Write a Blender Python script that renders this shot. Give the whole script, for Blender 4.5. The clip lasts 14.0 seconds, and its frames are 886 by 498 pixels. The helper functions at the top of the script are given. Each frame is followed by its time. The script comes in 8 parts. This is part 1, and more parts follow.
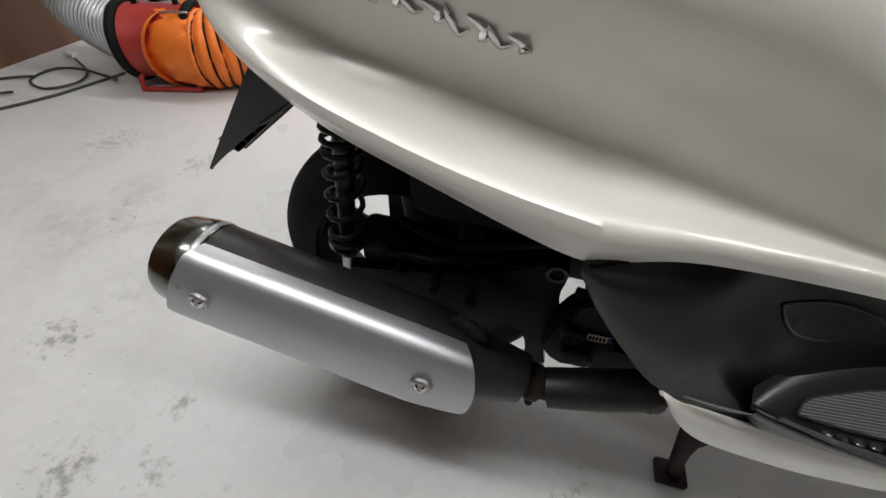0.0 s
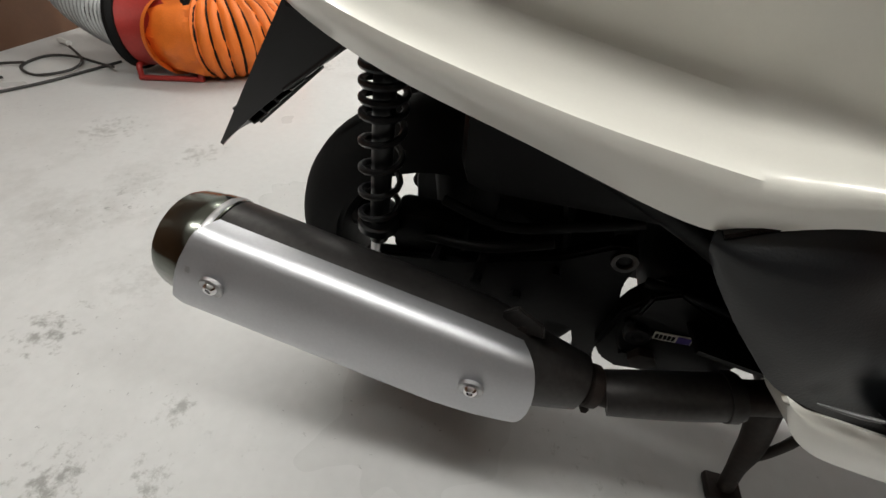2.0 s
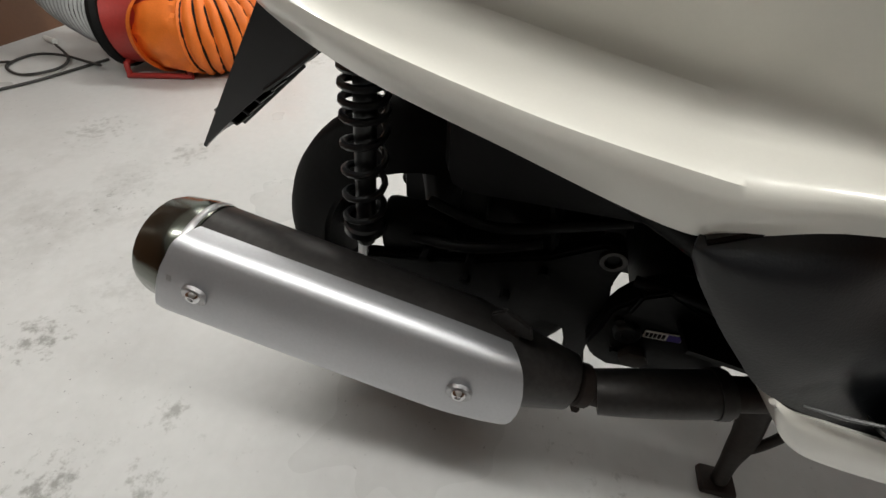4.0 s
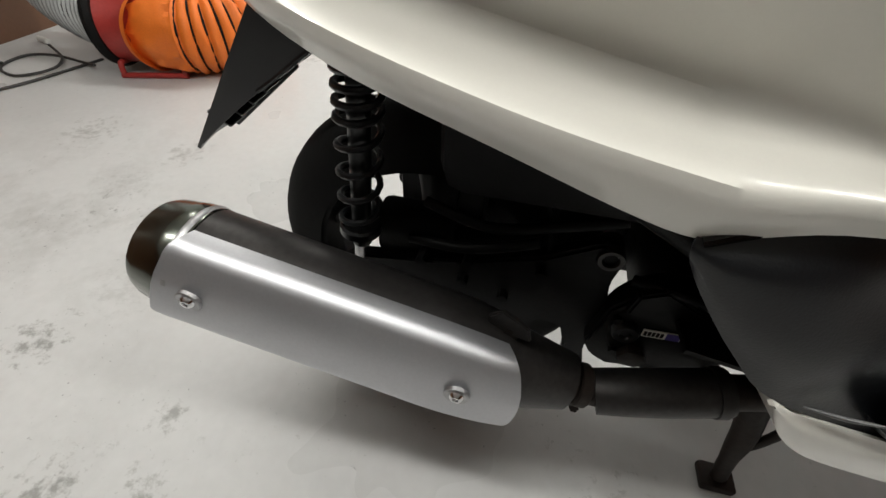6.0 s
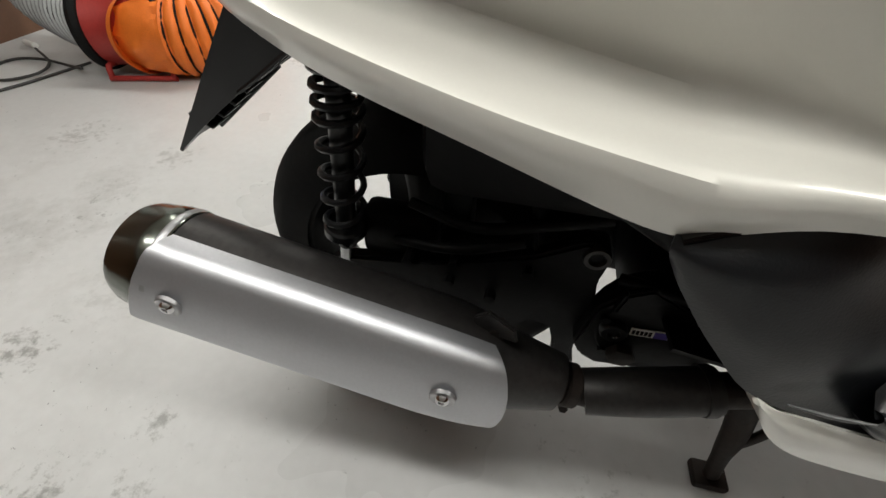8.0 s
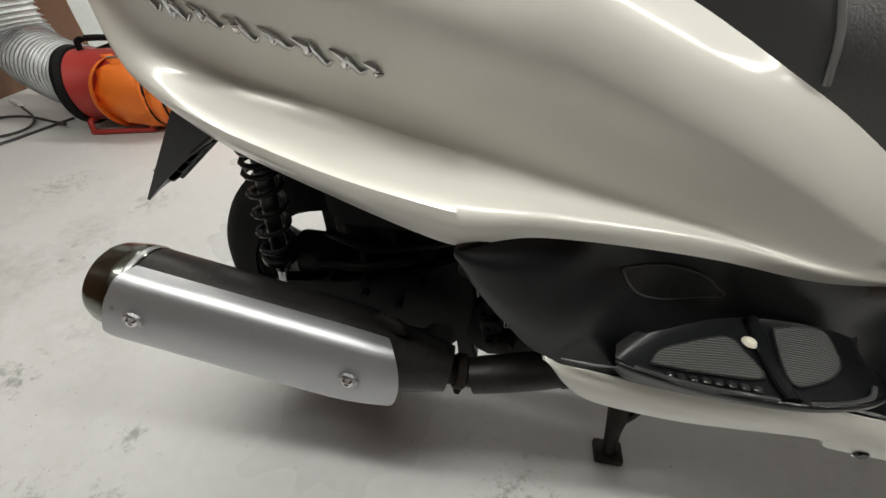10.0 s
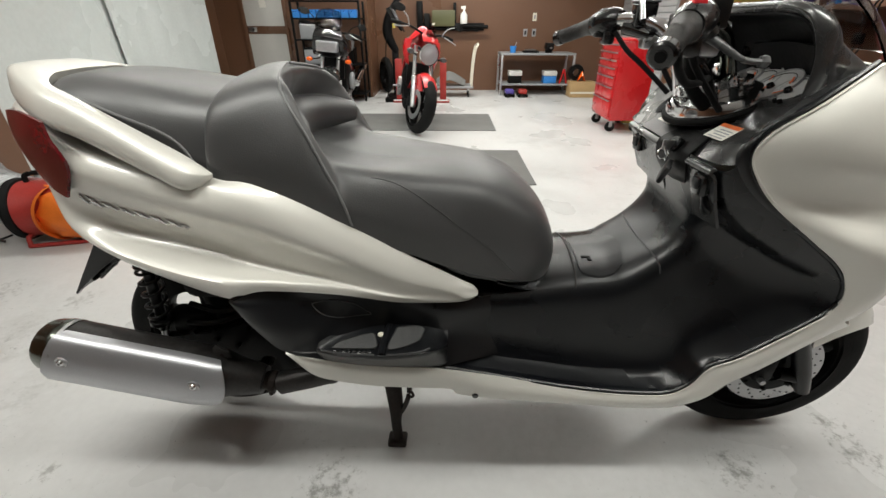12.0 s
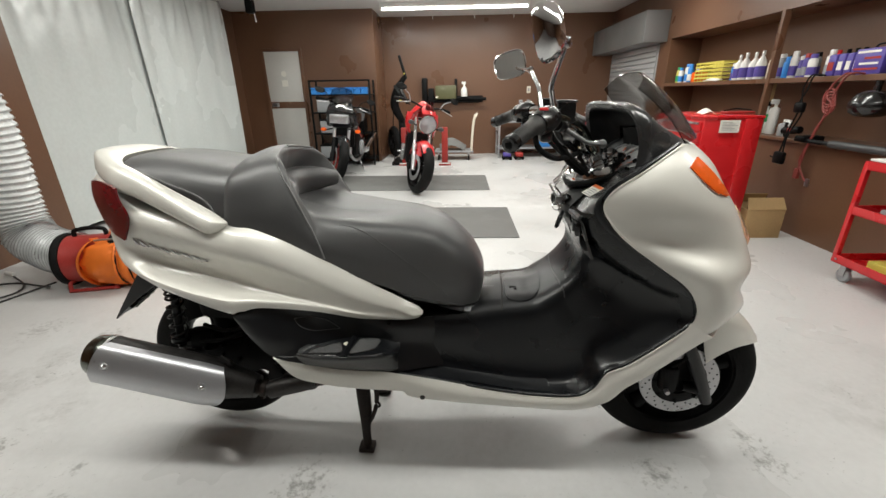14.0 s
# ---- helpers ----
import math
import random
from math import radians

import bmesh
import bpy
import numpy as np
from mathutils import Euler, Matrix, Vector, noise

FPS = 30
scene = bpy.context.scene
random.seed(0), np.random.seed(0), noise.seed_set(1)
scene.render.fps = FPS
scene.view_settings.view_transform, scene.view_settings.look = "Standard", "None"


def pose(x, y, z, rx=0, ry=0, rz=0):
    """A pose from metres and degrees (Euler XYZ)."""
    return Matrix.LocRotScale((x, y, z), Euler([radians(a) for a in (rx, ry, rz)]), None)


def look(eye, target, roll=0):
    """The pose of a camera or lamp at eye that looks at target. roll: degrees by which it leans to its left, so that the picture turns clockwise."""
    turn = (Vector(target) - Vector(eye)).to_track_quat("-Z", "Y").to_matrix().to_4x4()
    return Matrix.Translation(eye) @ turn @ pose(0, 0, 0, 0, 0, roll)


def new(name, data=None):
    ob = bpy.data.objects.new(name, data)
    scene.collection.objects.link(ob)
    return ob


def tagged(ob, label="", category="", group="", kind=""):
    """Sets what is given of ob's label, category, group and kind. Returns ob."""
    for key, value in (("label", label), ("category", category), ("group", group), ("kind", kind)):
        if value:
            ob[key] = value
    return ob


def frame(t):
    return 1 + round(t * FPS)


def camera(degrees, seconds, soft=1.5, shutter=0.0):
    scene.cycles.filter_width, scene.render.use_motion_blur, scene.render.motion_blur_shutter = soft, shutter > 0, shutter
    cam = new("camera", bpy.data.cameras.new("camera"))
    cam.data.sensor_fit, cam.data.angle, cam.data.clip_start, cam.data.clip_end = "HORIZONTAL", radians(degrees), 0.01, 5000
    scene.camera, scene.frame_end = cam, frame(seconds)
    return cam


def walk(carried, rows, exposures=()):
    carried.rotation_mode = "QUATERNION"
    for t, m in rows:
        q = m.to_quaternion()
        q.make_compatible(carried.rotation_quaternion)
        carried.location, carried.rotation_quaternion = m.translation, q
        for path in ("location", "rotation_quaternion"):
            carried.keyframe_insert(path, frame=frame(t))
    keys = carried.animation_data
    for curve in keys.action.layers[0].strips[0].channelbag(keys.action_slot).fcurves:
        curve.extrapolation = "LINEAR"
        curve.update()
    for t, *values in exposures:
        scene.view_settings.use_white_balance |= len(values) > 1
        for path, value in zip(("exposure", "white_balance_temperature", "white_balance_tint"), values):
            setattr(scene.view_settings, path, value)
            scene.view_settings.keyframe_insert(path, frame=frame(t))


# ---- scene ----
cam = camera(94.9, 14.0)
METRES, EYE, TILT, LEAN, TURN = 8.0, 1.5, 0.0, 0.0, 0.0
PATH = [
    (0, (0.164, -0.513, 0.826), (-0.191, 0.884, -0.561), 1.9),
    (0.5, (0.109, -0.515, 0.776), (-0.281, 0.902, -0.581), 2.1),
    (1, (0.079, -0.508, 0.751), (-0.289, 0.924, -0.595), 2.9),
    (1.5, (0.084, -0.505, 0.755), (-0.261, 0.928, -0.596), 3.4),
    (2, (0.094, -0.5, 0.756), (-0.237, 0.924, -0.609), 3.5),
    (2.5, (0.098, -0.495, 0.758), (-0.23, 0.918, -0.62), 3.3),
    (3, (0.1, -0.492, 0.76), (-0.225, 0.913, -0.627), 3.0),
    (5.5, (0.108, -0.475, 0.761), (-0.203, 0.919, -0.639), 2.3),
    (6, (0.106, -0.477, 0.762), (-0.205, 0.911, -0.644), 2.1),
    (6.5, (0.112, -0.469, 0.762), (-0.19, 0.918, -0.647), 2.1),
    (7, (0.113, -0.467, 0.756), (-0.184, 0.921, -0.653), 2.2),
    (9.5, (0.186, -0.51, 0.799), (-0.092, 0.945, -0.545), 0.7),
    (10, (0.258, -0.554, 0.843), (-0.006, 0.944, -0.456), 0.3),
    (10.5, (0.386, -0.614, 0.894), (0.168, 0.938, -0.348), 0.4),
    (11, (0.514, -0.684, 0.963), (0.364, 0.941, -0.193), 0.7),
    (11.5, (0.604, -0.781, 1.03), (0.502, 0.899, -0.049), 0.5),
    (12, (0.69, -0.924, 1.093), (0.61, 0.823, 0.122), 0.1),
    (12.5, (0.755, -1.043, 1.145), (0.658, 0.751, 0.268), -0.8),
    (13, (0.814, -1.127, 1.164), (0.7, 0.703, 0.364), -0.9),
    (13.5, (0.856, -1.176, 1.16), (0.714, 0.673, 0.413), -1.0),
    (14, (0.88, -1.204, 1.161), (0.732, 0.657, 0.443), -0.9),
]
walk(cam, [(t, look(eye, target, roll)) for t, eye, target, roll in PATH],
     [(0, -0.06, 6250, 14), (0.6, 0.0, 6430, 12), (1.2, 0.0, 6480, 11.5), (7.0, 0.0, 6480, 11.5), (9.5, 0.0, 6500, 10), (14, 0.0, 6500, 10)])

# ---- the room's own axes: origin on the floor, u to the right, v ahead ----
from mathutils.bvhtree import BVHTree

ROOM = pose(0.87, -1.24, 0, 0, 0, 2.2)
CEIL = 2.46


def room(u, v, z=0.0, rz=0.0, rx=0.0, ry=0.0):
    return ROOM @ pose(u, v, z, rx, ry, rz)


# ---- light: cool white ceiling tubes ----
world = bpy.data.worlds.new("world")
scene.world = world
world.use_nodes = True
world.node_tree.nodes["Background"].inputs[0].default_value = (0.95, 0.97, 1.0, 1)
world.node_tree.nodes["Background"].inputs[1].default_value = 0.01
TUBES = [(-0.05, 7.2), (-1.3, 5.3), (1.3, 5.3), (-1.3, 3.0), (1.3, 3.0), (-1.4, 0.75), (1.4, 0.75)]
TUBE_POWER = 31.0
for i, (u, v) in enumerate(TUBES):
    lamp = bpy.data.lights.new("tube_light", "AREA")
    lamp.shape, lamp.size, lamp.size_y, lamp.energy, lamp.color = "RECTANGLE", 2.2, 0.12, TUBE_POWER * (1.5 if v > 4 else 0.95 if v > 2 else 0.92), (0.985, 0.99, 0.925)
    new("tube_light", lamp).matrix_world = room(u, v, CEIL - 0.13)


# ---- materials ----
def mat(name, base, rough=0.5, metal=0.0, vary=0.12, scale=6.0, fine=90.0, bump=0.05, coat=0.0, spec=0.5, rough_vary=0.12, stretch=(1, 1, 1)):
    m = bpy.data.materials.new(name)
    m.use_nodes = True
    nt = m.node_tree
    b = nt.nodes["Principled BSDF"]
    co = nt.nodes.new("ShaderNodeTexCoord")
    mp = nt.nodes.new("ShaderNodeMapping")
    mp.inputs["Scale"].default_value = stretch
    nt.links.new(co.outputs["Object"], mp.inputs[0])
    big, small = nt.nodes.new("ShaderNodeTexNoise"), nt.nodes.new("ShaderNodeTexNoise")
    for n, s, d in ((big, scale, 4), (small, fine, 3)):
        n.inputs["Scale"].default_value, n.inputs["Detail"].default_value = s, d
        nt.links.new(mp.outputs[0], n.inputs["Vector"])
    mixed = nt.nodes.new("ShaderNodeMath")
    mixed.operation = "ADD"
    nt.links.new(big.outputs["Fac"], mixed.inputs[0])
    nt.links.new(small.outputs["Fac"], mixed.inputs[1])
    ramp = nt.nodes.new("ShaderNodeMapRange")
    ramp.inputs["From Min"].default_value, ramp.inputs["From Max"].default_value = 0.6, 1.4
    ramp.inputs["To Min"].default_value, ramp.inputs["To Max"].default_value = 1 - vary, 1 + vary
    nt.links.new(mixed.outputs[0], ramp.inputs[0])
    tint = nt.nodes.new("ShaderNodeVectorMath")
    tint.operation = "SCALE"
    tint.inputs[0].default_value = base
    nt.links.new(ramp.outputs[0], tint.inputs["Scale"])
    nt.links.new(tint.outputs[0], b.inputs["Base Color"])
    rr = nt.nodes.new("ShaderNodeMapRange")
    rr.inputs["From Min"].default_value, rr.inputs["From Max"].default_value = 0.3, 0.7
    rr.inputs["To Min"].default_value, rr.inputs["To Max"].default_value = max(0.02, rough - rough_vary), min(1, rough + rough_vary)
    nt.links.new(big.outputs["Fac"], rr.inputs[0])
    nt.links.new(rr.outputs[0], b.inputs["Roughness"])
    b.inputs["Metallic"].default_value = metal
    b.inputs["Coat Weight"].default_value = coat
    b.inputs["Coat Roughness"].default_value = 0.08
    b.inputs["Specular IOR Level"].default_value = spec
    if bump:
        bp = nt.nodes.new("ShaderNodeBump")
        bp.inputs["Strength"].default_value, bp.inputs["Distance"].default_value = bump, 0.002
        nt.links.new(small.outputs["Fac"], bp.inputs["Height"])
        nt.links.new(bp.outputs[0], b.inputs["Normal"])
    return m


def glow(name, color, strength):
    m = bpy.data.materials.new(name)
    m.use_nodes = True
    b = m.node_tree.nodes["Principled BSDF"]
    b.inputs["Base Color"].default_value = (*color, 1)
    b.inputs["Emission Color"].default_value = (*color, 1)
    b.inputs["Emission Strength"].default_value = strength
    return m


def glass(name, color, rough=0.03, alpha=1.0):
    m = bpy.data.materials.new(name)
    m.use_nodes = True
    b = m.node_tree.nodes["Principled BSDF"]
    b.inputs["Base Color"].default_value = (*color, 1)
    b.inputs["Roughness"].default_value = rough
    b.inputs["Transmission Weight"].default_value = 1.0
    b.inputs["IOR"].default_value = 1.2
    return m


STAINS = [
    (-2.23, 1.85, 0.15, 0.55), (-1.82, 1.80, 0.11, 0.5), (-1.88, 1.60, 0.13, 0.25), (-1.58, 1.25, 0.14, 0.22), (-1.65, 1.08, 0.10, 0.8),
    (-1.39, 0.85, 0.09, 0.8), (-1.24, 0.89, 0.06, 0.7), (-1.79, 2.71, 0.13, 0.45), (-0.48, 0.96, 0.12, 0.85), (0.65, 1.03, 0.10, 0.8),
    (1.03, 1.18, 0.07, 0.8), (1.04, 1.08, 0.10, 0.75), (0.92, 2.59, 0.14, 0.45), (-1.27, 1.0, 0.05, 0.7), (1.35, 0.72, 0.10, 0.8),
]


def floor_material():
    m = mat("painted_concrete", (0.56, 0.56, 0.555), 0.36, 0, 0.05, 1.3, 40.0, 0.12, rough_vary=0.16)
    nt = m.node_tree
    b = nt.nodes["Principled BSDF"]
    tint = b.inputs["Base Color"].links[0].from_node
    co = nt.nodes.new("ShaderNodeTexCoord")

    def chips(scale, patch, lo, hi, patch_lo, patch_hi):
        n, p = nt.nodes.new("ShaderNodeTexNoise"), nt.nodes.new("ShaderNodeTexNoise")
        n.inputs["Scale"].default_value, n.inputs["Detail"].default_value, n.inputs["Roughness"].default_value = scale, 8, 0.7
        p.inputs["Scale"].default_value, p.inputs["Detail"].default_value = patch, 2
        mask = []
        for node, a, z in ((n, lo, hi), (p, patch_lo, patch_hi)):
            nt.links.new(co.outputs["Object"], node.inputs["Vector"])
            r = nt.nodes.new("ShaderNodeMapRange")
            r.inputs["From Min"].default_value, r.inputs["From Max"].default_value = a, z
            nt.links.new(node.outputs["Fac"], r.inputs[0])
            mask.append(r)
        mul = nt.nodes.new("ShaderNodeMath")
        mul.operation = "MULTIPLY"
        nt.links.new(mask[0].outputs[0], mul.inputs[0])
        nt.links.new(mask[1].outputs[0], mul.inputs[1])
        return mul

    last = tint.outputs[0]
    for mask, color in ((chips(42, 2.3, 0.57, 0.65, 0.60, 0.74), (0.16, 0.16, 0.15)), (chips(6, 1.2, 0.45, 0.78, 0.45, 0.75), (0.33, 0.325, 0.31)), (chips(22, 1.9, 0.60, 0.74, 0.57, 0.75), (0.26, 0.26, 0.25)), (chips(85, 4.5, 0.63, 0.68, 0.48, 0.6), (0.10, 0.10, 0.10))):
        mix = nt.nodes.new("ShaderNodeMix")
        mix.data_type = "RGBA"
        mix.inputs[7].default_value = (*color, 1)
        nt.links.new(mask.outputs[0], mix.inputs[0])
        nt.links.new(last, mix.inputs[6])
        last = mix.outputs[2]
    # larger scuffed stains: place on the floor, radius, strength
    grain = nt.nodes.new("ShaderNodeTexNoise")
    grain.inputs["Scale"].default_value, grain.inputs["Detail"].default_value, grain.inputs["Roughness"].default_value = 34, 9, 0.72
    nt.links.new(co.outputs["Object"], grain.inputs["Vector"])
    for u, v, r, amount in STAINS:
        away, fall = nt.nodes.new("ShaderNodeVectorMath"), nt.nodes.new("ShaderNodeMapRange")
        away.operation = "DISTANCE"
        away.inputs[1].default_value = (u, v, 0)
        nt.links.new(co.outputs["Object"], away.inputs[0])
        fall.inputs["From Min"].default_value, fall.inputs["From Max"].default_value = r, 0.15 * r
        fall.inputs["To Max"].default_value = 0.17
        nt.links.new(away.outputs["Value"], fall.inputs[0])
        both_masks, edge = nt.nodes.new("ShaderNodeMath"), nt.nodes.new("ShaderNodeMapRange")
        both_masks.operation = "ADD"
        nt.links.new(fall.outputs[0], both_masks.inputs[0])
        nt.links.new(grain.outputs["Fac"], both_masks.inputs[1])
        edge.inputs["From Min"].default_value, edge.inputs["From Max"].default_value, edge.inputs["To Max"].default_value = 0.60, 0.74, 0.8 * amount
        nt.links.new(both_masks.outputs[0], edge.inputs[0])
        inside, cut = nt.nodes.new("ShaderNodeMapRange"), nt.nodes.new("ShaderNodeMath")
        inside.inputs["From Min"].default_value, inside.inputs["From Max"].default_value = 0.0, 0.02
        nt.links.new(fall.outputs[0], inside.inputs[0])
        cut.operation = "MULTIPLY"
        nt.links.new(edge.outputs[0], cut.inputs[0])
        nt.links.new(inside.outputs[0], cut.inputs[1])
        mix = nt.nodes.new("ShaderNodeMix")
        mix.data_type = "RGBA"
        mix.inputs[7].default_value = (0.15, 0.145, 0.13, 1)
        nt.links.new(cut.outputs[0], mix.inputs[0])
        nt.links.new(last, mix.inputs[6])
        last = mix.outputs[2]
    nt.links.new(last, b.inputs["Base Color"])
    return m


def ribbed(name, dark, light, period):
    """Fine level ribs, dark in the grooves."""
    m = mat(name, light, 0.5, 0, 0.1, 8, 300, 0.0)
    nt = m.node_tree
    b = nt.nodes["Principled BSDF"]
    base = b.inputs["Base Color"].links[0].from_socket
    co, wave, mix = nt.nodes.new("ShaderNodeTexCoord"), nt.nodes.new("ShaderNodeTexWave"), nt.nodes.new("ShaderNodeMix")
    wave.bands_direction = "Y"
    wave.inputs["Scale"].default_value = 0.314 / period
    nt.links.new(co.outputs["Object"], wave.inputs["Vector"])
    mix.data_type = "RGBA"
    mix.inputs[6].default_value = (*dark, 1)
    nt.links.new(wave.outputs["Fac"], mix.inputs[0])
    nt.links.new(base, mix.inputs[7])
    nt.links.new(mix.outputs[2], b.inputs["Base Color"])
    bp = nt.nodes.new("ShaderNodeBump")
    bp.inputs["Distance"].default_value = 0.001
    nt.links.new(wave.outputs["Fac"], bp.inputs["Height"])
    nt.links.new(bp.outputs[0], b.inputs["Normal"])
    return m


MESH_GREY = ribbed("ribbed_grey_mesh", (0.02, 0.02, 0.02), (0.11, 0.11, 0.11), 0.0032)
PEARL = mat("pearl_white_paint", (0.745, 0.73, 0.675), 0.42, 0.15, 0.015, 3, 400, 0.0, coat=0.7, rough_vary=0.04)
PEARL.node_tree.nodes["Principled BSDF"].inputs["Coat Roughness"].default_value = 0.09
BLACK_PLASTIC = mat("textured_black_plastic", (0.0056, 0.0062, 0.0074), 0.33, 0, 0.15, 4, 500, 0.12, spec=0.48, rough_vary=0.06)
GLOSS_BLACK = mat("gloss_black_plastic", (0.005, 0.005, 0.0055), 0.2, 0, 0.1, 5, 300, 0.02, coat=0.4)
FOOTWELL = mat("deep_black_plastic", (0.0050, 0.0058, 0.0072), 0.29, 0, 0.15, 6, 500, 0.05, spec=0.50, rough_vary=0.08)
SATIN_BLACK = mat("satin_black_plastic", (0.024, 0.024, 0.0245), 0.27, 0, 0.12, 9, 500, 0.02, spec=1.0, rough_vary=0.1)
VINYL = mat("black_vinyl", (0.046, 0.0455, 0.0465), 0.43, 0, 0.15, 5, 420, 0.2, spec=0.9, rough_vary=0.08)
VINYL.node_tree.nodes["Principled BSDF"].inputs["Sheen Weight"].default_value = 0.22
VINYL.node_tree.nodes["Principled BSDF"].inputs["Sheen Roughness"].default_value = 0.35
PIPING = mat("grey_piping", (0.16, 0.16, 0.16), 0.45, 0, 0.1, 5, 120, 0.05)
RUBBER = mat("tyre_rubber", (0.006, 0.006, 0.006), 0.75, 0, 0.25, 8, 150, 0.3, spec=0.18)
SILVER = mat("satin_silver", (0.56, 0.565, 0.59), 0.47, 0.92, 0.05, 2, 300, 0.03, rough_vary=0.03)
DARK_STEEL = mat("scorched_steel", (0.040, 0.037, 0.036), 0.45, 0.5, 0.35, 9, 120, 0.1)
SMOKE_SHADE_CHROME = mat("smoked_and_shaded_chrome", (0.175, 0.188, 0.165), 0.17, 1.0, 0.1, 6, 90, 0.0, rough_vary=0.05)
CHROME = mat("chrome", (0.75, 0.75, 0.76), 0.1, 1.0, 0.04, 6, 90, 0.0, rough_vary=0.04)
STEEL = mat("brushed_steel", (0.45, 0.45, 0.46), 0.35, 1.0, 0.1, 8, 200, 0.05)
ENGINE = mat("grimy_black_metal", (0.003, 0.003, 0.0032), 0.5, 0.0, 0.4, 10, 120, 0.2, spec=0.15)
RUST = mat("rusty_steel", (0.022, 0.015, 0.012), 0.65, 0.3, 0.5, 14, 120, 0.3)
RED_LENS = mat("red_lens", (0.13, 0.006, 0.009), 0.12, 0, 0.55, 12, 160, 0.05, coat=0.6)
AMBER = mat("amber_lens", (0.85, 0.12, 0.01), 0.18, 0, 0.15, 30, 200, 0.05, coat=0.5)
SCREEN = glass("smoke_screen", (0.36, 0.35, 0.34))
LENS = glass("clear_lens", (0.95, 0.95, 0.95))
MIRROR = mat("mirror_glass", (0.9, 0.9, 0.9), 0.03, 1.0, 0, 1, 10, 0, rough_vary=0.01)
LENS_AMBER = mat("amber_edged_lens", (0.78, 0.55, 0.34), 0.12, 0, 0.2, 14, 90, 0.0, coat=0.6)
GREY_EDGE = mat("dark_grey_trim", (0.07, 0.07, 0.072), 0.35, 0, 0.2, 9, 200, 0.05)
DIAL = mat("dial_face", (0.42, 0.42, 0.42), 0.4, 0.3, 0.08, 30, 200, 0.02)
GRIP = mat("worn_grip_rubber", (0.035, 0.034, 0.033), 0.5, 0, 0.35, 30, 200, 0.25)
ORANGE_INK = mat("orange_ink", (0.75, 0.16, 0.04), 0.5, 0, 0.1, 20, 90, 0.02)
BROWN = mat("brown_wall_board", (0.135, 0.066, 0.036), 0.36, 0, 0.10, 1.5, 60, 0.06)
CEIL_WHITE = mat("ceiling_board", (0.72, 0.72, 0.70), 0.7, 0, 0.06, 2, 80, 0.1)
FLOOR = floor_material()
CURTAIN = mat("white_vinyl_sheet", (0.58, 0.615, 0.605), 0.24, 0, 0.06, 1.2, 30, 0.03)
RED = mat("red_enamel", (0.55, 0.014, 0.018), 0.28, 0, 0.08, 4, 90, 0.02, coat=0.3)
RED_DULL = mat("faded_red_steel", (0.33, 0.026, 0.02), 0.45, 0, 0.15, 7, 90, 0.05)
ORANGE = mat("orange_fabric", (0.74, 0.165, 0.014), 0.55, 0, 0.12, 7, 200, 0.15)
GREY_MAT = mat("grey_rubber_mat", (0.135, 0.135, 0.13), 0.7, 0, 0.12, 5, 160, 0.25)
WHITE_PLASTIC = mat("white_plastic", (0.75, 0.75, 0.72), 0.4, 0, 0.05, 6, 80, 0.02)
CREAM = mat("cream_plastic", (0.70, 0.66, 0.55), 0.42, 0, 0.05, 6, 80, 0.02)
CARDBOARD = mat("cardboard", (0.42, 0.28, 0.13), 0.75, 0, 0.12, 5, 90, 0.1)
BLUE = mat("blue_plastic", (0.03, 0.22, 0.62), 0.4, 0, 0.08, 6, 80, 0.02)
PURPLE = mat("violet_label", (0.085, 0.06, 0.30), 0.4, 0, 0.2, 30, 90, 0.02)
YELLOW = mat("yellow_plastic", (0.62, 0.54, 0.10), 0.45, 0, 0.1, 8, 80, 0.02)
GREEN = mat("green_plastic", (0.02, 0.35, 0.10), 0.45, 0, 0.1, 8, 80, 0.02)
GREY_STEEL = mat("grey_painted_steel", (0.30, 0.31, 0.32), 0.45, 0.2, 0.1, 6, 80, 0.05)
BOX_STEEL = mat("dull_grey_steel", (0.145, 0.145, 0.142), 0.5, 0.1, 0.08, 3, 80, 0.03)
LEAD_RED = mat("faded_red_rubber", (0.20, 0.035, 0.028), 0.5, 0, 0.2, 20, 120, 0.05)
BAR_GREY = mat("dark_grey_steel", (0.055, 0.056, 0.058), 0.45, 0.2, 0.15, 6, 80, 0.05)
SHUTTER = mat("shutter_steel", (0.55, 0.56, 0.57), 0.4, 0.2, 0.06, 3, 80, 0.03)
DOOR_WHITE = mat("grey_white_door", (0.58, 0.57, 0.54), 0.45, 0, 0.06, 3, 80, 0.03)
PAPER = mat("paper_label", (0.78, 0.76, 0.70), 0.6, 0, 0.06, 20, 120, 0.02)
TUBE_GLOW = glow("lit_tube", (1.0, 0.97, 0.92), 9.0)
CLEAR_DUCT = mat("clear_ribbed_duct", (0.70, 0.72, 0.72), 0.25, 0, 0.12, 14, 120, 0.05)


# ---- shape helpers ----
def finish(name, bm, material, smooth=True):
    me = bpy.data.meshes.new(name)
    bm.normal_update()
    bm.to_mesh(me)
    bm.free()
    for m in material if isinstance(material, (list, tuple)) else (material,):
        me.materials.append(m)
    if smooth:
        me.polygons.foreach_set("use_smooth", [True] * len(me.polygons))
        me.set_sharp_from_angle(angle=radians(38))
    return me


def part(name, bm, material, parent=None, label="", smooth=True):
    ob = new(name, finish(name, bm, material, smooth))
    ob.parent = parent
    return tagged(ob, label)


def thing(name, m, label, category, group=""):
    ob = new(name)
    ob.empty_display_size = 0.05
    ob.matrix_world = m
    return tagged(ob, label, category, group)


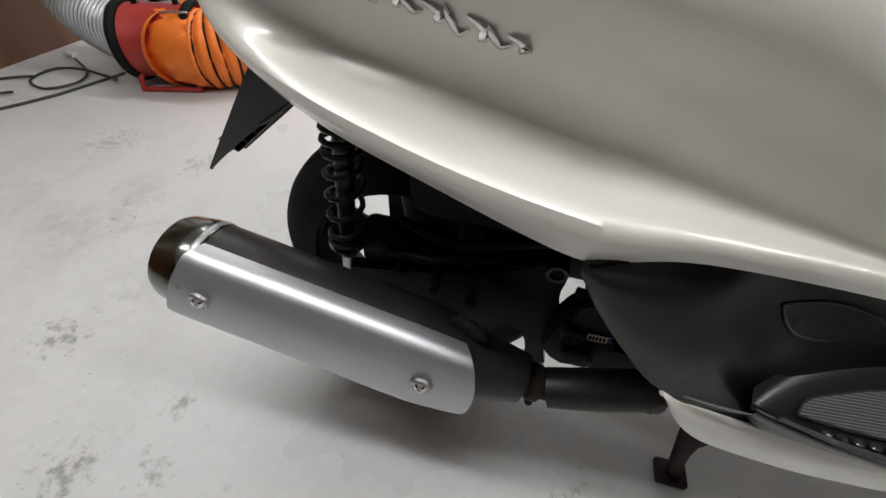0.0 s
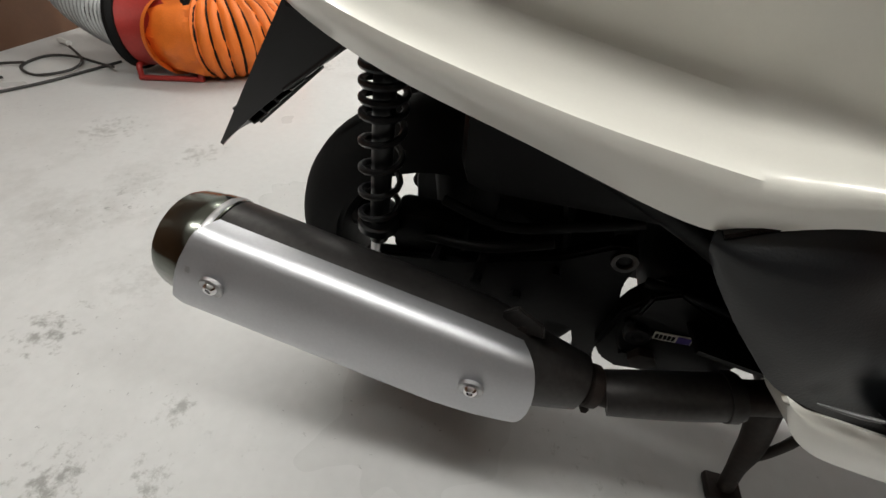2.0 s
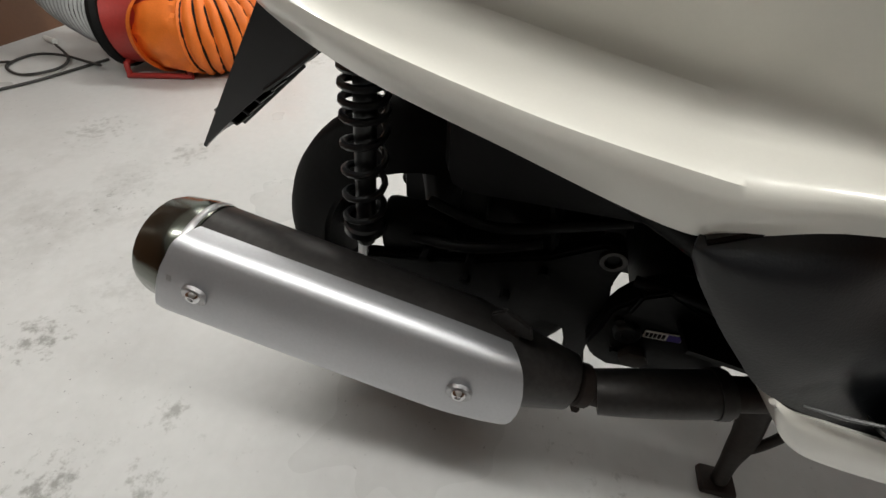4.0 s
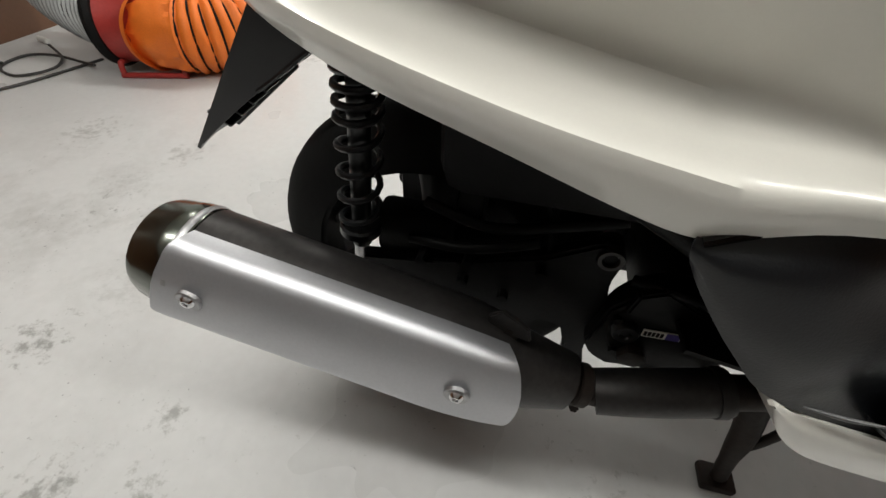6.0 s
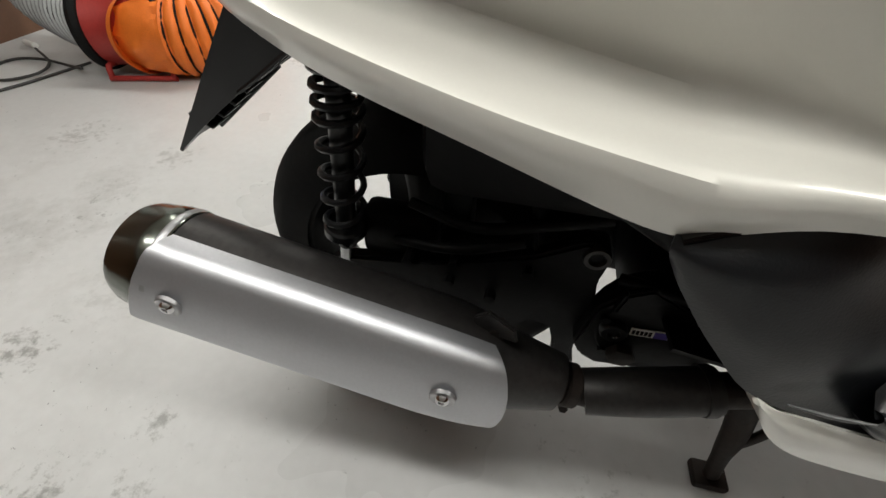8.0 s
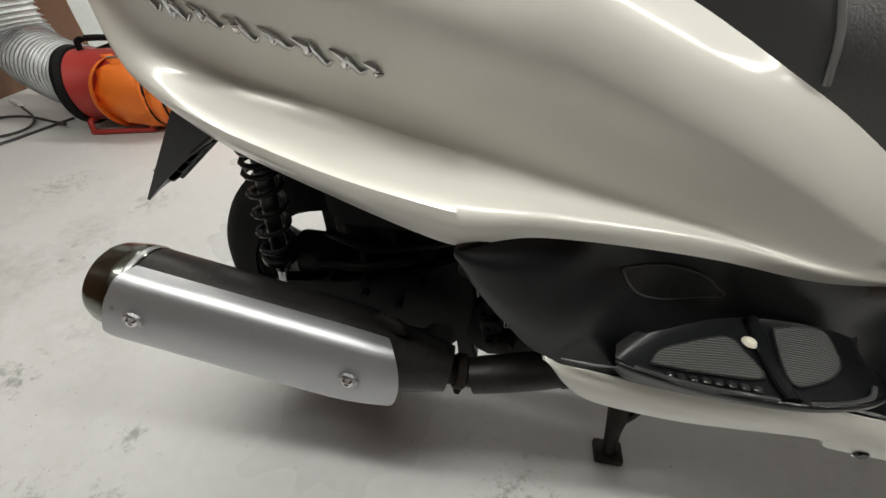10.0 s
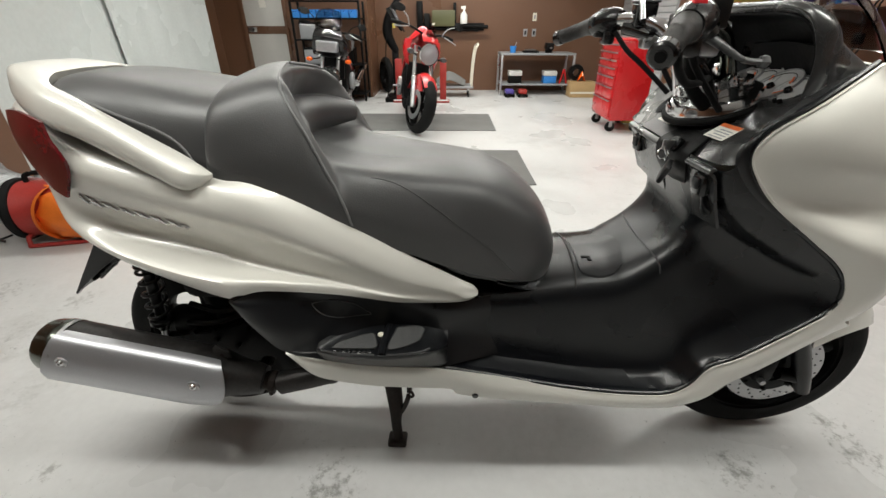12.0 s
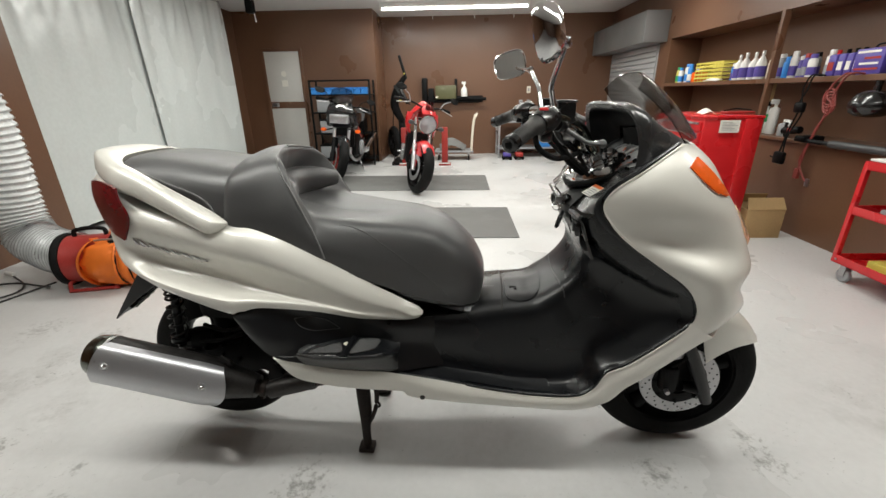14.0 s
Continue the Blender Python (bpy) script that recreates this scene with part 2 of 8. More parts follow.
def box(bm, x0, y0, z0, x1, y1, z1, bevel=0.0, seg=2):
    r = bmesh.ops.create_cube(bm, size=1)
    vs = r["verts"]
    bmesh.ops.transform(bm, verts=vs, matrix=Matrix.Translation(((x0 + x1) / 2, (y0 + y1) / 2, (z0 + z1) / 2)) @ Matrix.Diagonal((abs(x1 - x0), abs(y1 - y0), abs(z1 - z0), 1)))
    if bevel:
        bmesh.ops.bevel(bm, geom=list({e for v in vs for e in v.link_edges}), offset=bevel, segments=seg, affect="EDGES", profile=0.5)
    return bm


def cbox(*a, **k):
    return box(bmesh.new(), *a, **k)


def spline(pts, n):
    """Catmull-Rom through the points, n steps a span."""
    P = [Vector(p) for p in pts]
    out = []
    for i in range(len(P) - 1):
        a, b, c, d = P[max(i - 1, 0)], P[i], P[i + 1], P[min(i + 2, len(P) - 1)]
        for k in range(n):
            t = k / n
            out.append(0.5 * (2 * b + (c - a) * t + (2 * a - 5 * b + 4 * c - d) * t * t + (3 * b - a - 3 * c + d) * t ** 3))
    out.append(P[-1])
    return out


def grid(bm, rows, closed=False):
    vs = [[bm.verts.new(p) for p in r] for r in rows]
    for a, b in zip(vs, vs[1:]):
        n = len(a)
        for j in range(n if closed else n - 1):
            k = (j + 1) % n
            try:
                bm.faces.new((a[j], a[k], b[k], b[j]))
            except ValueError:
                pass
    return vs


def loft(rows, nu=5, nv=5, thick=0.004, mirror=False, bm=None, middle=0.0):
    """A smooth skin through rows of points; thick sets it solid, inwards."""
    bm = bm or bmesh.new()
    if middle:
        rows = [[(x, middle if y == 0 else y, z) for x, y, z in r] for r in rows]
    dense = [spline(r, nv) for r in rows]
    cols = [spline(c, nu) for c in zip(*dense)]
    rows2 = [list(r) for r in zip(*cols)]
    grid(bm, rows2)
    if mirror:
        grid(bm, [[Vector((p.x, 2 * middle - p.y, p.z)) for p in reversed(r)] for r in rows2])
    bmesh.ops.remove_doubles(bm, verts=bm.verts, dist=0.0004)
    bmesh.ops.recalc_face_normals(bm, faces=bm.faces)
    if thick:
        bmesh.ops.solidify(bm, geom=bm.faces[:], thickness=thick)
    return bm


def ring(c, x, y, rx, ry, n, power=2.0):
    out = []
    for i in range(n):
        a = 2 * math.pi * i / n
        ca, sa = math.cos(a), math.sin(a)
        out.append(c + x * (rx * math.copysign(abs(ca) ** (2 / power), ca)) + y * (ry * math.copysign(abs(sa) ** (2 / power), sa)))
    return out


def tube(pts, r, n=12, bm=None, steps=0, cap=True, flat=1.0, up=(0, 0, 1), power=2.0):
    """A tube along points; r a number or a list of radii; flat squeezes it along up."""
    bm = bm or bmesh.new()
    P = spline(pts, steps) if steps else [Vector(p) for p in pts]
    if isinstance(r, (list, tuple)):
        R = [v.x for v in spline([(q, 0, 0) for q in r], steps)] if steps else list(r)
    else:
        R = [r] * len(P)
    rows, ref = [], Vector(up)
    for i, p in enumerate(P):
        d = (P[min(i + 1, len(P) - 1)] - P[max(i - 1, 0)]).normalized()
        if abs(d.dot(ref)) > 0.98:
            ref = Vector((1, 0, 0)) if abs(d.x) < 0.9 else Vector((0, 1, 0))
        x = d.cross(ref).normalized()
        y = x.cross(d).normalized()
        rows.append(ring(p, x, y, R[i], R[i] * flat, n, power))
    vs = grid(bm, rows, closed=True)
    if cap:
        bm.faces.new(vs[0][::-1])
        bm.faces.new(vs[-1])
    return bm


def lathe(profile, n=32, m=Matrix.Identity(4), bm=None, closed=False):
    """Revolve (radius, height) about z, then place by m."""
    bm = bm or bmesh.new()
    rows = []
    for r, h in profile:
        rows.append([m @ Vector((r * math.cos(2 * math.pi * i / n), r * math.sin(2 * math.pi * i / n), h)) for i in range(n)])
    if closed:
        rows.append(rows[0])
    grid(bm, rows, closed=True)
    bmesh.ops.remove_doubles(bm, verts=bm.verts, dist=0.0002)
    bmesh.ops.recalc_face_normals(bm, faces=bm.faces)
    return bm


def toward(a, b):
    """A pose at a whose z axis points to b."""
    d = Vector(b) - Vector(a)
    return Matrix.Translation(a) @ d.to_track_quat("Z", "Y").to_matrix().to_4x4()


def rod(a, b, r, n=12, bm=None, r2=None, edge=0.0):
    h = (Vector(b) - Vector(a)).length
    r2 = r if r2 is None else r2
    prof = [(0, 0), (r, 0), (r2, h), (0, h)] if not edge else [(0, 0), (r - edge, 0), (r, edge), (r2, h - edge), (r2 - edge, h), (0, h)]
    return lathe(prof, n, toward(a, b), bm)


def plate(outline, depth, bm=None, m=Matrix.Identity(4), bevel=0.0):
    """A flat outline in the local x y plane, raised along z."""
    own = bmesh.new()
    f = own.faces.new([own.verts.new((p[0], p[1], 0)) for p in outline])
    r = bmesh.ops.extrude_face_region(own, geom=[f])
    bmesh.ops.translate(own, verts=[v for v in r["geom"] if isinstance(v, bmesh.types.BMVert)], vec=(0, 0, depth))
    bmesh.ops.recalc_face_normals(own, faces=own.faces)
    if bevel:
        bmesh.ops.bevel(own, geom=own.edges[:], offset=bevel, segments=2, affect="EDGES")
    bmesh.ops.transform(own, verts=own.verts, matrix=m)
    if bm is None:
        return own
    me = bpy.data.meshes.new("join")
    own.to_mesh(me)
    own.free()
    bm.from_mesh(me)
    bpy.data.meshes.remove(me)
    return bm


def structure(name, bm, material, label, category, m=ROOM, smooth=False):
    ob = part(name, bm, material, None, "", smooth)
    ob.matrix_world = m
    return tagged(ob, label, category, "", "structure")


# ---- the room ----
def build_room():
    structure("floor", cbox(-7, -5.5, -0.12, 4.6, 9.4, 0.0), FLOOR, "light grey painted concrete floor with dark scuffs and chipped patches", "floor")
    structure("ceiling", cbox(-7, -5.5, CEIL, 4.6, 9.4, CEIL + 0.1), CEIL_WHITE, "plain off-white ceiling boards", "ceiling")
    structure("wall_north", cbox(-1.40, 8.42, 0, 4.6, 8.6, CEIL), BROWN, "brown board wall at the far end", "wall")
    bm = cbox(-3.36 - 3.5, 7.59, 0, -3.36, 8.6, CEIL)
    box(bm, -3.36, 7.59, 1.90, -2.65, 8.6, CEIL)
    box(bm, -2.65, 7.59, 0, -1.40, 8.6, CEIL)
    structure("wall_northwest", bm, BROWN, "brown board wall beside the toilet door", "wall")
    # right wall with a long shelf recess
    bm = cbox(2.80, -5.5, 0, 3.25, 6.09, 0.735)
    box(bm, 2.80, -5.5, 1.775, 3.25, 6.09, CEIL)
    box(bm, 3.20, -5.5, 0.735, 3.25, 6.09, 1.775)
    box(bm, 2.80, 6.09, 0, 3.25, 6.42, CEIL)
    box(bm, 2.80, 6.42, 1.77, 3.25, 8.42, CEIL)
    box(bm, 2.80, -5.5, 0.735, 3.20, 0.2, 1.775)
    structure("wall_east", bm, BROWN, "brown board wall with a long shelf recess", "wall")
    structure("shelf_board", cbox(2.785, 0.2, 1.195, 3.20, 6.09, 1.235, bevel=0.003), BROWN, "brown recessed shelf board holding bottles and cans", "shelf")
    structure("ledge", cbox(2.76, 0.2, 0.735, 3.20, 6.09, 0.76, bevel=0.003), BROWN, "brown ledge along the foot of the shelf recess", "ledge")
    structure("trim", cbox(2.775, 4.06, 0.76, 2.83, 4.10, 1.775, bevel=0.003), BROWN, "brown upright post in the shelf recess", "post")
    # left wall, and the strip beyond the sheet
    structure("wall_west", cbox(-3.55, -5.5, 0, -3.33, 3.30, CEIL), BROWN, "brown board wall beside the vinyl sheet", "wall")
    structure("wall_west_far", cbox(-3.9, 3.30, 0, -3.75, 7.59, CEIL), BROWN, "brown board wall behind the vinyl sheet", "wall")
    structure("wall_south", cbox(-7, -5.6, 0, 4.6, -5.4, CEIL), BROWN, "brown board wall behind the camera", "wall")


def tube_lamp(u, v):
    t = thing("ceiling_light", room(u, v, CEIL), "lit white fluorescent batten on the ceiling", "light", "ceiling battens")
    part("body", cbox(-1.15, -0.04, -0.06, 1.15, 0.04, 0, bevel=0.006), WHITE_PLASTIC, t)
    part("tube", rod((-1.12, 0, -0.085), (1.12, 0, -0.085), 0.016, 12), TUBE_GLOW, t, "glowing white tube")
    part("cap", cbox(-1.15, -0.02, -0.105, -1.12, 0.02, -0.05, bevel=0.003), WHITE_PLASTIC, t)
    part("cap", cbox(1.12, -0.02, -0.105, 1.15, 0.02, -0.05, bevel=0.003), WHITE_PLASTIC, t)


build_room()
for u, v in TUBES:
    tube_lamp(u, v)


# ---- the scooter: rear axle over the origin, nose towards +x ----
scooter = thing("scooter", Matrix.Identity(4), "pearl white maxi scooter with black trim on its centre stand", "scooter")


def both(rows):
    return [[(x, -y, z) for x, y, z in r] for r in rows]


def sided(name, rows, material, label="", **k):
    ob = part(name, loft(rows, **k), material, scooter, label)
    part(name, loft(both(rows), **k), material, scooter, label)
    return ob


# tail panel: each row runs from the seat edge down to the tucked lower lip
TAIL = [
    [(-0.215, -0.085, 0.965), (-0.222, -0.114, 0.931), (-0.212, -0.123, 0.867), (-0.209, -0.122, 0.832), (-0.207, -0.121, 0.796), (-0.200, -0.129, 0.760), (-0.190, -0.115, 0.735)],
    [(-0.150, -0.120, 0.960), (-0.150, -0.163, 0.927), (-0.145, -0.168, 0.862), (-0.145, -0.163, 0.807), (-0.145, -0.154, 0.751), (-0.150, -0.171, 0.710), (-0.150, -0.150, 0.680)],
    [(-0.050, -0.130, 0.888), (-0.050, -0.174, 0.884), (-0.050, -0.204, 0.845), (-0.050, -0.187, 0.780), (-0.050, -0.166, 0.709), (-0.050, -0.213, 0.680), (-0.050, -0.195, 0.645)],
    [(0.090, -0.148, 0.852), (0.090, -0.192, 0.849), (0.090, -0.226, 0.812), (0.090, -0.206, 0.752), (0.090, -0.181, 0.681), (0.090, -0.250, 0.655), (0.090, -0.235, 0.618)],
    [(0.200, -0.174, 0.840), (0.200, -0.219, 0.827), (0.200, -0.240, 0.782), (0.200, -0.218, 0.728), (0.200, -0.199, 0.663), (0.200, -0.266, 0.640), (0.200, -0.253, 0.592)],
    [(0.237, -0.184, 0.836), (0.237, -0.224, 0.815), (0.237, -0.241, 0.772), (0.237, -0.220, 0.721), (0.237, -0.208, 0.660), (0.237, -0.268, 0.638), (0.237, -0.259, 0.598)],
    [(0.300, -0.196, 0.828), (0.300, -0.233, 0.799), (0.300, -0.245, 0.757), (0.300, -0.228, 0.709), (0.300, -0.220, 0.651), (0.300, -0.263, 0.640), (0.300, -0.262, 0.617)],
    [(0.440, -0.204, 0.762), (0.440, -0.227, 0.731), (0.440, -0.239, 0.698), (0.440, -0.228, 0.665), (0.440, -0.225, 0.623), (0.440, -0.241, 0.618), (0.440, -0.243, 0.600)],
    [(0.560, -0.201, 0.690), (0.560, -0.219, 0.664), (0.560, -0.228, 0.640), (0.560, -0.226, 0.619), (0.560, -0.223, 0.593), (0.560, -0.227, 0.585), (0.560, -0.220, 0.568)],
    [(0.660, -0.182, 0.625), (0.660, -0.196, 0.604), (0.660, -0.201, 0.591), (0.660, -0.198, 0.581), (0.660, -0.193, 0.571), (0.660, -0.195, 0.558), (0.660, -0.188, 0.547)],
    [(0.700, -0.170, 0.596), (0.704, -0.180, 0.585), (0.706, -0.184, 0.574), (0.706, -0.188, 0.567), (0.706, -0.188, 0.560), (0.704, -0.178, 0.548), (0.700, -0.172, 0.540)],
    [(0.722, -0.162, 0.580), (0.726, -0.168, 0.573), (0.728, -0.170, 0.566), (0.728, -0.174, 0.561), (0.728, -0.175, 0.557), (0.726, -0.167, 0.548), (0.722, -0.162, 0.541)],
    [(0.732, -0.157, 0.566), (0.734, -0.158, 0.563), (0.735, -0.159, 0.560), (0.735, -0.164, 0.558), (0.735, -0.165, 0.557), (0.734, -0.158, 0.553), (0.732, -0.157, 0.550)],
]
tail_panel = sided("tail_panel", TAIL, PEARL, "pearl white rear side panel", nu=6, nv=6, thick=0.004)

# lower black side cover
COVER = [
    [(0.219, -0.256, 0.595), (0.217, -0.262, 0.589), (0.218, -0.263, 0.582), (0.222, -0.261, 0.574)],
    [(0.255, -0.250, 0.607), (0.250, -0.271, 0.585), (0.242, -0.272, 0.565), (0.237, -0.267, 0.553)],
    [(0.320, -0.246, 0.617), (0.315, -0.263, 0.582), (0.295, -0.280, 0.535), (0.274, -0.275, 0.511)],
    [(0.370, -0.238, 0.612), (0.368, -0.241, 0.580), (0.355, -0.272, 0.520), (0.323, -0.280, 0.470)],
    [(0.44, -0.228, 0.600), (0.44, -0.221, 0.565), (0.437, -0.232, 0.512), (0.425, -0.272, 0.440)],
    [(0.53, -0.212, 0.577), (0.53, -0.209, 0.548), (0.53, -0.212, 0.495), (0.53, -0.255, 0.421)],
    [(0.64, -0.186, 0.551), (0.64, -0.196, 0.525), (0.64, -0.203, 0.470), (0.64, -0.243, 0.404)],
    [(0.73, -0.148, 0.534), (0.73, -0.160, 0.505), (0.73, -0.166, 0.450), (0.73, -0.195, 0.386)],
    [(0.82, -0.098, 0.520), (0.82, -0.112, 0.480), (0.82, -0.122, 0.420), (0.82, -0.140, 0.366)],
]
side_cover = sided("side_cover", COVER, BLACK_PLASTIC, "textured black lower side cover", nu=5, nv=5, thick=0.004)

# white sill and leg shield edge
SILL = [
    [(0.321, -0.280, 0.472), (0.324, -0.285, 0.468), (0.327, -0.279, 0.461), (0.329, -0.272, 0.460), (0.331, -0.225, 0.448)],
    [(0.343, -0.281, 0.461), (0.346, -0.286, 0.450), (0.349, -0.280, 0.428), (0.351, -0.273, 0.424), (0.353, -0.226, 0.412)],
    [(0.372, -0.281, 0.456), (0.375, -0.286, 0.439), (0.378, -0.280, 0.405), (0.380, -0.273, 0.398), (0.382, -0.226, 0.386)],
    [(0.410, -0.279, 0.448), (0.413, -0.284, 0.429), (0.416, -0.278, 0.392), (0.418, -0.271, 0.384), (0.420, -0.224, 0.372)],
    [(0.486, -0.271, 0.430), (0.489, -0.276, 0.410), (0.492, -0.270, 0.372), (0.494, -0.263, 0.364), (0.496, -0.216, 0.352)],
    [(0.560, -0.261, 0.418), (0.563, -0.266, 0.398), (0.566, -0.260, 0.359), (0.568, -0.253, 0.351), (0.570, -0.206, 0.339)],
    [(0.628, -0.252, 0.411), (0.631, -0.257, 0.390), (0.634, -0.251, 0.350), (0.636, -0.244, 0.342), (0.638, -0.197, 0.330)],
    [(0.672, -0.248, 0.402), (0.675, -0.253, 0.382), (0.678, -0.247, 0.344), (0.680, -0.240, 0.336), (0.682, -0.193, 0.324)],
    [(0.692, -0.246, 0.398), (0.695, -0.251, 0.374), (0.698, -0.245, 0.327), (0.700, -0.238, 0.317), (0.702, -0.191, 0.305)],
    [(0.790, -0.237, 0.376), (0.790, -0.248, 0.348), (0.790, -0.241, 0.308), (0.790, -0.232, 0.301), (0.790, -0.200, 0.276)],
    [(0.989, -0.230, 0.338), (0.989, -0.241, 0.318), (0.989, -0.234, 0.290), (0.989, -0.225, 0.284), (0.989, -0.195, 0.265)],
    [(1.170, -0.226, 0.328), (1.170, -0.236, 0.310), (1.178, -0.228, 0.281), (1.181, -0.220, 0.275), (1.190, -0.190, 0.254)],
    [(1.231, -0.222, 0.356), (1.248, -0.230, 0.338), (1.272, -0.222, 0.308), (1.276, -0.214, 0.303), (1.288, -0.185, 0.286)],
    [(1.266, -0.218, 0.410), (1.292, -0.224, 0.388), (1.325, -0.214, 0.356), (1.329, -0.206, 0.352), (1.345, -0.178, 0.336)],
    [(1.323, -0.214, 0.440), (1.355, -0.219, 0.418), (1.388, -0.207, 0.398), (1.393, -0.198, 0.396), (1.410, -0.168, 0.388)],
    [(1.431, -0.208, 0.527), (1.452, -0.212, 0.500), (1.490, -0.195, 0.480), (1.496, -0.185, 0.479), (1.515, -0.150, 0.476)],
    [(1.468, -0.2085, 0.572), (1.498, -0.2095, 0.550), (1.540, -0.190, 0.520), (1.553, -0.180, 0.515), (1.600, -0.120, 0.510)],
]
sill = sided("sill", SILL, PEARL, "pearl white sill under the footboard", nu=5, nv=5, thick=0.004)

COWL = [
    [(1.380, -0.150, 1.037), (1.400, -0.145, 1.036), (1.425, -0.115, 1.032), (1.445, -0.075, 1.030), (1.462, 0.000, 1.030)],
    [(1.290, -0.178, 0.979), (1.360, -0.186, 0.985), (1.440, -0.165, 0.988), (1.490, -0.100, 0.985), (1.510, 0.000, 0.985)],
    [(1.226, -0.188, 0.932), (1.320, -0.210, 0.935), (1.440, -0.197, 0.925), (1.530, -0.120, 0.915), (1.565, 0.000, 0.910)],
    [(1.204, -0.192, 0.895), (1.310, -0.212, 0.885), (1.450, -0.204, 0.872), (1.560, -0.130, 0.865), (1.605, 0.000, 0.860)],
    [(1.222, -0.196, 0.849), (1.320, -0.200, 0.835), (1.465, -0.186, 0.818), (1.585, -0.135, 0.810), (1.640, 0.000, 0.810)],
    [(1.271, -0.200, 0.797), (1.360, -0.196, 0.785), (1.485, -0.182, 0.768), (1.605, -0.138, 0.760), (1.668, 0.000, 0.760)],
    [(1.366, -0.204, 0.728), (1.430, -0.224, 0.730), (1.520, -0.216, 0.715), (1.630, -0.138, 0.700), (1.695, 0.000, 0.700)],
    [(1.440, -0.207, 0.673), (1.490, -0.223, 0.675), (1.552, -0.208, 0.660), (1.620, -0.134, 0.645), (1.672, 0.000, 0.640)],
    [(1.474, -0.208, 0.615), (1.515, -0.212, 0.610), (1.570, -0.195, 0.600), (1.645, -0.126, 0.590), (1.706, 0.000, 0.582)],
    [(1.471, -0.208, 0.570), (1.505, -0.207, 0.550), (1.560, -0.182, 0.545), (1.632, -0.116, 0.555), (1.702, 0.000, 0.555)],
    [(1.433, -0.208, 0.529), (1.475, -0.195, 0.505), (1.530, -0.165, 0.500), (1.600, -0.100, 0.515), (1.680, 0.000, 0.525)],
]
part("front_cowl", loft(COWL, 5, 5, 0.004, mirror=True), PEARL, scooter, "pearl white front cowl and leg shield")

# black inner fairing: rim, footboard, tunnel side, tunnel crest, middle
INNER = [
    [(0.60, -0.226, 0.398), (0.60, -0.20, 0.397), (0.60, -0.16, 0.400), (0.60, -0.145, 0.50), (0.60, -0.11, 0.545), (0.60, 0, 0.55)],
    [(0.79, -0.226, 0.366), (0.79, -0.20, 0.362), (0.79, -0.155, 0.365), (0.79, -0.138, 0.48), (0.79, -0.108, 0.532), (0.79, 0, 0.540)],
    [(0.99, -0.226, 0.334), (0.99, -0.20, 0.328), (0.99, -0.150, 0.335), (0.98, -0.128, 0.47), (0.97, -0.098, 0.552), (0.965, 0, 0.574)],
    [(1.17, -0.222, 0.324), (1.15, -0.20, 0.320), (1.12, -0.150, 0.335), (1.09, -0.126, 0.48), (1.06, -0.098, 0.562), (1.055, 0, 0.583)],
    [(1.231, -0.218, 0.353), (1.215, -0.195, 0.350), (1.185, -0.150, 0.37), (1.14, -0.124, 0.52), (1.10, -0.097, 0.585), (1.095, 0, 0.603)],
    [(1.264, -0.214, 0.410), (1.250, -0.19, 0.412), (1.225, -0.150, 0.44), (1.175, -0.12, 0.55), (1.138, -0.095, 0.614), (1.132, 0, 0.627)],
    [(1.323, -0.209, 0.438), (1.310, -0.19, 0.448), (1.28, -0.150, 0.49), (1.215, -0.12, 0.60), (1.172, -0.094, 0.650), (1.164, 0, 0.660)],
    [(1.431, -0.203, 0.526), (1.415, -0.185, 0.535), (1.37, -0.150, 0.56), (1.27, -0.12, 0.63), (1.196, -0.096, 0.690), (1.188, 0, 0.696)],
    [(1.470, -0.200, 0.571), (1.45, -0.185, 0.578), (1.40, -0.155, 0.60), (1.282, -0.13, 0.67), (1.201, -0.102, 0.722), (1.193, 0, 0.726)],
    [(1.470, -0.198, 0.623), (1.45, -0.185, 0.627), (1.395, -0.16, 0.64), (1.275, -0.138, 0.70), (1.195, -0.11, 0.748), (1.188, 0, 0.750)],
    [(1.437, -0.196, 0.671), (1.405, -0.186, 0.668), (1.35, -0.17, 0.675), (1.25, -0.147, 0.725), (1.187, -0.115, 0.770), (1.180, 0, 0.772)],
    [(1.363, -0.194, 0.726), (1.340, -0.188, 0.718), (1.30, -0.177, 0.717), (1.225, -0.156, 0.752), (1.179, -0.12, 0.790), (1.172, 0, 0.792)],
    [(1.268, -0.191, 0.796), (1.255, -0.188, 0.787), (1.238, -0.181, 0.778), (1.20, -0.166, 0.786), (1.171, -0.13, 0.812), (1.164, 0, 0.814)],
    [(1.218, -0.189, 0.848), (1.206, -0.187, 0.834), (1.196, -0.182, 0.822), (1.182, -0.170, 0.820), (1.162, -0.13, 0.835), (1.155, 0, 0.837)],
    [(1.198, -0.187, 0.893), (1.190, -0.185, 0.872), (1.182, -0.180, 0.859), (1.172, -0.168, 0.853), (1.155, -0.13, 0.857), (1.148, 0, 0.859)],
]
inner_fairing = part("inner_fairing", loft(INNER, 4, 4, 0.004, mirror=True, middle=0.03), FOOTWELL, scooter, "matt black footboards, tunnel and glovebox wall")
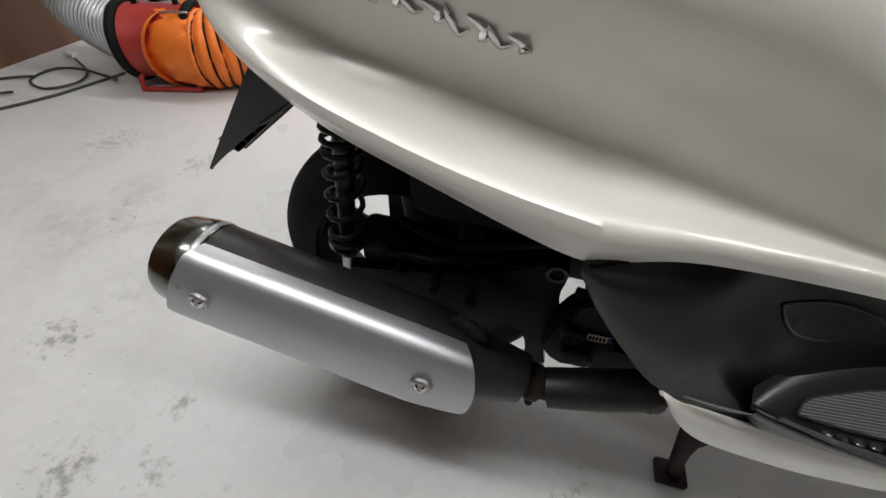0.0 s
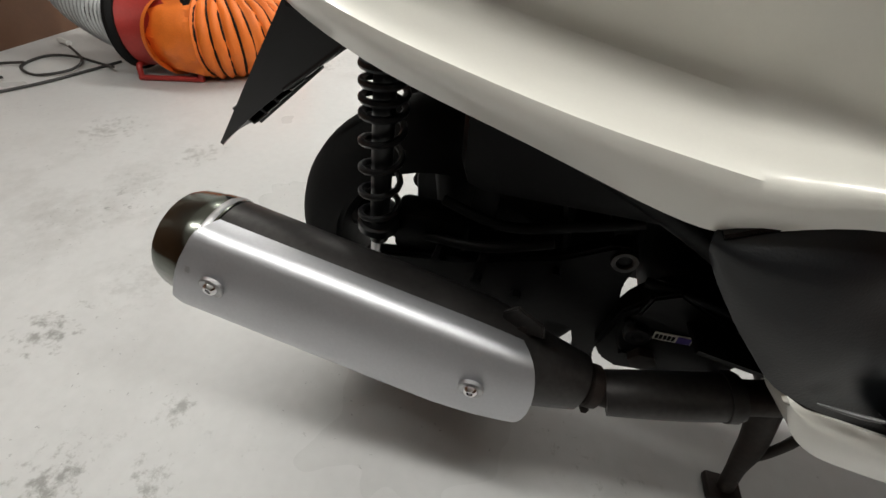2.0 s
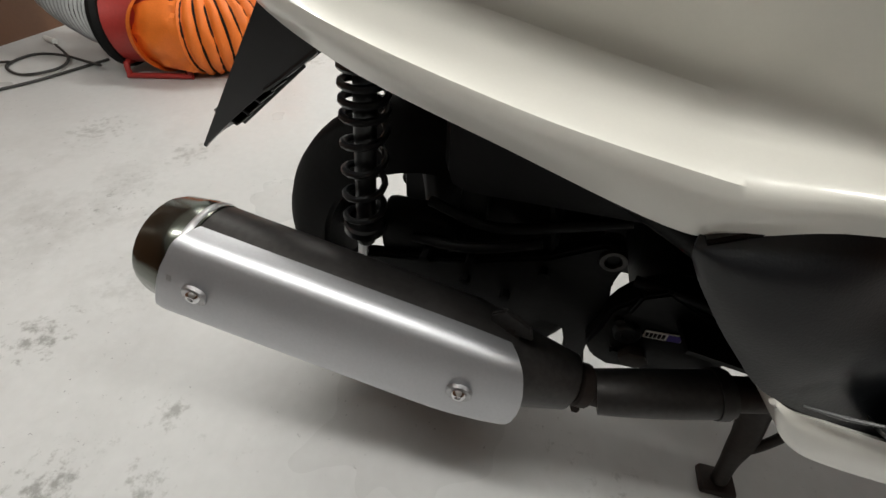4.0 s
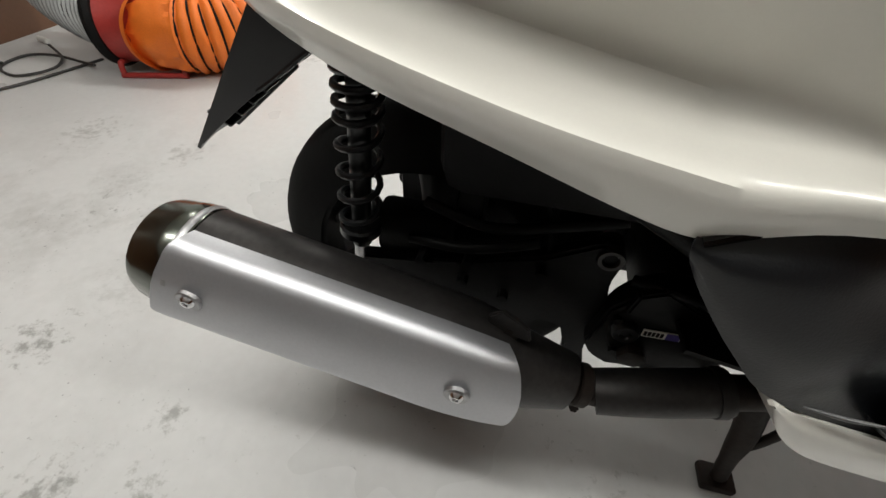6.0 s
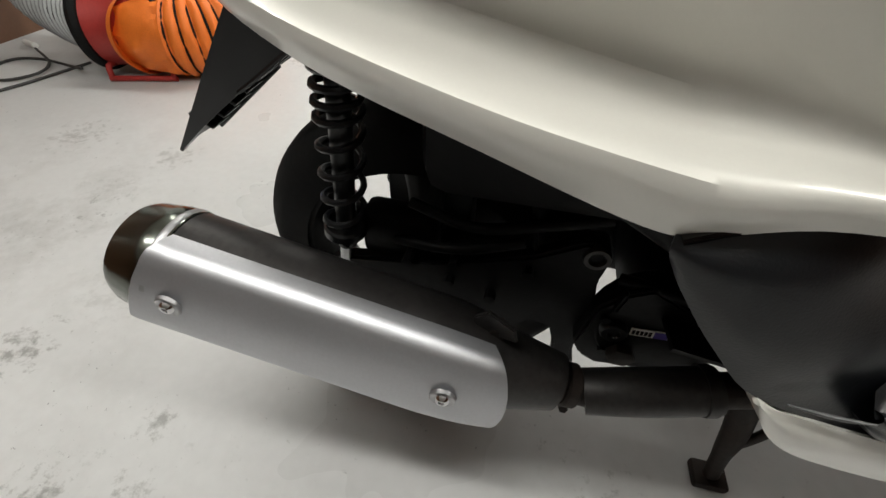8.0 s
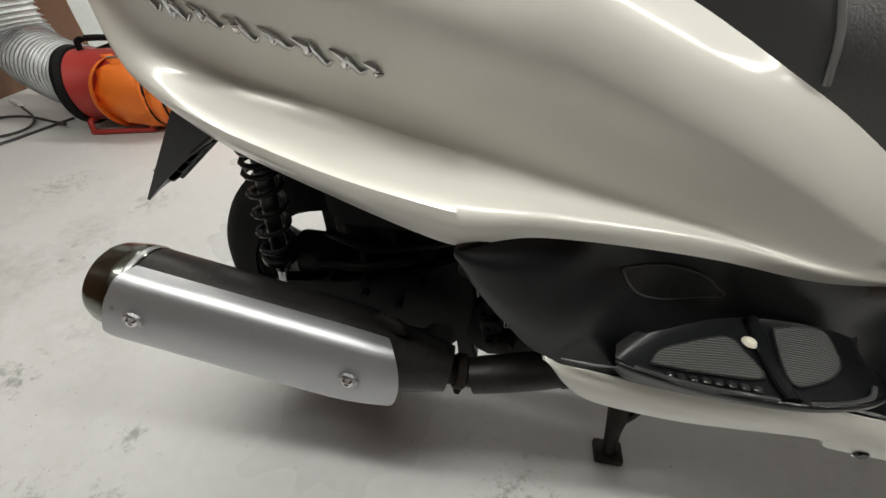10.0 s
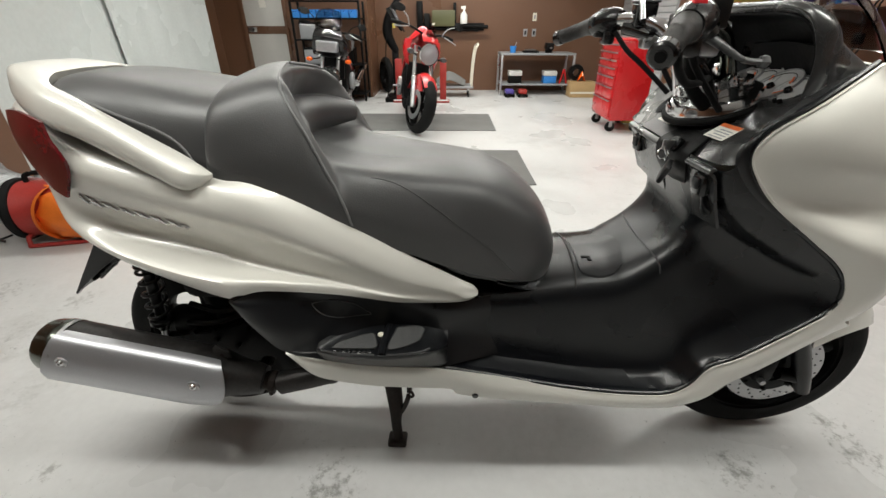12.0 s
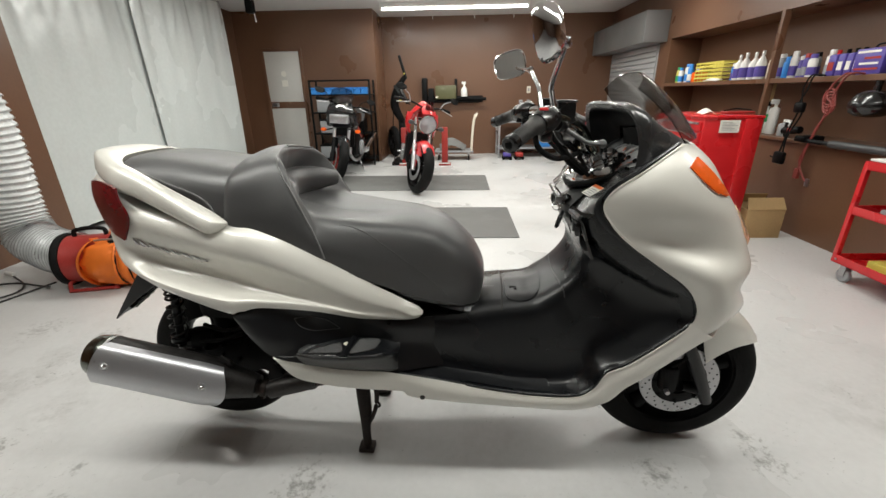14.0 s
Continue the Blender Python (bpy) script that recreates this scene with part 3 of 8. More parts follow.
DASH = [
    [(1.198, -0.187, 0.893), (1.187, -0.178, 0.868), (1.158, -0.13, 0.864), (1.148, 0, 0.866)],
    [(1.221, -0.184, 0.931), (1.206, -0.160, 0.908), (1.188, -0.11, 0.896), (1.178, 0, 0.888)],
    [(1.290, -0.176, 0.977), (1.264, -0.150, 0.957), (1.235, -0.10, 0.925), (1.225, 0, 0.915)],
    [(1.378, -0.150, 1.033), (1.332, -0.135, 1.003), (1.292, -0.09, 0.965), (1.28, 0, 0.955)],
    [(1.440, -0.100, 1.026), (1.400, -0.100, 1.018), (1.36, -0.07, 0.99), (1.34, 0, 0.985)],
]
part("dashboard", loft(DASH, 6, 6, 0.004, mirror=True, middle=0.06), SATIN_BLACK, scooter, "satin black dashboard top")
HOOD = [
    [(1.296, -0.128, 0.975), (1.294, -0.128, 1.035), (1.278, -0.114, 1.087), (1.264, -0.070, 1.110), (1.260, 0, 1.113)],
    [(1.285, -0.138, 0.968), (1.286, -0.137, 1.036), (1.270, -0.121, 1.094), (1.255, -0.075, 1.120), (1.251, 0, 1.123)],
    [(1.290, -0.138, 0.962), (1.303, -0.137, 1.036), (1.284, -0.127, 1.100), (1.266, -0.078, 1.128), (1.262, 0.000, 1.131)],
    [(1.318, -0.134, 0.979), (1.330, -0.128, 1.034), (1.314, -0.121, 1.092), (1.298, -0.074, 1.120), (1.294, 0.000, 1.124)],
    [(1.372, -0.100, 0.985), (1.376, -0.094, 1.030), (1.366, -0.080, 1.062), (1.354, -0.052, 1.080), (1.350, 0.000, 1.085)],
    [(1.440, -0.070, 1.005), (1.436, -0.066, 1.022), (1.430, -0.056, 1.034), (1.424, -0.036, 1.041), (1.420, 0.000, 1.044)],
]


def swung(bm):
    """The far side of the hood stands a little further back."""
    for v in bm.verts:
        v.co.x -= 0.2 * max(0.0, v.co.y - 0.02)
    return bm


part("meter_hood", swung(loft(HOOD, 5, 6, 0.003, mirror=True, middle=0.04)), SATIN_BLACK, scooter, "satin black arched instrument hood")
WIND = [
    [(1.392, -0.152, 1.036), (1.43, -0.115, 1.045), (1.452, -0.06, 1.05), (1.458, 0, 1.052)],
    [(1.352, -0.146, 1.09), (1.385, -0.105, 1.105), (1.405, -0.055, 1.112), (1.41, 0, 1.114)],
    [(1.310, -0.128, 1.135), (1.33, -0.09, 1.160), (1.345, -0.045, 1.172), (1.35, 0, 1.174)],
    [(1.278, -0.105, 1.165), (1.294, -0.078, 1.188), (1.302, -0.040, 1.202), (1.304, 0, 1.206)],
]
part("windscreen", loft(WIND, 5, 6, 0.003, mirror=True, middle=0.04), SCREEN, scooter, "short smoke-tinted windscreen").visible_shadow = False

# seat
PASSENGER = [
    [(-0.165, 0, 0.975), (-0.162, -0.06, 0.972), (-0.155, -0.095, 0.962), (-0.148, -0.11, 0.95), (-0.145, -0.112, 0.94)],
    [(-0.13, 0, 1.0), (-0.12, -0.08, 0.995), (-0.105, -0.13, 0.972), (-0.10, -0.15, 0.945), (-0.10, -0.15, 0.925)],
    [(-0.05, 0, 1.008), (-0.05, -0.09, 1.004), (-0.045, -0.145, 0.98), (-0.04, -0.172, 0.94), (-0.04, -0.172, 0.91)],
    [(0.06, 0, 0.998), (0.06, -0.10, 0.995), (0.06, -0.155, 0.965), (0.06, -0.183, 0.91), (0.06, -0.183, 0.875)],
    [(0.16, 0, 0.982), (0.16, -0.10, 0.98), (0.16, -0.16, 0.948), (0.165, -0.19, 0.88), (0.165, -0.19, 0.84)],
    [(0.215, 0, 0.976), (0.215, -0.10, 0.974), (0.215, -0.16, 0.94), (0.215, -0.19, 0.865), (0.215, -0.19, 0.82)],
]
part("passenger_seat", loft(PASSENGER, 5, 5, 0.01, mirror=True), VINYL, scooter, "black vinyl passenger seat")
RIDER = [
    [(0.205, 0, 0.955), (0.205, -0.10, 0.955), (0.205, -0.155, 0.925), (0.205, -0.188, 0.86), (0.205, -0.188, 0.815)],
    [(0.225, 0, 0.998), (0.225, -0.09, 0.988), (0.222, -0.162, 0.950), (0.22, -0.197, 0.87), (0.22, -0.197, 0.818)],
    [(0.30, 0, 1.022), (0.30, -0.085, 1.012), (0.30, -0.160, 0.968), (0.30, -0.204, 0.865), (0.30, -0.202, 0.795)],
    [(0.326, 0, 1.001), (0.336, -0.080, 1.001), (0.366, -0.146, 0.980), (0.380, -0.201, 0.875), (0.38, -0.206, 0.765)],
    [(0.304, 0, 0.937), (0.318, -0.080, 0.942), (0.394, -0.157, 0.938), (0.420, -0.204, 0.832), (0.425, -0.207, 0.748)],
    [(0.316, 0, 0.882), (0.336, -0.084, 0.886), (0.424, -0.158, 0.872), (0.452, -0.204, 0.800), (0.455, -0.207, 0.732)],
    [(0.385, 0, 0.846), (0.398, -0.086, 0.849), (0.449, -0.156, 0.844), (0.485, -0.203, 0.775), (0.49, -0.205, 0.713)],
    [(0.53, 0, 0.822), (0.545, -0.085, 0.832), (0.560, -0.158, 0.822), (0.585, -0.199, 0.745), (0.59, -0.199, 0.675)],
    [(0.69, 0, 0.825), (0.70, -0.09, 0.820), (0.71, -0.15, 0.79), (0.715, -0.178, 0.70), (0.715, -0.172, 0.615)],
    [(0.79, 0, 0.800), (0.79, -0.085, 0.790), (0.795, -0.135, 0.755), (0.80, -0.157, 0.67), (0.80, -0.145, 0.585)],
    [(0.87, 0, 0.735), (0.87, -0.07, 0.725), (0.868, -0.112, 0.69), (0.865, -0.128, 0.625), (0.86, -0.112, 0.560)],
    [(0.912, 0, 0.655), (0.912, -0.05, 0.648), (0.908, -0.082, 0.63), (0.902, -0.09, 0.59), (0.895, -0.08, 0.555)],
    [(0.912, 0, 0.585), (0.91, -0.045, 0.583), (0.905, -0.068, 0.575), (0.90, -0.072, 0.565), (0.893, -0.07, 0.552)],
]
rider_seat = part("rider_seat", loft(RIDER, 5, 6, 0.01, mirror=True), VINYL, scooter, "black vinyl rider seat with a raised backrest")
# white grab rail round the back of the seat
# stations: inner edge, crest, outer edge
RAIL = [
    [(0.224, -0.209, 0.846), (0.223, -0.212, 0.845), (0.222, -0.214, 0.841)],
    [(0.200, -0.202, 0.860), (0.203, -0.222, 0.853), (0.205, -0.230, 0.836)],
    [(0.163, -0.195, 0.881), (0.168, -0.228, 0.868), (0.175, -0.240, 0.831)],
    [(0.112, -0.190, 0.908), (0.119, -0.225, 0.894), (0.130, -0.236, 0.853)],
    [(0.034, -0.176, 0.945), (0.044, -0.209, 0.932), (0.060, -0.223, 0.885)],
    [(-0.040, -0.156, 0.976), (-0.032, -0.189, 0.966), (-0.020, -0.206, 0.917)],
    [(-0.092, -0.134, 0.992), (-0.108, -0.162, 0.988), (-0.104, -0.182, 0.937)],
    [(-0.120, -0.090, 1.005), (-0.202, -0.094, 1.016), (-0.196, -0.116, 0.966)],
    [(-0.130, -0.040, 1.007), (-0.226, -0.040, 1.021), (-0.232, -0.050, 0.975)],
    [(-0.132, 0.000, 1.008), (-0.230, 0.000, 1.022), (-0.240, 0.000, 0.977)],
]
RAIL += [[(x, -y, z) for x, y, z in r] for r in RAIL[-2::-1]]


def grab_rail():
    lines = [spline([r[k] for r in RAIL], 5) for k in range(3)]
    rows = []
    for p, m, q in zip(*lines):
        h = min(1.0, (p - q).length / 0.04)
        back = Vector((p.x - q.x, p.y - q.y, 0)) * 0.25
        under_out, under_in = q + back + Vector((0, 0, -0.012 * h)), p.lerp(q, 0.25) + Vector((0, 0, -0.030 * h))
        a = [p, p.lerp(m, 0.5) + Vector((0, 0, 0.004 * h)), m, m.lerp(q, 0.5) + (m - under_in).normalized() * 0.006 * h, q, under_out, under_out.lerp(under_in, 0.5), under_in]
        rows.append(spline(a + a[:1], 3)[:-1])
    bm = bmesh.new()
    vs = grid(bm, rows, closed=True)
    bm.faces.new(vs[0])
    bm.faces.new(vs[-1][::-1])
    bmesh.ops.recalc_face_normals(bm, faces=bm.faces)
    return bm


part("grab_rail", grab_rail(), PEARL, scooter, "pearl white blade-shaped grab rail wrapping the seat")
LAMP = [
    [(-0.072, -0.207, 0.936), (-0.070, -0.209, 0.905), (-0.058, -0.210, 0.852), (-0.098, -0.198, 0.786)],
    [(-0.130, -0.186, 0.952), (-0.136, -0.192, 0.905), (-0.125, -0.190, 0.845), (-0.135, -0.180, 0.794)],
    [(-0.178, -0.160, 0.948), (-0.184, -0.164, 0.905), (-0.178, -0.163, 0.845), (-0.168, -0.158, 0.802)],
    [(-0.206, -0.100, 0.945), (-0.212, -0.105, 0.905), (-0.208, -0.105, 0.845), (-0.198, -0.110, 0.802)],
    [(-0.216, 0, 0.945), (-0.222, 0, 0.905), (-0.218, 0, 0.845), (-0.210, 0, 0.802)],
]
part("tail_lamp", loft(LAMP, 5, 5, 0.006, mirror=True), RED_LENS, scooter, "dark red wraparound tail lamp")


def wheel(name, cx, cz, R, r, half, rim_r, label):
    w = part(name, lathe([(R - (R - rim_r - 0.006) * (1 - math.cos(a)) ** 1.1, half * math.sin(a) * (1 if abs(math.sin(a)) < 0.9 else 0.9)) for a in [math.pi * k / 12 - math.pi / 2 for k in range(13)]] , 64, pose(cx, 0, cz, 90, 0, 0)), RUBBER, scooter, label)
    prof = [(rim_r + 0.012, half * 0.8), (rim_r, half * 0.8), (rim_r - 0.01, half * 0.4), (rim_r - 0.012, 0), (rim_r - 0.01, -half * 0.4), (rim_r, -half * 0.8), (rim_r + 0.012, -half * 0.8)]
    rim = part("rim", lathe(prof, 48, pose(cx, 0, cz, 90, 0, 0)), ENGINE, w)
    bm = bmesh.new()
    for k in range(5):
        a = 2 * math.pi * k / 5 + 0.3
        d = Vector((math.cos(a), 0, math.sin(a)))
        c = Vector((cx, 0, cz))
        tube([c + d * 0.03, c + d * 0.09, c + d * (rim_r - 0.005)], [0.034, 0.026, 0.036], 10, bm, steps=3)
    rod((cx, -0.05, cz), (cx, 0.05, cz), 0.045, 24, bm)
    part("spokes", bm, ENGINE, w)
    if half < 0.06:
        part("hub_shroud", lathe([(0.0, 0.012), (0.10, 0.014), (rim_r - 0.006, 0.006), (rim_r - 0.006, -0.006), (0.10, -0.014), (0.0, -0.012)], 40, pose(cx, 0, cz, 90, 0, 0)), ENGINE, w)
    return w


wheel("rear_wheel", -0.010, 0.285, 0.260, 0.075, 0.065, 0.175, "black rear tyre")
wheel("front_wheel", 1.555, 0.268, 0.266, 0.07, 0.058, 0.175, "black front tyre")

# exhaust, in axes of its own: s along it towards the front, w upwards
AX = Matrix.Translation((-0.06, -0.212, 0.369)) @ Matrix.Rotation(math.atan2(0.061, 0.282), 4, "Y")


def exhaust_ring(s, ry, rz, n=28, oy=0.0, oz=0.0, power=2.3):
    return [AX @ p for p in ring(Vector((s, oy, oz)), Vector((0, 1, 0)), Vector((0, 0, 1)), ry, rz, n, power)]


def exhaust_skin(stations, bm=None, cap=True):
    bm = bm or bmesh.new()
    vs = grid(bm, [exhaust_ring(*s) for s in stations], closed=True)
    if cap:
        bm.faces.new(vs[0])
        bm.faces.new(vs[-1][::-1])
    bmesh.ops.recalc_face_normals(bm, faces=bm.faces)
    return bm


def canister(stations):
    return exhaust_skin([(a, ry, rw, 32, -0.007, -0.003, 2.1) for a, ry, rw in stations])


exhaust = part("silencer", exhaust_skin([(-0.19, 0.062, 0.064, 32, -0.007, -0.003, 2.1), (-0.175, 0.064, 0.066, 32, -0.007, -0.003, 2.1), (0.135, 0.064, 0.066, 32, -0.007, -0.003, 2.1), (0.175, 0.056, 0.060, 32, -0.004, -0.004, 2.1), (0.205, 0.047, 0.050, 32, 0.0, -0.006, 2.1), (0.275, 0.034, 0.036, 32, 0.008, -0.01, 2.1)]), DARK_STEEL, scooter, "scorched dark exhaust silencer")
part("end_cap", canister([(-0.176, 0.0625, 0.0650), (-0.178, 0.0640, 0.0670), (-0.190, 0.0645, 0.0675), (-0.200, 0.0640, 0.0670), (-0.204, 0.0630, 0.0655), (-0.226, 0.0590, 0.0615), (-0.235, 0.055, 0.057), (-0.239, 0.047, 0.048), (-0.232, 0.036, 0.036), (-0.19, 0.033, 0.033)]), SMOKE_SHADE_CHROME, exhaust, "smoked chrome end cap")
part("cap_ring", canister([(-0.180, 0.0640, 0.0670), (-0.182, 0.0653, 0.0683), (-0.187, 0.0653, 0.0683), (-0.189, 0.0640, 0.0670)]), STEEL, exhaust, "polished clamp ring")


def heat_shield():
    """Rows of (out, up, rear end, front end) round the canister; the front end tucks in."""
    section = [(-0.018, 0.0635, -0.176, 0.178), (-0.032, 0.0645, -0.181, 0.186), (-0.0435, 0.0625, -0.186, 0.192), (-0.0500, 0.0560, -0.189, 0.197), (-0.0555, 0.0475, -0.191, 0.201),
               (-0.0630, 0.0345, -0.195, 0.206), (-0.0690, 0.0200, -0.198, 0.209), (-0.0735, 0.0050, -0.200, 0.210), (-0.0760, -0.0090, -0.202, 0.209), (-0.0765, -0.0190, -0.204, 0.206),
               (-0.0750, -0.0260, -0.205, 0.203), (-0.0680, -0.0450, -0.209, 0.192), (-0.0600, -0.0640, -0.213, 0.178), (-0.0500, -0.0710, -0.208, 0.168)]
    rows = []
    for k in range(19):
        f = k / 18
        tuck = max(0.0, (f - 0.80) / 0.20) ** 2
        rows.append([AX @ Vector((a + (b - a) * f, y * (1 - 0.10 * tuck), w * (1 - 0.08 * tuck))) for y, w, a, b in section])
    bm = bmesh.new()
    grid(bm, rows)
    bmesh.ops.recalc_face_normals(bm, faces=bm.faces)
    bmesh.ops.solidify(bm, geom=bm.faces[:], thickness=0.003)
    ob = part("heat_shield", bm, SILVER, exhaust, "satin silver heat shield")
    ob.data.set_sharp_from_angle(angle=radians(40))
    for s in (-0.155, 0.142):
        m = AX @ pose(s, -0.0705, 0.016 if s < 0 else 0.018, 90, 0, 0)
        part("washer", lathe([(0.006, 0.0015), (0.0095, 0.0025), (0.0125, 0.0032), (0.014, 0.0022), (0.0145, -0.002)], 28, m), STEEL, ob)
        part("bolt", lathe([(0.0, 0.0035), (0.003, 0.0035), (0.0034, 0.0065), (0.0055, 0.0068), (0.0075, 0.005), (0.0085, 0.0015)], 20, m), CHROME, ob, "button-head bolt")


heat_shield()
part("exhaust_joint", tube([AX @ Vector((0.262, 0.008, -0.01)), (0.208, -0.200, 0.295), (0.252, -0.197, 0.288)], [0.026, 0.023, 0.022], 18, steps=3), RUST, exhaust, "rusty pipe joint")
part("clamp", rod((0.214, -0.200, 0.294), (0.232, -0.198, 0.290), 0.0275, 20, edge=0.003), RUST, exhaust)
part("clamp_bolt", rod((0.222, -0.222, 0.272), (0.222, -0.205, 0.262), 0.006, 6), RUST, exhaust)
part("exhaust_pipe", tube([(0.24, -0.197, 0.289), (0.30, -0.190, 0.298), (0.40, -0.175, 0.315), (0.50, -0.15, 0.318), (0.60, -0.12, 0.32)], 0.021, 16, steps=5), RUST, exhaust)
part("pipe_shield", tube([(0.243, -0.200, 0.287), (0.285, -0.196, 0.298), (0.335, -0.189, 0.308), (0.385, -0.180, 0.318)], [0.028, 0.029, 0.029, 0.028], 18, steps=4), DARK_STEEL, exhaust, "dark pipe heat guard")
part("guard_band", tube([(0.368, -0.183, 0.315), (0.380, -0.181, 0.317)], 0.0305, 18), DARK_STEEL, exhaust)
part("bracket", plate([(0, 0), (0.05, 0.0), (0.045, 0.02), (0.015, 0.035), (0, 0.02)], 0.006, None, pose(0.10, -0.205, 0.385, 90, 0, -10), 0.0015), DARK_STEEL, exhaust)
part("bolt", rod((0.126, -0.216, 0.386), (0.126, -0.196, 0.386), 0.010, 6), RUST, exhaust, "rusty hexagon bolt")
part("bolt", rod((0.128, -0.215, 0.362), (0.128, -0.2, 0.362), 0.006, 10), STEEL, exhaust)

# rear shock: close turns at the top, open ones below
def coil(a, b, r, wire, turns, n=14):
    a, b = Vector(a), Vector(b)
    m = toward(a, b)
    h = (b - a).length
    pts = []
    for k in range(int(turns * n) + 1):
        q, f = 2 * math.pi * k / n, k / (turns * n)
        pts.append(m @ Vector((r * math.cos(q), r * math.sin(q), h * (1.42 * f if f < 0.42 else 0.5964 + (f - 0.42) * 0.6959))))
    return tube(pts, wire, 7)


for side in (-1, 1):
    shock = part("shock_absorber", rod((-0.085, 0.118 * side, 0.385), (-0.058, 0.118 * side, 0.66), 0.0125, 16), BLACK_PLASTIC, scooter, "black rear shock with exposed coil spring")
    part("spring", coil((-0.083, 0.118 * side, 0.418), (-0.058, 0.118 * side, 0.66), 0.0235, 0.0042, 10), BLACK_PLASTIC, shock)
    part("spring_seat", rod((-0.0845, 0.118 * side, 0.404), (-0.083, 0.118 * side, 0.420), 0.027, 20, edge=0.003), BLACK_PLASTIC, shock)
    part("shaft", rod((-0.094, 0.118 * side, 0.335), (-0.085, 0.118 * side, 0.405), 0.008, 12), STEEL, shock)
    part("lower_eye", rod((-0.094, 0.105 * side, 0.332), (-0.094, 0.130 * side, 0.332), 0.018, 18, edge=0.003), ENGINE, shock)

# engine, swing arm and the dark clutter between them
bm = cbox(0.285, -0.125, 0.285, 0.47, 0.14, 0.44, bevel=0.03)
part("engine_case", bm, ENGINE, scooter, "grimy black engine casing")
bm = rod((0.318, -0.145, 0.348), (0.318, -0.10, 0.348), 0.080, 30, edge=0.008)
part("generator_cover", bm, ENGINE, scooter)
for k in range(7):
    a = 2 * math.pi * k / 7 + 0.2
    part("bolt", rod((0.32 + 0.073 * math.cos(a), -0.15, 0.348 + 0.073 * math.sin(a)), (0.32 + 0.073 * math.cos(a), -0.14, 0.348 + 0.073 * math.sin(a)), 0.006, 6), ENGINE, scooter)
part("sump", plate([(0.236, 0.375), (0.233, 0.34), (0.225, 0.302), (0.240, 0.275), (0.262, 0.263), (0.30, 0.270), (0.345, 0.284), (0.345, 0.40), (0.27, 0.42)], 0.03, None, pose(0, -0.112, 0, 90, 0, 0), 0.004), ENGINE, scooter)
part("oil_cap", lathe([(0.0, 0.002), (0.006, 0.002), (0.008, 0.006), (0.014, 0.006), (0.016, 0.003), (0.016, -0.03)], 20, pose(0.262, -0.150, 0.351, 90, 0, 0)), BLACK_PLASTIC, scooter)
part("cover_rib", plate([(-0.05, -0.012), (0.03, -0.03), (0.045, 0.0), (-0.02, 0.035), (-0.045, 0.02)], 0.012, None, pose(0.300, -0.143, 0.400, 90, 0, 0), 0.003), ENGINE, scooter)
part("oil_plug", rod((0.284, -0.156, 0.305), (0.284, -0.12, 0.307), 0.018, 6), RUST, scooter)
st = part("sticker", cbox(-0.021, -0.0008, -0.0065, 0.021, 0.0008, 0.0065), PAPER, scooter, "small white and violet oil sticker")
st.matrix_basis = pose(0.302, -0.1475, 0.3555, 0, -4, 0)
sv = part("print", cbox(0.005, -0.0016, -0.0055, 0.0200, -0.0008, 0.0055), PURPLE, st)
for k in range(5):
    part("print", cbox(-0.0195 + k * 0.0046, -0.0016, -0.0038, -0.0162 + k * 0.0046, -0.0008, 0.0038), ENGINE, st)
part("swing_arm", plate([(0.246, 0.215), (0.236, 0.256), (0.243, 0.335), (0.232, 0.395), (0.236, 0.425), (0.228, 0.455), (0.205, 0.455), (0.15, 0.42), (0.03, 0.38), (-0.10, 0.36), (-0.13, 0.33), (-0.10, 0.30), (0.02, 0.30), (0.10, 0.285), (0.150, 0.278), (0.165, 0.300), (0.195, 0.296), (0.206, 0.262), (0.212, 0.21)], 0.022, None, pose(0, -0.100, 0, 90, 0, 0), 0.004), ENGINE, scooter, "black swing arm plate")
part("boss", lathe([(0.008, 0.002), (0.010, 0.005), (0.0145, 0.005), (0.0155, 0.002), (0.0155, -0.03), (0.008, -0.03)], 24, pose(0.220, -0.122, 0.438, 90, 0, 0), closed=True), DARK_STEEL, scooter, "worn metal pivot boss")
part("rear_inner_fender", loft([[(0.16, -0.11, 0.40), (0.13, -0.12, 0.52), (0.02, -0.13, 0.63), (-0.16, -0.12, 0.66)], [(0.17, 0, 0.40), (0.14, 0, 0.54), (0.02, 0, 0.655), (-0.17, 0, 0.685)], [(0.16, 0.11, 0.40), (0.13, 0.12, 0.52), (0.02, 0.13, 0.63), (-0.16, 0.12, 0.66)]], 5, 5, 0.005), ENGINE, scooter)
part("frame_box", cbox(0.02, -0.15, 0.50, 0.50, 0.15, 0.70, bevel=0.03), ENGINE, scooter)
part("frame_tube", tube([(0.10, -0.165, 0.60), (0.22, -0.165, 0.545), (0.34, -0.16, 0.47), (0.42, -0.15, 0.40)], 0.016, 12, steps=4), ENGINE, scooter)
# added dark block that narrows the bright gap by the rear shock
part("gap_block", cbox(-0.078, 0.02, 0.29, 0.06, 0.07, 0.60, bevel=0.01), ENGINE, scooter)
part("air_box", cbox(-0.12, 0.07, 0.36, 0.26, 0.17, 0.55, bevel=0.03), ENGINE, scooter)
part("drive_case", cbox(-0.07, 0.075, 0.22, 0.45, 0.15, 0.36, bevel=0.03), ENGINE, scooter)
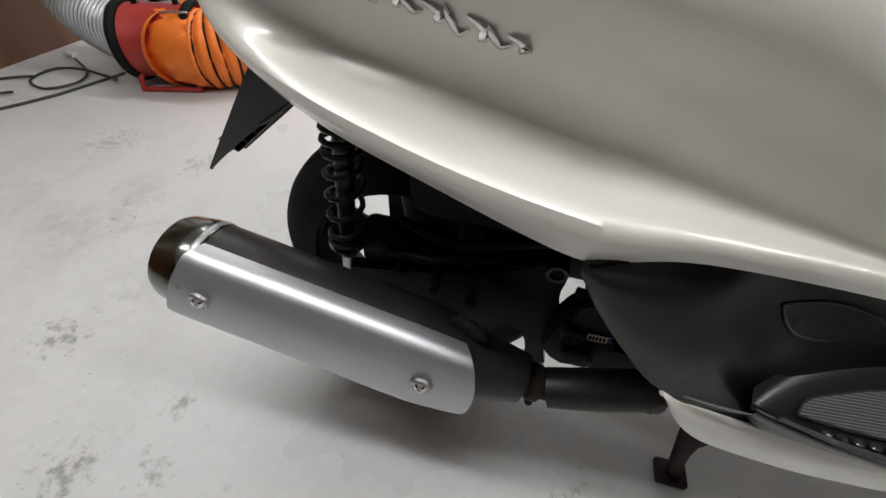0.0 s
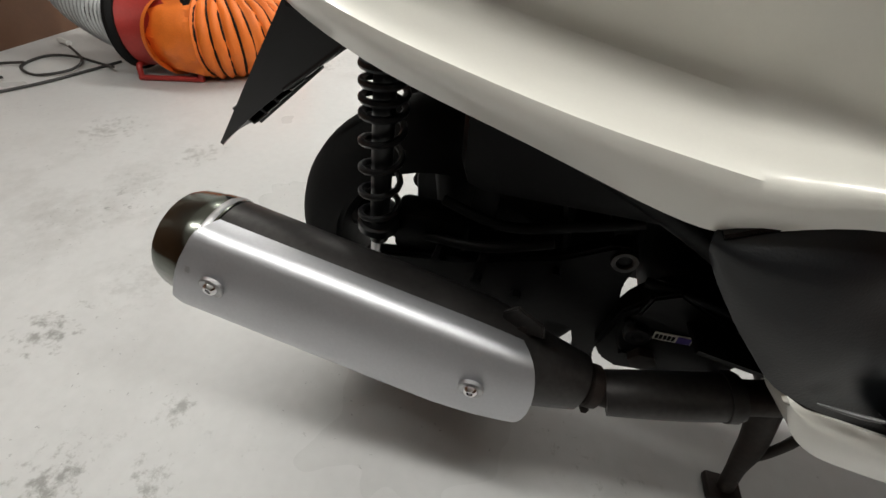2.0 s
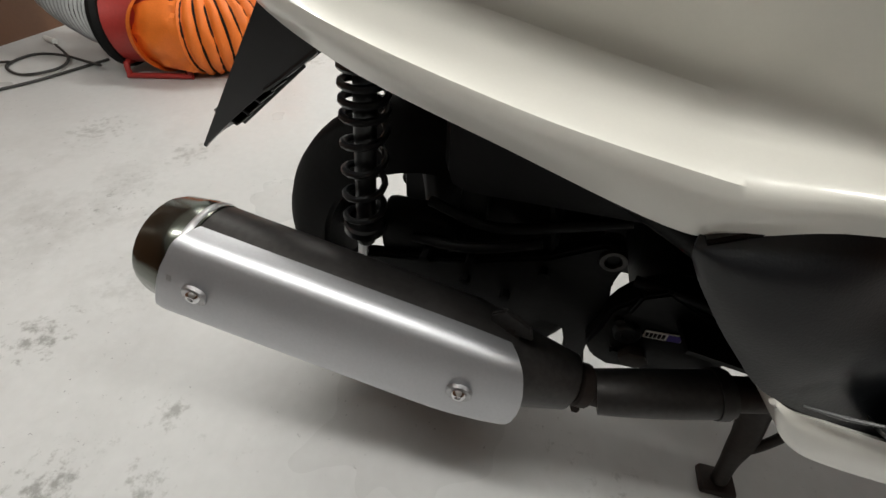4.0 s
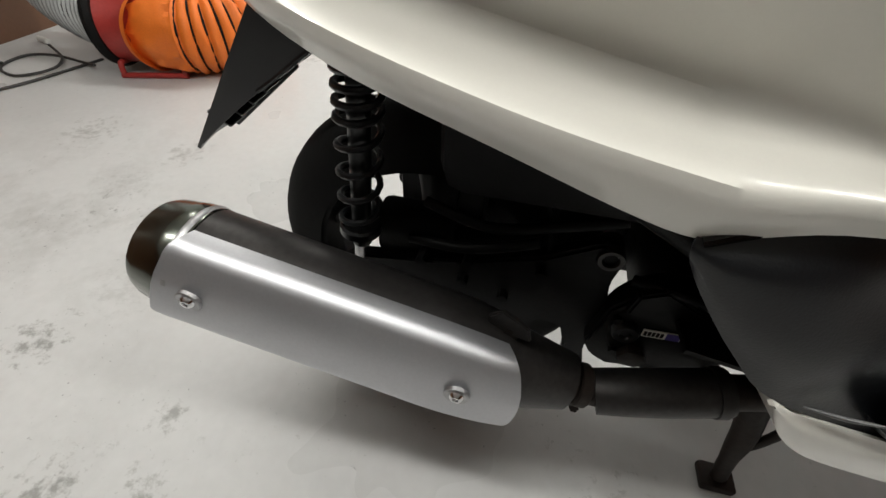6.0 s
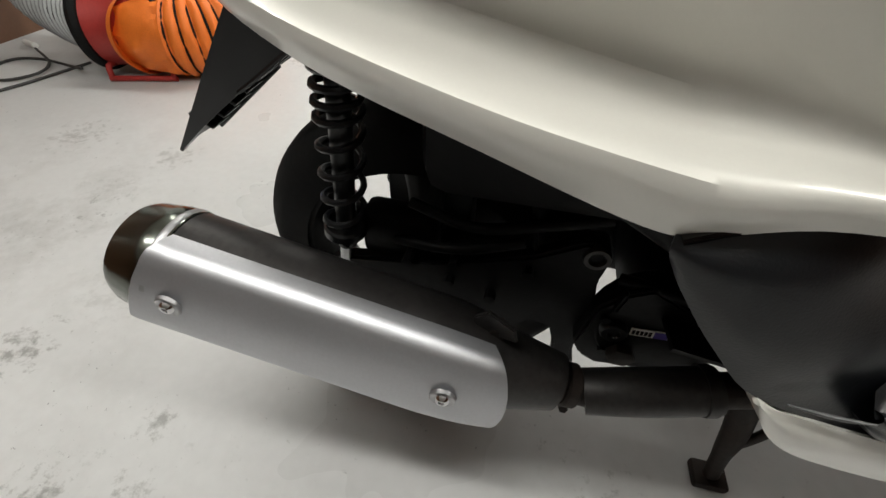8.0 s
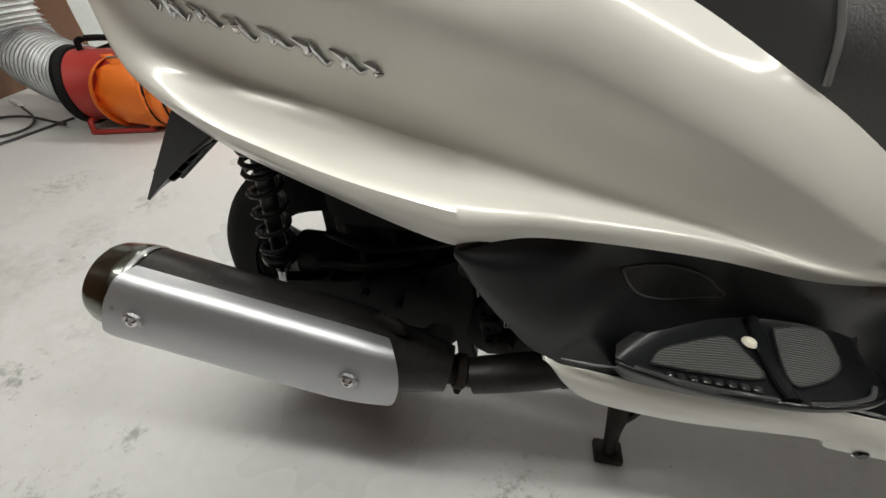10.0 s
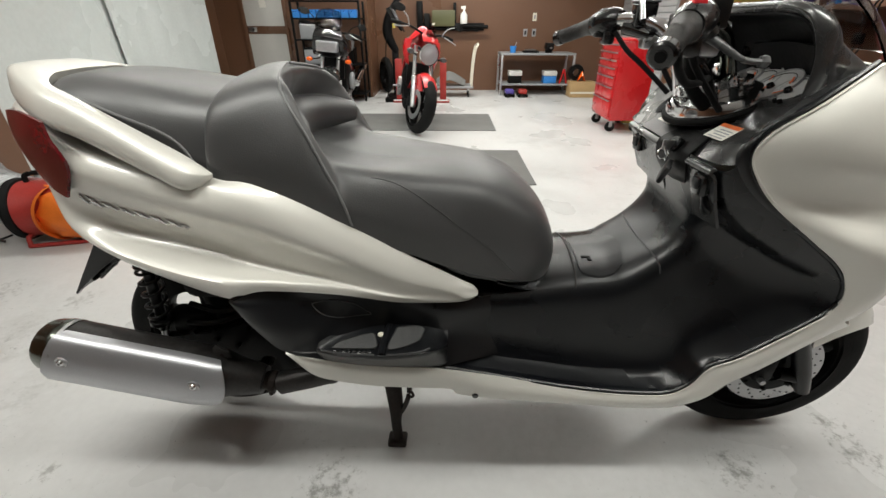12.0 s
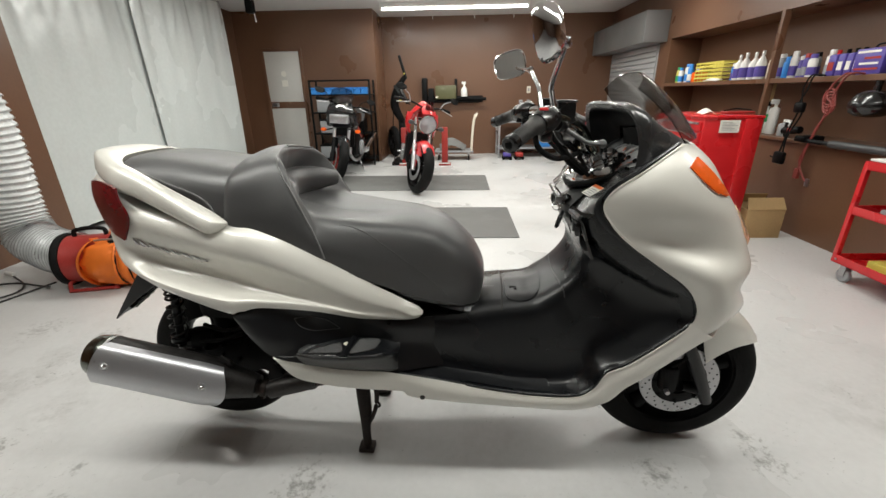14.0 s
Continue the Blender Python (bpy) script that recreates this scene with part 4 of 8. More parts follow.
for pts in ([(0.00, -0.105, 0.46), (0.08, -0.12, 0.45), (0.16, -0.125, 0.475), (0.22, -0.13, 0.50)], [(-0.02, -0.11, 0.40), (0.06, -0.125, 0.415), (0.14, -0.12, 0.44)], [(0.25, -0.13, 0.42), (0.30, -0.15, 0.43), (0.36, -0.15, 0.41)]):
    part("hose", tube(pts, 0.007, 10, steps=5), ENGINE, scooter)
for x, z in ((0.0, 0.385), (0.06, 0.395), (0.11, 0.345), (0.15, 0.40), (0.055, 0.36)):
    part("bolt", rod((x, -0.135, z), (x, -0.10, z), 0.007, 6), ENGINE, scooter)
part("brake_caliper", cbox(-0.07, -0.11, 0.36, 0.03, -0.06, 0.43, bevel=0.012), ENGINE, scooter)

# mudflap
FLAP = [
    [(-0.197, -0.050, 0.660), (-0.253, -0.050, 0.587), (-0.309, -0.050, 0.513), (-0.364, -0.050, 0.440)],
    [(-0.204, 0.0, 0.665), (-0.260, 0.0, 0.592), (-0.316, 0.0, 0.517), (-0.371, 0.0, 0.441)],
    [(-0.197, 0.050, 0.660), (-0.253, 0.050, 0.587), (-0.309, 0.050, 0.513), (-0.364, 0.050, 0.440)],
]
flap = part("mudflap", loft(FLAP, 4, 5, 0.005), BLACK_PLASTIC, scooter, "pointed matt black rear mudguard")
for side in (-1, 1):
    part("flange", loft([[(-0.197, 0.050 * side, 0.660), (-0.253, 0.050 * side, 0.587), (-0.309, 0.050 * side, 0.513), (-0.364, 0.050 * side, 0.440)],
                         [(-0.112, 0.049 * side, 0.625), (-0.203, 0.049 * side, 0.560), (-0.285, 0.049 * side, 0.500), (-0.358, 0.050 * side, 0.441)]], 3, 5, 0.004), BLACK_PLASTIC, flap)
    part("hem", tube([(-0.112, 0.050 * side, 0.625), (-0.203, 0.050 * side, 0.560), (-0.232, 0.051 * side, 0.541)], 0.003, 6, steps=3), BLACK_PLASTIC, flap)
for k in range(5):
    f = k / 4
    x, z = -0.212 - 0.095 * f, 0.560 - 0.078 * f
    part("rib", plate([(-0.026, -0.044), (0.010, -0.044), (0.008, 0.044), (-0.028, 0.044)], 0.005, None, pose(x, 0, z, 0, 30, 0), 0.0015), BLACK_PLASTIC, flap)
part("cross_rib", plate([(-0.155, -0.004), (0.0, -0.004), (0.0, 0.004), (-0.155, 0.004)], 0.020, None, pose(-0.200, 0, 0.555, 0, -39, 0), 0.001), BLACK_PLASTIC, flap)

# centre stand
stand = part("centre_stand", tube([(0.500, -0.070, 0.28), (0.507, -0.092, 0.20), (0.517, -0.118, 0.125), (0.518, -0.134, 0.07), (0.523, -0.146, 0.018)], [0.020, 0.024, 0.021, 0.015, 0.015], 14, steps=4, flat=0.8), RUST, scooter, "black rusty centre stand")
part("stand_leg", tube([(0.500, 0.070, 0.28), (0.507, 0.092, 0.20), (0.517, 0.118, 0.125), (0.518, 0.134, 0.07), (0.523, 0.146, 0.018)], [0.020, 0.024, 0.021, 0.015, 0.015], 14, steps=4, flat=0.8), RUST, stand)
part("brace", tube([(0.520, -0.128, 0.088), (0.540, -0.124, 0.118), (0.556, -0.118, 0.165), (0.558, -0.110, 0.215), (0.548, -0.10, 0.28)], 0.0075, 10, steps=4), RUST, stand)
part("spring_hook", tube([(0.556, -0.118, 0.185), (0.566, -0.121, 0.180), (0.570, -0.121, 0.168), (0.564, -0.119, 0.160)], 0.004, 8, steps=3), RUST, stand)
part("cross_bar", rod((0.506, -0.09, 0.21), (0.506, 0.09, 0.21), 0.013, 12), RUST, stand)
for side in (-1, 1):
    part("foot", cbox(0.494, 0.147 * side - 0.022, 0.0, 0.548, 0.147 * side + 0.022, 0.02, bevel=0.005), RUST, stand)


# footrest pocket and hatch on the side covers
def outline_tube(pts, y, r, closed=True):
    P = [(x, y, z) for x, z in pts]
    return tube(spline(P + P[:1], 6) if closed else spline(P, 6), r, 6, cap=not closed)


def panel(pts, y0, y1, bevel=0.002):
    """A curved-corner panel in a plane of constant y, standing from y0 out to y1."""
    P = spline([(x, z, 0) for x, z in pts] + [(pts[0][0], pts[0][1], 0)], 5)[:-1]
    bm = plate([(p.x, p.y) for p in P], abs(y1 - y0), None, pose(0, y0, 0, 90, 0, 0), bevel)
    return bm


def tree_of(ob):
    return BVHTree.FromPolygons([v.co for v in ob.data.vertices], [list(p.vertices) for p in ob.data.polygons])


COVER_SKIN, TAIL_SKIN = tree_of(side_cover), tree_of(tail_panel)


def skin_y(x, z, trees):
    """How far out the bodywork lies beside (x, z)."""
    ys = [h[0].y for h in (t.ray_cast(Vector((x, -1, z)), Vector((0, 1, 0))) for t in trees) if h[0] is not None]
    return min(ys) if ys else -0.262


def wrap(bm, trees, cut=0):
    """Lay a flat piece, drawn about y = 0, on the bodywork."""
    if cut:
        bmesh.ops.triangulate(bm, faces=bm.faces[:])
        bmesh.ops.subdivide_edges(bm, edges=bm.edges[:], cuts=cut, use_grid_fill=True)
    for v in bm.verts:
        v.co.y += skin_y(v.co.x, v.co.z, trees)
    return bm


HATCH = [(0.380, 0.573), (0.404, 0.574), (0.426, 0.572), (0.455, 0.563), (0.472, 0.554), (0.486, 0.541), (0.498, 0.529), (0.474, 0.528), (0.437, 0.529), (0.410, 0.539), (0.392, 0.554)]
# the footrest is a level ledge: x, inner y, outer y, top, foot y, foot z
LEDGE = [(0.392, -0.279, -0.287, 0.487, -0.281, 0.470), (0.412, -0.262, -0.297, 0.491, -0.281, 0.452), (0.45, -0.236, -0.309, 0.497, -0.277, 0.441), (0.50, -0.216, -0.317, 0.503, -0.270, 0.430), (0.55, -0.205, -0.316, 0.503, -0.263, 0.421),
         (0.60, -0.196, -0.304, 0.499, -0.256, 0.416), (0.637, -0.195, -0.284, 0.489, -0.250, 0.413), (0.658, -0.198, -0.259, 0.478, -0.246, 0.414), (0.668, -0.205, -0.240, 0.468, -0.240, 0.418)]
MESH_A = [(0.423, -0.283), (0.434, -0.267), (0.455, -0.257), (0.503, -0.243), (0.516, -0.262), (0.520, -0.290), (0.47, -0.291)]
MESH_B = [(0.556, -0.222), (0.611, -0.209), (0.613, -0.240), (0.602, -0.262), (0.575, -0.283), (0.545, -0.289)]


def ledge_mesh():
    rows = []
    for x, yi, yo, zt, yf, zf in LEDGE:
        rows.append([(x, yi + 0.012, zt + 0.004), (x, yi, zt - 0.005), (x, (yi + yo) / 2, zt - 0.007), (x, yo + 0.010, zt - 0.004), (x, yo + 0.003, zt), (x, yo, zt - 0.004), (x, yo + 0.006, zt - 0.018), (x, yf, zf), (x, yf + 0.03, zf - 0.012)])
    return loft(rows, 4, 4, 0)


LEDGE_SKIN = BVHTree.FromBMesh(ledge_mesh())


def on_ledge(bm, cut=0):
    """Drop a piece, drawn about z = 0, on the footrest."""
    if cut:
        bmesh.ops.triangulate(bm, faces=bm.faces[:])
        bmesh.ops.subdivide_edges(bm, edges=bm.edges[:], cuts=cut, use_grid_fill=True)
    for v in bm.verts:
        h = LEDGE_SKIN.ray_cast(Vector((v.co.x, v.co.y, 0.6)), Vector((0, 0, -1)))
        v.co.z += h[0].z if h[0] is not None else 0.495
    return bm


def flat_panel(pts, z0, z1, bevel):
    P = spline([(x, y, 0) for x, y in pts] + [(pts[0][0], pts[0][1], 0)], 5)[:-1]
    return plate([(p.x, p.y) for p in P], z1 - z0, None, pose(0, 0, z0), bevel)


for side in (-1, 1):
    flip = Matrix.Diagonal((1, -side, 1, 1))

    def add(name, bm, material, parent, label=""):
        bmesh.ops.transform(bm, verts=bm.verts, matrix=flip)
        if side > 0:
            bmesh.ops.reverse_faces(bm, faces=bm.faces)
        return part(name, bm, material, parent, label)

    cover_skin = (COVER_SKIN,)
    hatch = add("hatch", wrap(panel(HATCH, 0.006, -0.0015, 0.0008), cover_skin, 2), BLACK_PLASTIC, scooter, "small black access lid")
    add("hatch_edge", wrap(outline_tube(HATCH, -0.0008, 0.0013), cover_skin), GREY_EDGE, hatch)
    peg = add("footrest", ledge_mesh(), BLACK_PLASTIC, scooter, "folding black passenger footrest ledge")
    for outline in (MESH_A, MESH_B):
        add("mesh_insert", on_ledge(flat_panel(outline, -0.003, 0.0035, 0.0008), 2), MESH_GREY, peg, "grey ribbed mesh insert")
        add("insert_edge", on_ledge(tube(spline([(x, y, 0.003) for x, y in outline + outline[:1]], 6), 0.0013, 6, cap=False)), SATIN_BLACK, peg)
    add("lip", on_ledge(tube([(0.405, -0.293, 0.002), (0.44, -0.305, 0.002), (0.48, -0.312, 0.002), (0.522, -0.314, 0.002)], 0.0024, 8, steps=4)), GREY_EDGE, peg)
    add("lip", on_ledge(tube([(0.548, -0.313, 0.002), (0.585, -0.304, 0.002), (0.615, -0.290, 0.002), (0.632, -0.272, 0.002)], 0.0024, 8, steps=4)), GREY_EDGE, peg)
    for k in range(8):
        add("tread_stud", on_ledge(rod((0.436 + k * 0.0105, -0.298 - 0.001 * k, 0.0), (0.436 + k * 0.0105, -0.298 - 0.001 * k, 0.0055), 0.0042, 10, edge=0.0015)), SATIN_BLACK, peg)
    add("rubber_stop", on_ledge(rod((0.524, -0.247, 0.0), (0.524, -0.247, 0.007), 0.0075, 18, edge=0.003)), CREAM, peg, "small pale rubber stop")
    add("hinge_bar", on_ledge(tube([(0.536, -0.312, 0.003), (0.534, -0.27, 0.003), (0.538, -0.212, 0.003)], 0.007, 10, steps=3, flat=0.6)), BLACK_PLASTIC, peg)
    # highlight along the side slot, drawn as a thin tapered grey tube
    add("slot_highlight", tube([(0.338, -0.2835, 0.476), (0.365, -0.2865, 0.477), (0.392, -0.2875, 0.480)], [0.0008, 0.002, 0.0008], 8, steps=3), GREY_EDGE, scooter)
    add("screw_hole", rod((0.736, -0.225, 0.319), (0.736, -0.2480, 0.319), 0.008, 16, edge=0.002), GLOSS_BLACK, scooter)
    add("screw", rod((0.734, -0.240, 0.311), (0.734, -0.243, 0.311), 0.004, 10), CHROME, scooter)
    # rubber floor mat and its raised edge
    add("floor_mat", loft([[(0.70, -0.205, 0.383), (0.70, -0.165, 0.384)], [(0.86, -0.205, 0.355), (0.86, -0.160, 0.358)], [(1.02, -0.205, 0.331), (1.02, -0.155, 0.334)], [(1.12, -0.203, 0.324), (1.11, -0.155, 0.333)]], 4, 3, 0.004), BLACK_PLASTIC, scooter, "ribbed black rubber floor mat")
    border = [(0.62, -0.229, 0.399), (0.79, -0.230, 0.371), (0.99, -0.229, 0.339), (1.165, -0.225, 0.329), (1.229, -0.221, 0.357), (1.262, -0.217, 0.412), (1.323, -0.212, 0.442), (1.430, -0.206, 0.530), (1.470, -0.203, 0.573), (1.471, -0.201, 0.623), (1.438, -0.199, 0.672), (1.363, -0.197, 0.728), (1.268, -0.194, 0.798), (1.218, -0.192, 0.850), (1.199, -0.190, 0.896), (1.221, -0.187, 0.934), (1.290, -0.180, 0.981), (1.376, -0.153, 1.038)]
    add("edge_trim", tube(border, 0.0050, 8, steps=4), FOOTWELL, scooter, "black seam strip")
    add("cowl_edge", tube([(x + (0.0055 if k > 13 else 0.006 * (x - 1.15) / math.hypot(x - 1.15, z - 0.62)), y - 0.0035, z + (-0.004 if k > 13 else 0.006 * (z - 0.62) / math.hypot(x - 1.15, z - 0.62))) for k, (x, y, z) in enumerate(border)], 0.0026, 8, steps=4), PEARL, scooter, "white rolled panel edge")
    band = [(1.340, -0.184, 0.735), (1.248, -0.187, 0.800), (1.199, -0.185, 0.848), (1.187, -0.180, 0.886), (1.212, -0.171, 0.913), (1.280, -0.160, 0.960), (1.385, -0.132, 1.018)]
    add("edge_band", loft([[b, Vector(a).lerp(Vector(b), 0.5) + Vector((-0.003, -0.003, 0.004)), a] for a, b in zip(border[11:], band)], 5, 4, 0.004), BLACK_PLASTIC, scooter, "black band beside the white cowl")
    add("gap_trim", tube([(0.222, -0.260, 0.592), (0.262, -0.256, 0.609), (0.32, -0.252, 0.618), (0.44, -0.233, 0.602), (0.56, -0.212, 0.571), (0.66, -0.184, 0.549), (0.735, -0.150, 0.538)], 0.004, 8, steps=5), GLOSS_BLACK, scooter)
    # amber indicator let into the cowl
    add("indicator", loft([[(1.396, -0.186, 0.986), (1.408, -0.176, 0.998), (1.420, -0.163, 1.008)], [(1.431, -0.194, 0.954), (1.445, -0.184, 0.964), (1.459, -0.170, 0.972)], [(1.474, -0.184, 0.924), (1.485, -0.175, 0.931), (1.496, -0.163, 0.937)], [(1.515, -0.156, 0.908), (1.519, -0.152, 0.909), (1.523, -0.148, 0.910)]], 5, 4, 0.008), AMBER, scooter, "orange front indicator lens")
    add("headlamp", loft([[(1.556, -0.132, 0.852), (1.575, -0.112, 0.858), (1.60, -0.06, 0.860)], [(1.580, -0.138, 0.810), (1.602, -0.113, 0.812), (1.634, -0.06, 0.812)], [(1.600, -0.140, 0.758), (1.622, -0.112, 0.760), (1.660, -0.06, 0.762)]], 4, 4, 0.006), LENS_AMBER, scooter, "clear headlamp lens with an amber edge")

# chrome badge strokes on the tail panel
for k, (f, h) in enumerate(((0.0, 0.030), (0.07, 0.034), (0.14, 0.030), (0.23, 0.018), (0.31, 0.020), (0.39, 0.016), (0.46, 0.026), (0.55, 0.018), (0.62, 0.016), (0.70, 0.018), (0.78, 0.028), (0.86, 0.022), (0.93, 0.020), (1.0, 0.014))):
    x, z = -0.080 + 0.215 * f, 0.777 - 0.043 * f
    h *= 0.85
    bend = 0.005 if k % 2 else -0.003
    stroke = tube([(x - 0.007, -0.001, z + h * 0.42), (x + bend, -0.003, z + h * 0.05), (x + 0.003, -0.002, z - h * 0.42), (x + 0.011, -0.002, z - h * 0.22)], [0.0010, 0.0032, 0.0024, 0.0008], 8, steps=4)
    part("badge_stroke", wrap(stroke, (TAIL_SKIN,)), CHROME, scooter, "chrome badge stroke")

# seat piping, pads and seams
def offset_line(pts, r, name, material, parent=scooter, label=""):
    for s in (1, -1):
        part(name, tube([(x, y * s, z) for x, y, z in pts], r, 8, steps=5), material, parent, label)


offset_line([(-0.120, -0.125, 0.985), (-0.052, -0.150, 0.976), (0.052, -0.178, 0.945), (0.130, -0.188, 0.918), (0.168, -0.193, 0.892), (0.186, -0.195, 0.860), (0.205, -0.197, 0.831)], 0.0024, "piping", PIPING, scooter)
SEAT_SKIN = tree_of(rider_seat)


def drape(name, pts, r, material, label=""):
    """A cord lying on the rider seat, on both sides."""
    for side in (1, -1):
        out = []
        for p in spline(pts, 6):
            q = Vector((p.x, p.y * side, p.z))
            loc, n, i, d = SEAT_SKIN.find_nearest(q)
            if n.dot(Vector((0.2 if q.z < 0.86 else 0.0, math.copysign(0.6, q.y), 0.6))) < 0:
                n = -n
            out.append(loc + n * r * (0.8 if material is PIPING else 0.55))
        part(name, tube(out, r, 8), material, scooter, label)


drape("seam", [(0.512, -0.163, 0.827), (0.552, -0.163, 0.819), (0.594, -0.170, 0.801), (0.631, -0.176, 0.777), (0.667, -0.178, 0.750), (0.697, -0.178, 0.724), (0.748, -0.174, 0.684), (0.796, -0.154, 0.625), (0.815, -0.143, 0.601)], 0.0010, VINYL)
drape("piping", [(0.318, -0.010, 1.018), (0.337, -0.087, 1.012), (0.352, -0.140, 1.000), (0.371, -0.166, 0.966), (0.411, -0.186, 0.904), (0.453, -0.204, 0.827), (0.478, -0.211, 0.743)], 0.0026, PIPING, "grey seat piping")
part("lumbar_pad", tube([(0.392, -0.152, 0.896), (0.352, -0.108, 0.902), (0.314, -0.055, 0.902), (0.302, 0.0, 0.902), (0.314, 0.055, 0.902), (0.352, 0.108, 0.902), (0.404, 0.162, 0.893)], [0.008, 0.034, 0.043, 0.045, 0.043, 0.036, 0.024], 20, steps=4, flat=1.1), VINYL, scooter, "padded vinyl lumbar bolster")
part("seat_base", loft([[(0.20, -0.188, 0.822), (0.20, 0, 0.82), (0.20, 0.188, 0.822)], [(0.45, -0.195, 0.735), (0.45, 0, 0.735), (0.45, 0.195, 0.735)], [(0.72, -0.16, 0.61), (0.72, 0, 0.61), (0.72, 0.16, 0.61)], [(0.90, -0.085, 0.545), (0.90, 0, 0.55), (0.90, 0.085, 0.545)]], 3, 3, 0.012), GLOSS_BLACK, scooter)
part("seat_nose_cover", loft([[(0.78, -0.142, 0.575), (0.78, -0.10, 0.585), (0.78, 0, 0.595)], [(0.86, -0.118, 0.540), (0.87, -0.08, 0.556), (0.87, 0, 0.566)], [(0.945, -0.085, 0.530), (0.95, -0.055, 0.562), (0.95, 0, 0.572)], [(0.955, -0.082, 0.510), (0.962, -0.052, 0.556), (0.962, 0, 0.566)]], 4, 4, 0.005, mirror=True), FOOTWELL, scooter, "satin black cover ahead of the seat")
INNER_SKIN = tree_of(inner_fairing)


def top_z(x, y):
    """Height of the tunnel under (x, y)."""
    h = INNER_SKIN.ray_cast(Vector((x, y, 0.80)), Vector((0, 0, -1)))
    return h[0].z if h[0] is not None else 0.55


def tunnel_cord(name, pts, r, material, label=""):
    P = [(p.x, p.y, top_z(p.x, p.y) + 0.3 * r) for p in spline([(x, y, 0) for x, y in pts], 6)]
    part(name, tube(P, r, 8), material, scooter, label)


def filler_lid():
    outline = [(0.982, -0.062), (0.982, 0.070), (0.990, 0.086), (1.030, 0.096), (1.065, 0.090), (1.085, 0.066), (1.092, 0.02), (1.090, -0.03), (1.080, -0.068), (1.058, -0.088), (1.025, -0.094), (0.990, -0.082)]
    P = spline([(x, y, 0) for x, y in outline + outline[:1]], 4)[:-1]
    bm = plate([(p.x, p.y) for p in P], 0.010, None, pose(0, 0, -0.006), 0.0015)
    bmesh.ops.triangulate(bm, faces=bm.faces[:])
    bmesh.ops.subdivide_edges(bm, edges=bm.edges[:], cuts=2, use_grid_fill=True)
    for v in bm.verts:
        v.co.z += top_z(v.co.x, v.co.y)
    lid = part("filler_lid", bm, FOOTWELL, scooter, "satin black fuel filler lid")
    x, y = 0.996, -0.030
    part("lid_lock", cbox(x, y, top_z(x, y) + 0.003, x + 0.022, y + 0.010, top_z(x, y) + 0.0065, bevel=0.001), ENGINE, lid)
    part("lid_lock", cbox(x + 0.013, y - 0.012, top_z(x, y) + 0.003, x + 0.022, y, top_z(x, y) + 0.0065, bevel=0.001), ENGINE, lid)


filler_lid()
tunnel_cord("hinge_strip", [(0.968, -0.112), (0.972, -0.06), (0.974, 0.03), (0.972, 0.11), (0.968, 0.15)], 0.0026, DARK_STEEL)
tunnel_cord("tunnel_seam", [(1.150, -0.116), (1.140, -0.09), (1.132, -0.03), (1.132, 0.06), (1.140, 0.14)], 0.0018, GREY_EDGE)

# glovebox wall: lids, key switch, latches, labels
for y0, y1, name in ((-0.182, -0.104, "glovebox_lid"), (0.036, 0.235, "glovebox_lid")):
    lid = part(name, loft([[(1.152 + 0.10 * max(0, abs(y - 0.03) - 0.14) - 0.004, y, 0.862), (1.139 + 0.10 * max(0, abs(y - 0.03) - 0.14), y, 0.858), (1.138 + 0.10 * max(0, abs(y - 0.03) - 0.14), y, 0.850), (1.150 + 0.1 * max(0, abs(y - 0.03) - 0.14), y, 0.838), (1.166 + 0.1 * max(0, abs(y - 0.03) - 0.14), y, 0.790), (1.186 + 0.1 * max(0, abs(y - 0.03) - 0.14), y, 0.740)] for y in (y0, y0 + 0.01, (y0 + y1) / 2, y1 - 0.01, y1)], 3, 4, 0.006), SATIN_BLACK, scooter, "satin black glovebox lid with a rolled top edge")
    yl = y0 + 0.032 if y0 < 0 else 0.170
    part("latch_frame", cbox(1.146, yl - 0.019, 0.800, 1.165, yl + 0.019, 0.842, bevel=0.006), GLOSS_BLACK, lid)
    part("latch", cbox(1.141, yl - 0.012, 0.812, 1.160, yl + 0.012, 0.836, bevel=0.004), BLACK_PLASTIC, lid, "square black push latch")
part("lid_tongue", tube([(1.170, -0.150, 0.800), (1.176, -0.155, 0.772), (1.190, -0.150, 0.755)], [0.010, 0.014, 0.006], 12, steps=4, flat=0.6), BLACK_PLASTIC, scooter)
recess = part("switch_recess", loft([[(1.186, -0.085, 0.8965), (1.186, -0.03, 0.894), (1.186, 0.022, 0.891)], [(1.158, -0.098, 0.874), (1.156, -0.03, 0.874), (1.155, 0.032, 0.872)], [(1.146, -0.100, 0.858), (1.142, -0.03, 0.858), (1.142, 0.034, 0.856)], [(1.152, -0.098, 0.825), (1.146, -0.03, 0.825), (1.146, 0.030, 0.825)], [(1.166, -0.080, 0.800), (1.160, -0.03, 0.796), (1.160, 0.018, 0.800)]], 4, 4, 0.004), ENGINE, scooter, "dark key switch recess")
part("key_switch", rod((1.150, -0.042, 0.866), (1.134, -0.044, 0.874), 0.017, 20, edge=0.003), GLOSS_BLACK, recess)
part("key", cbox(1.112, -0.050, 0.860, 1.136, -0.046, 0.880, bevel=0.001), STEEL, recess, "ignition key")
part("key_ring", lathe([(0.010, 0.0), (0.0115, 0.0015), (0.013, 0.0), (0.0115, -0.0015)], 20, pose(1.116, -0.052, 0.853, 70, 20, 0), closed=True), CHROME, recess)
part("key_loop", tube([(1.116, -0.050, 0.866), (1.121, -0.060, 0.850), (1.124, -0.052, 0.838)], 0.0018, 6, steps=3), CHROME, recess)
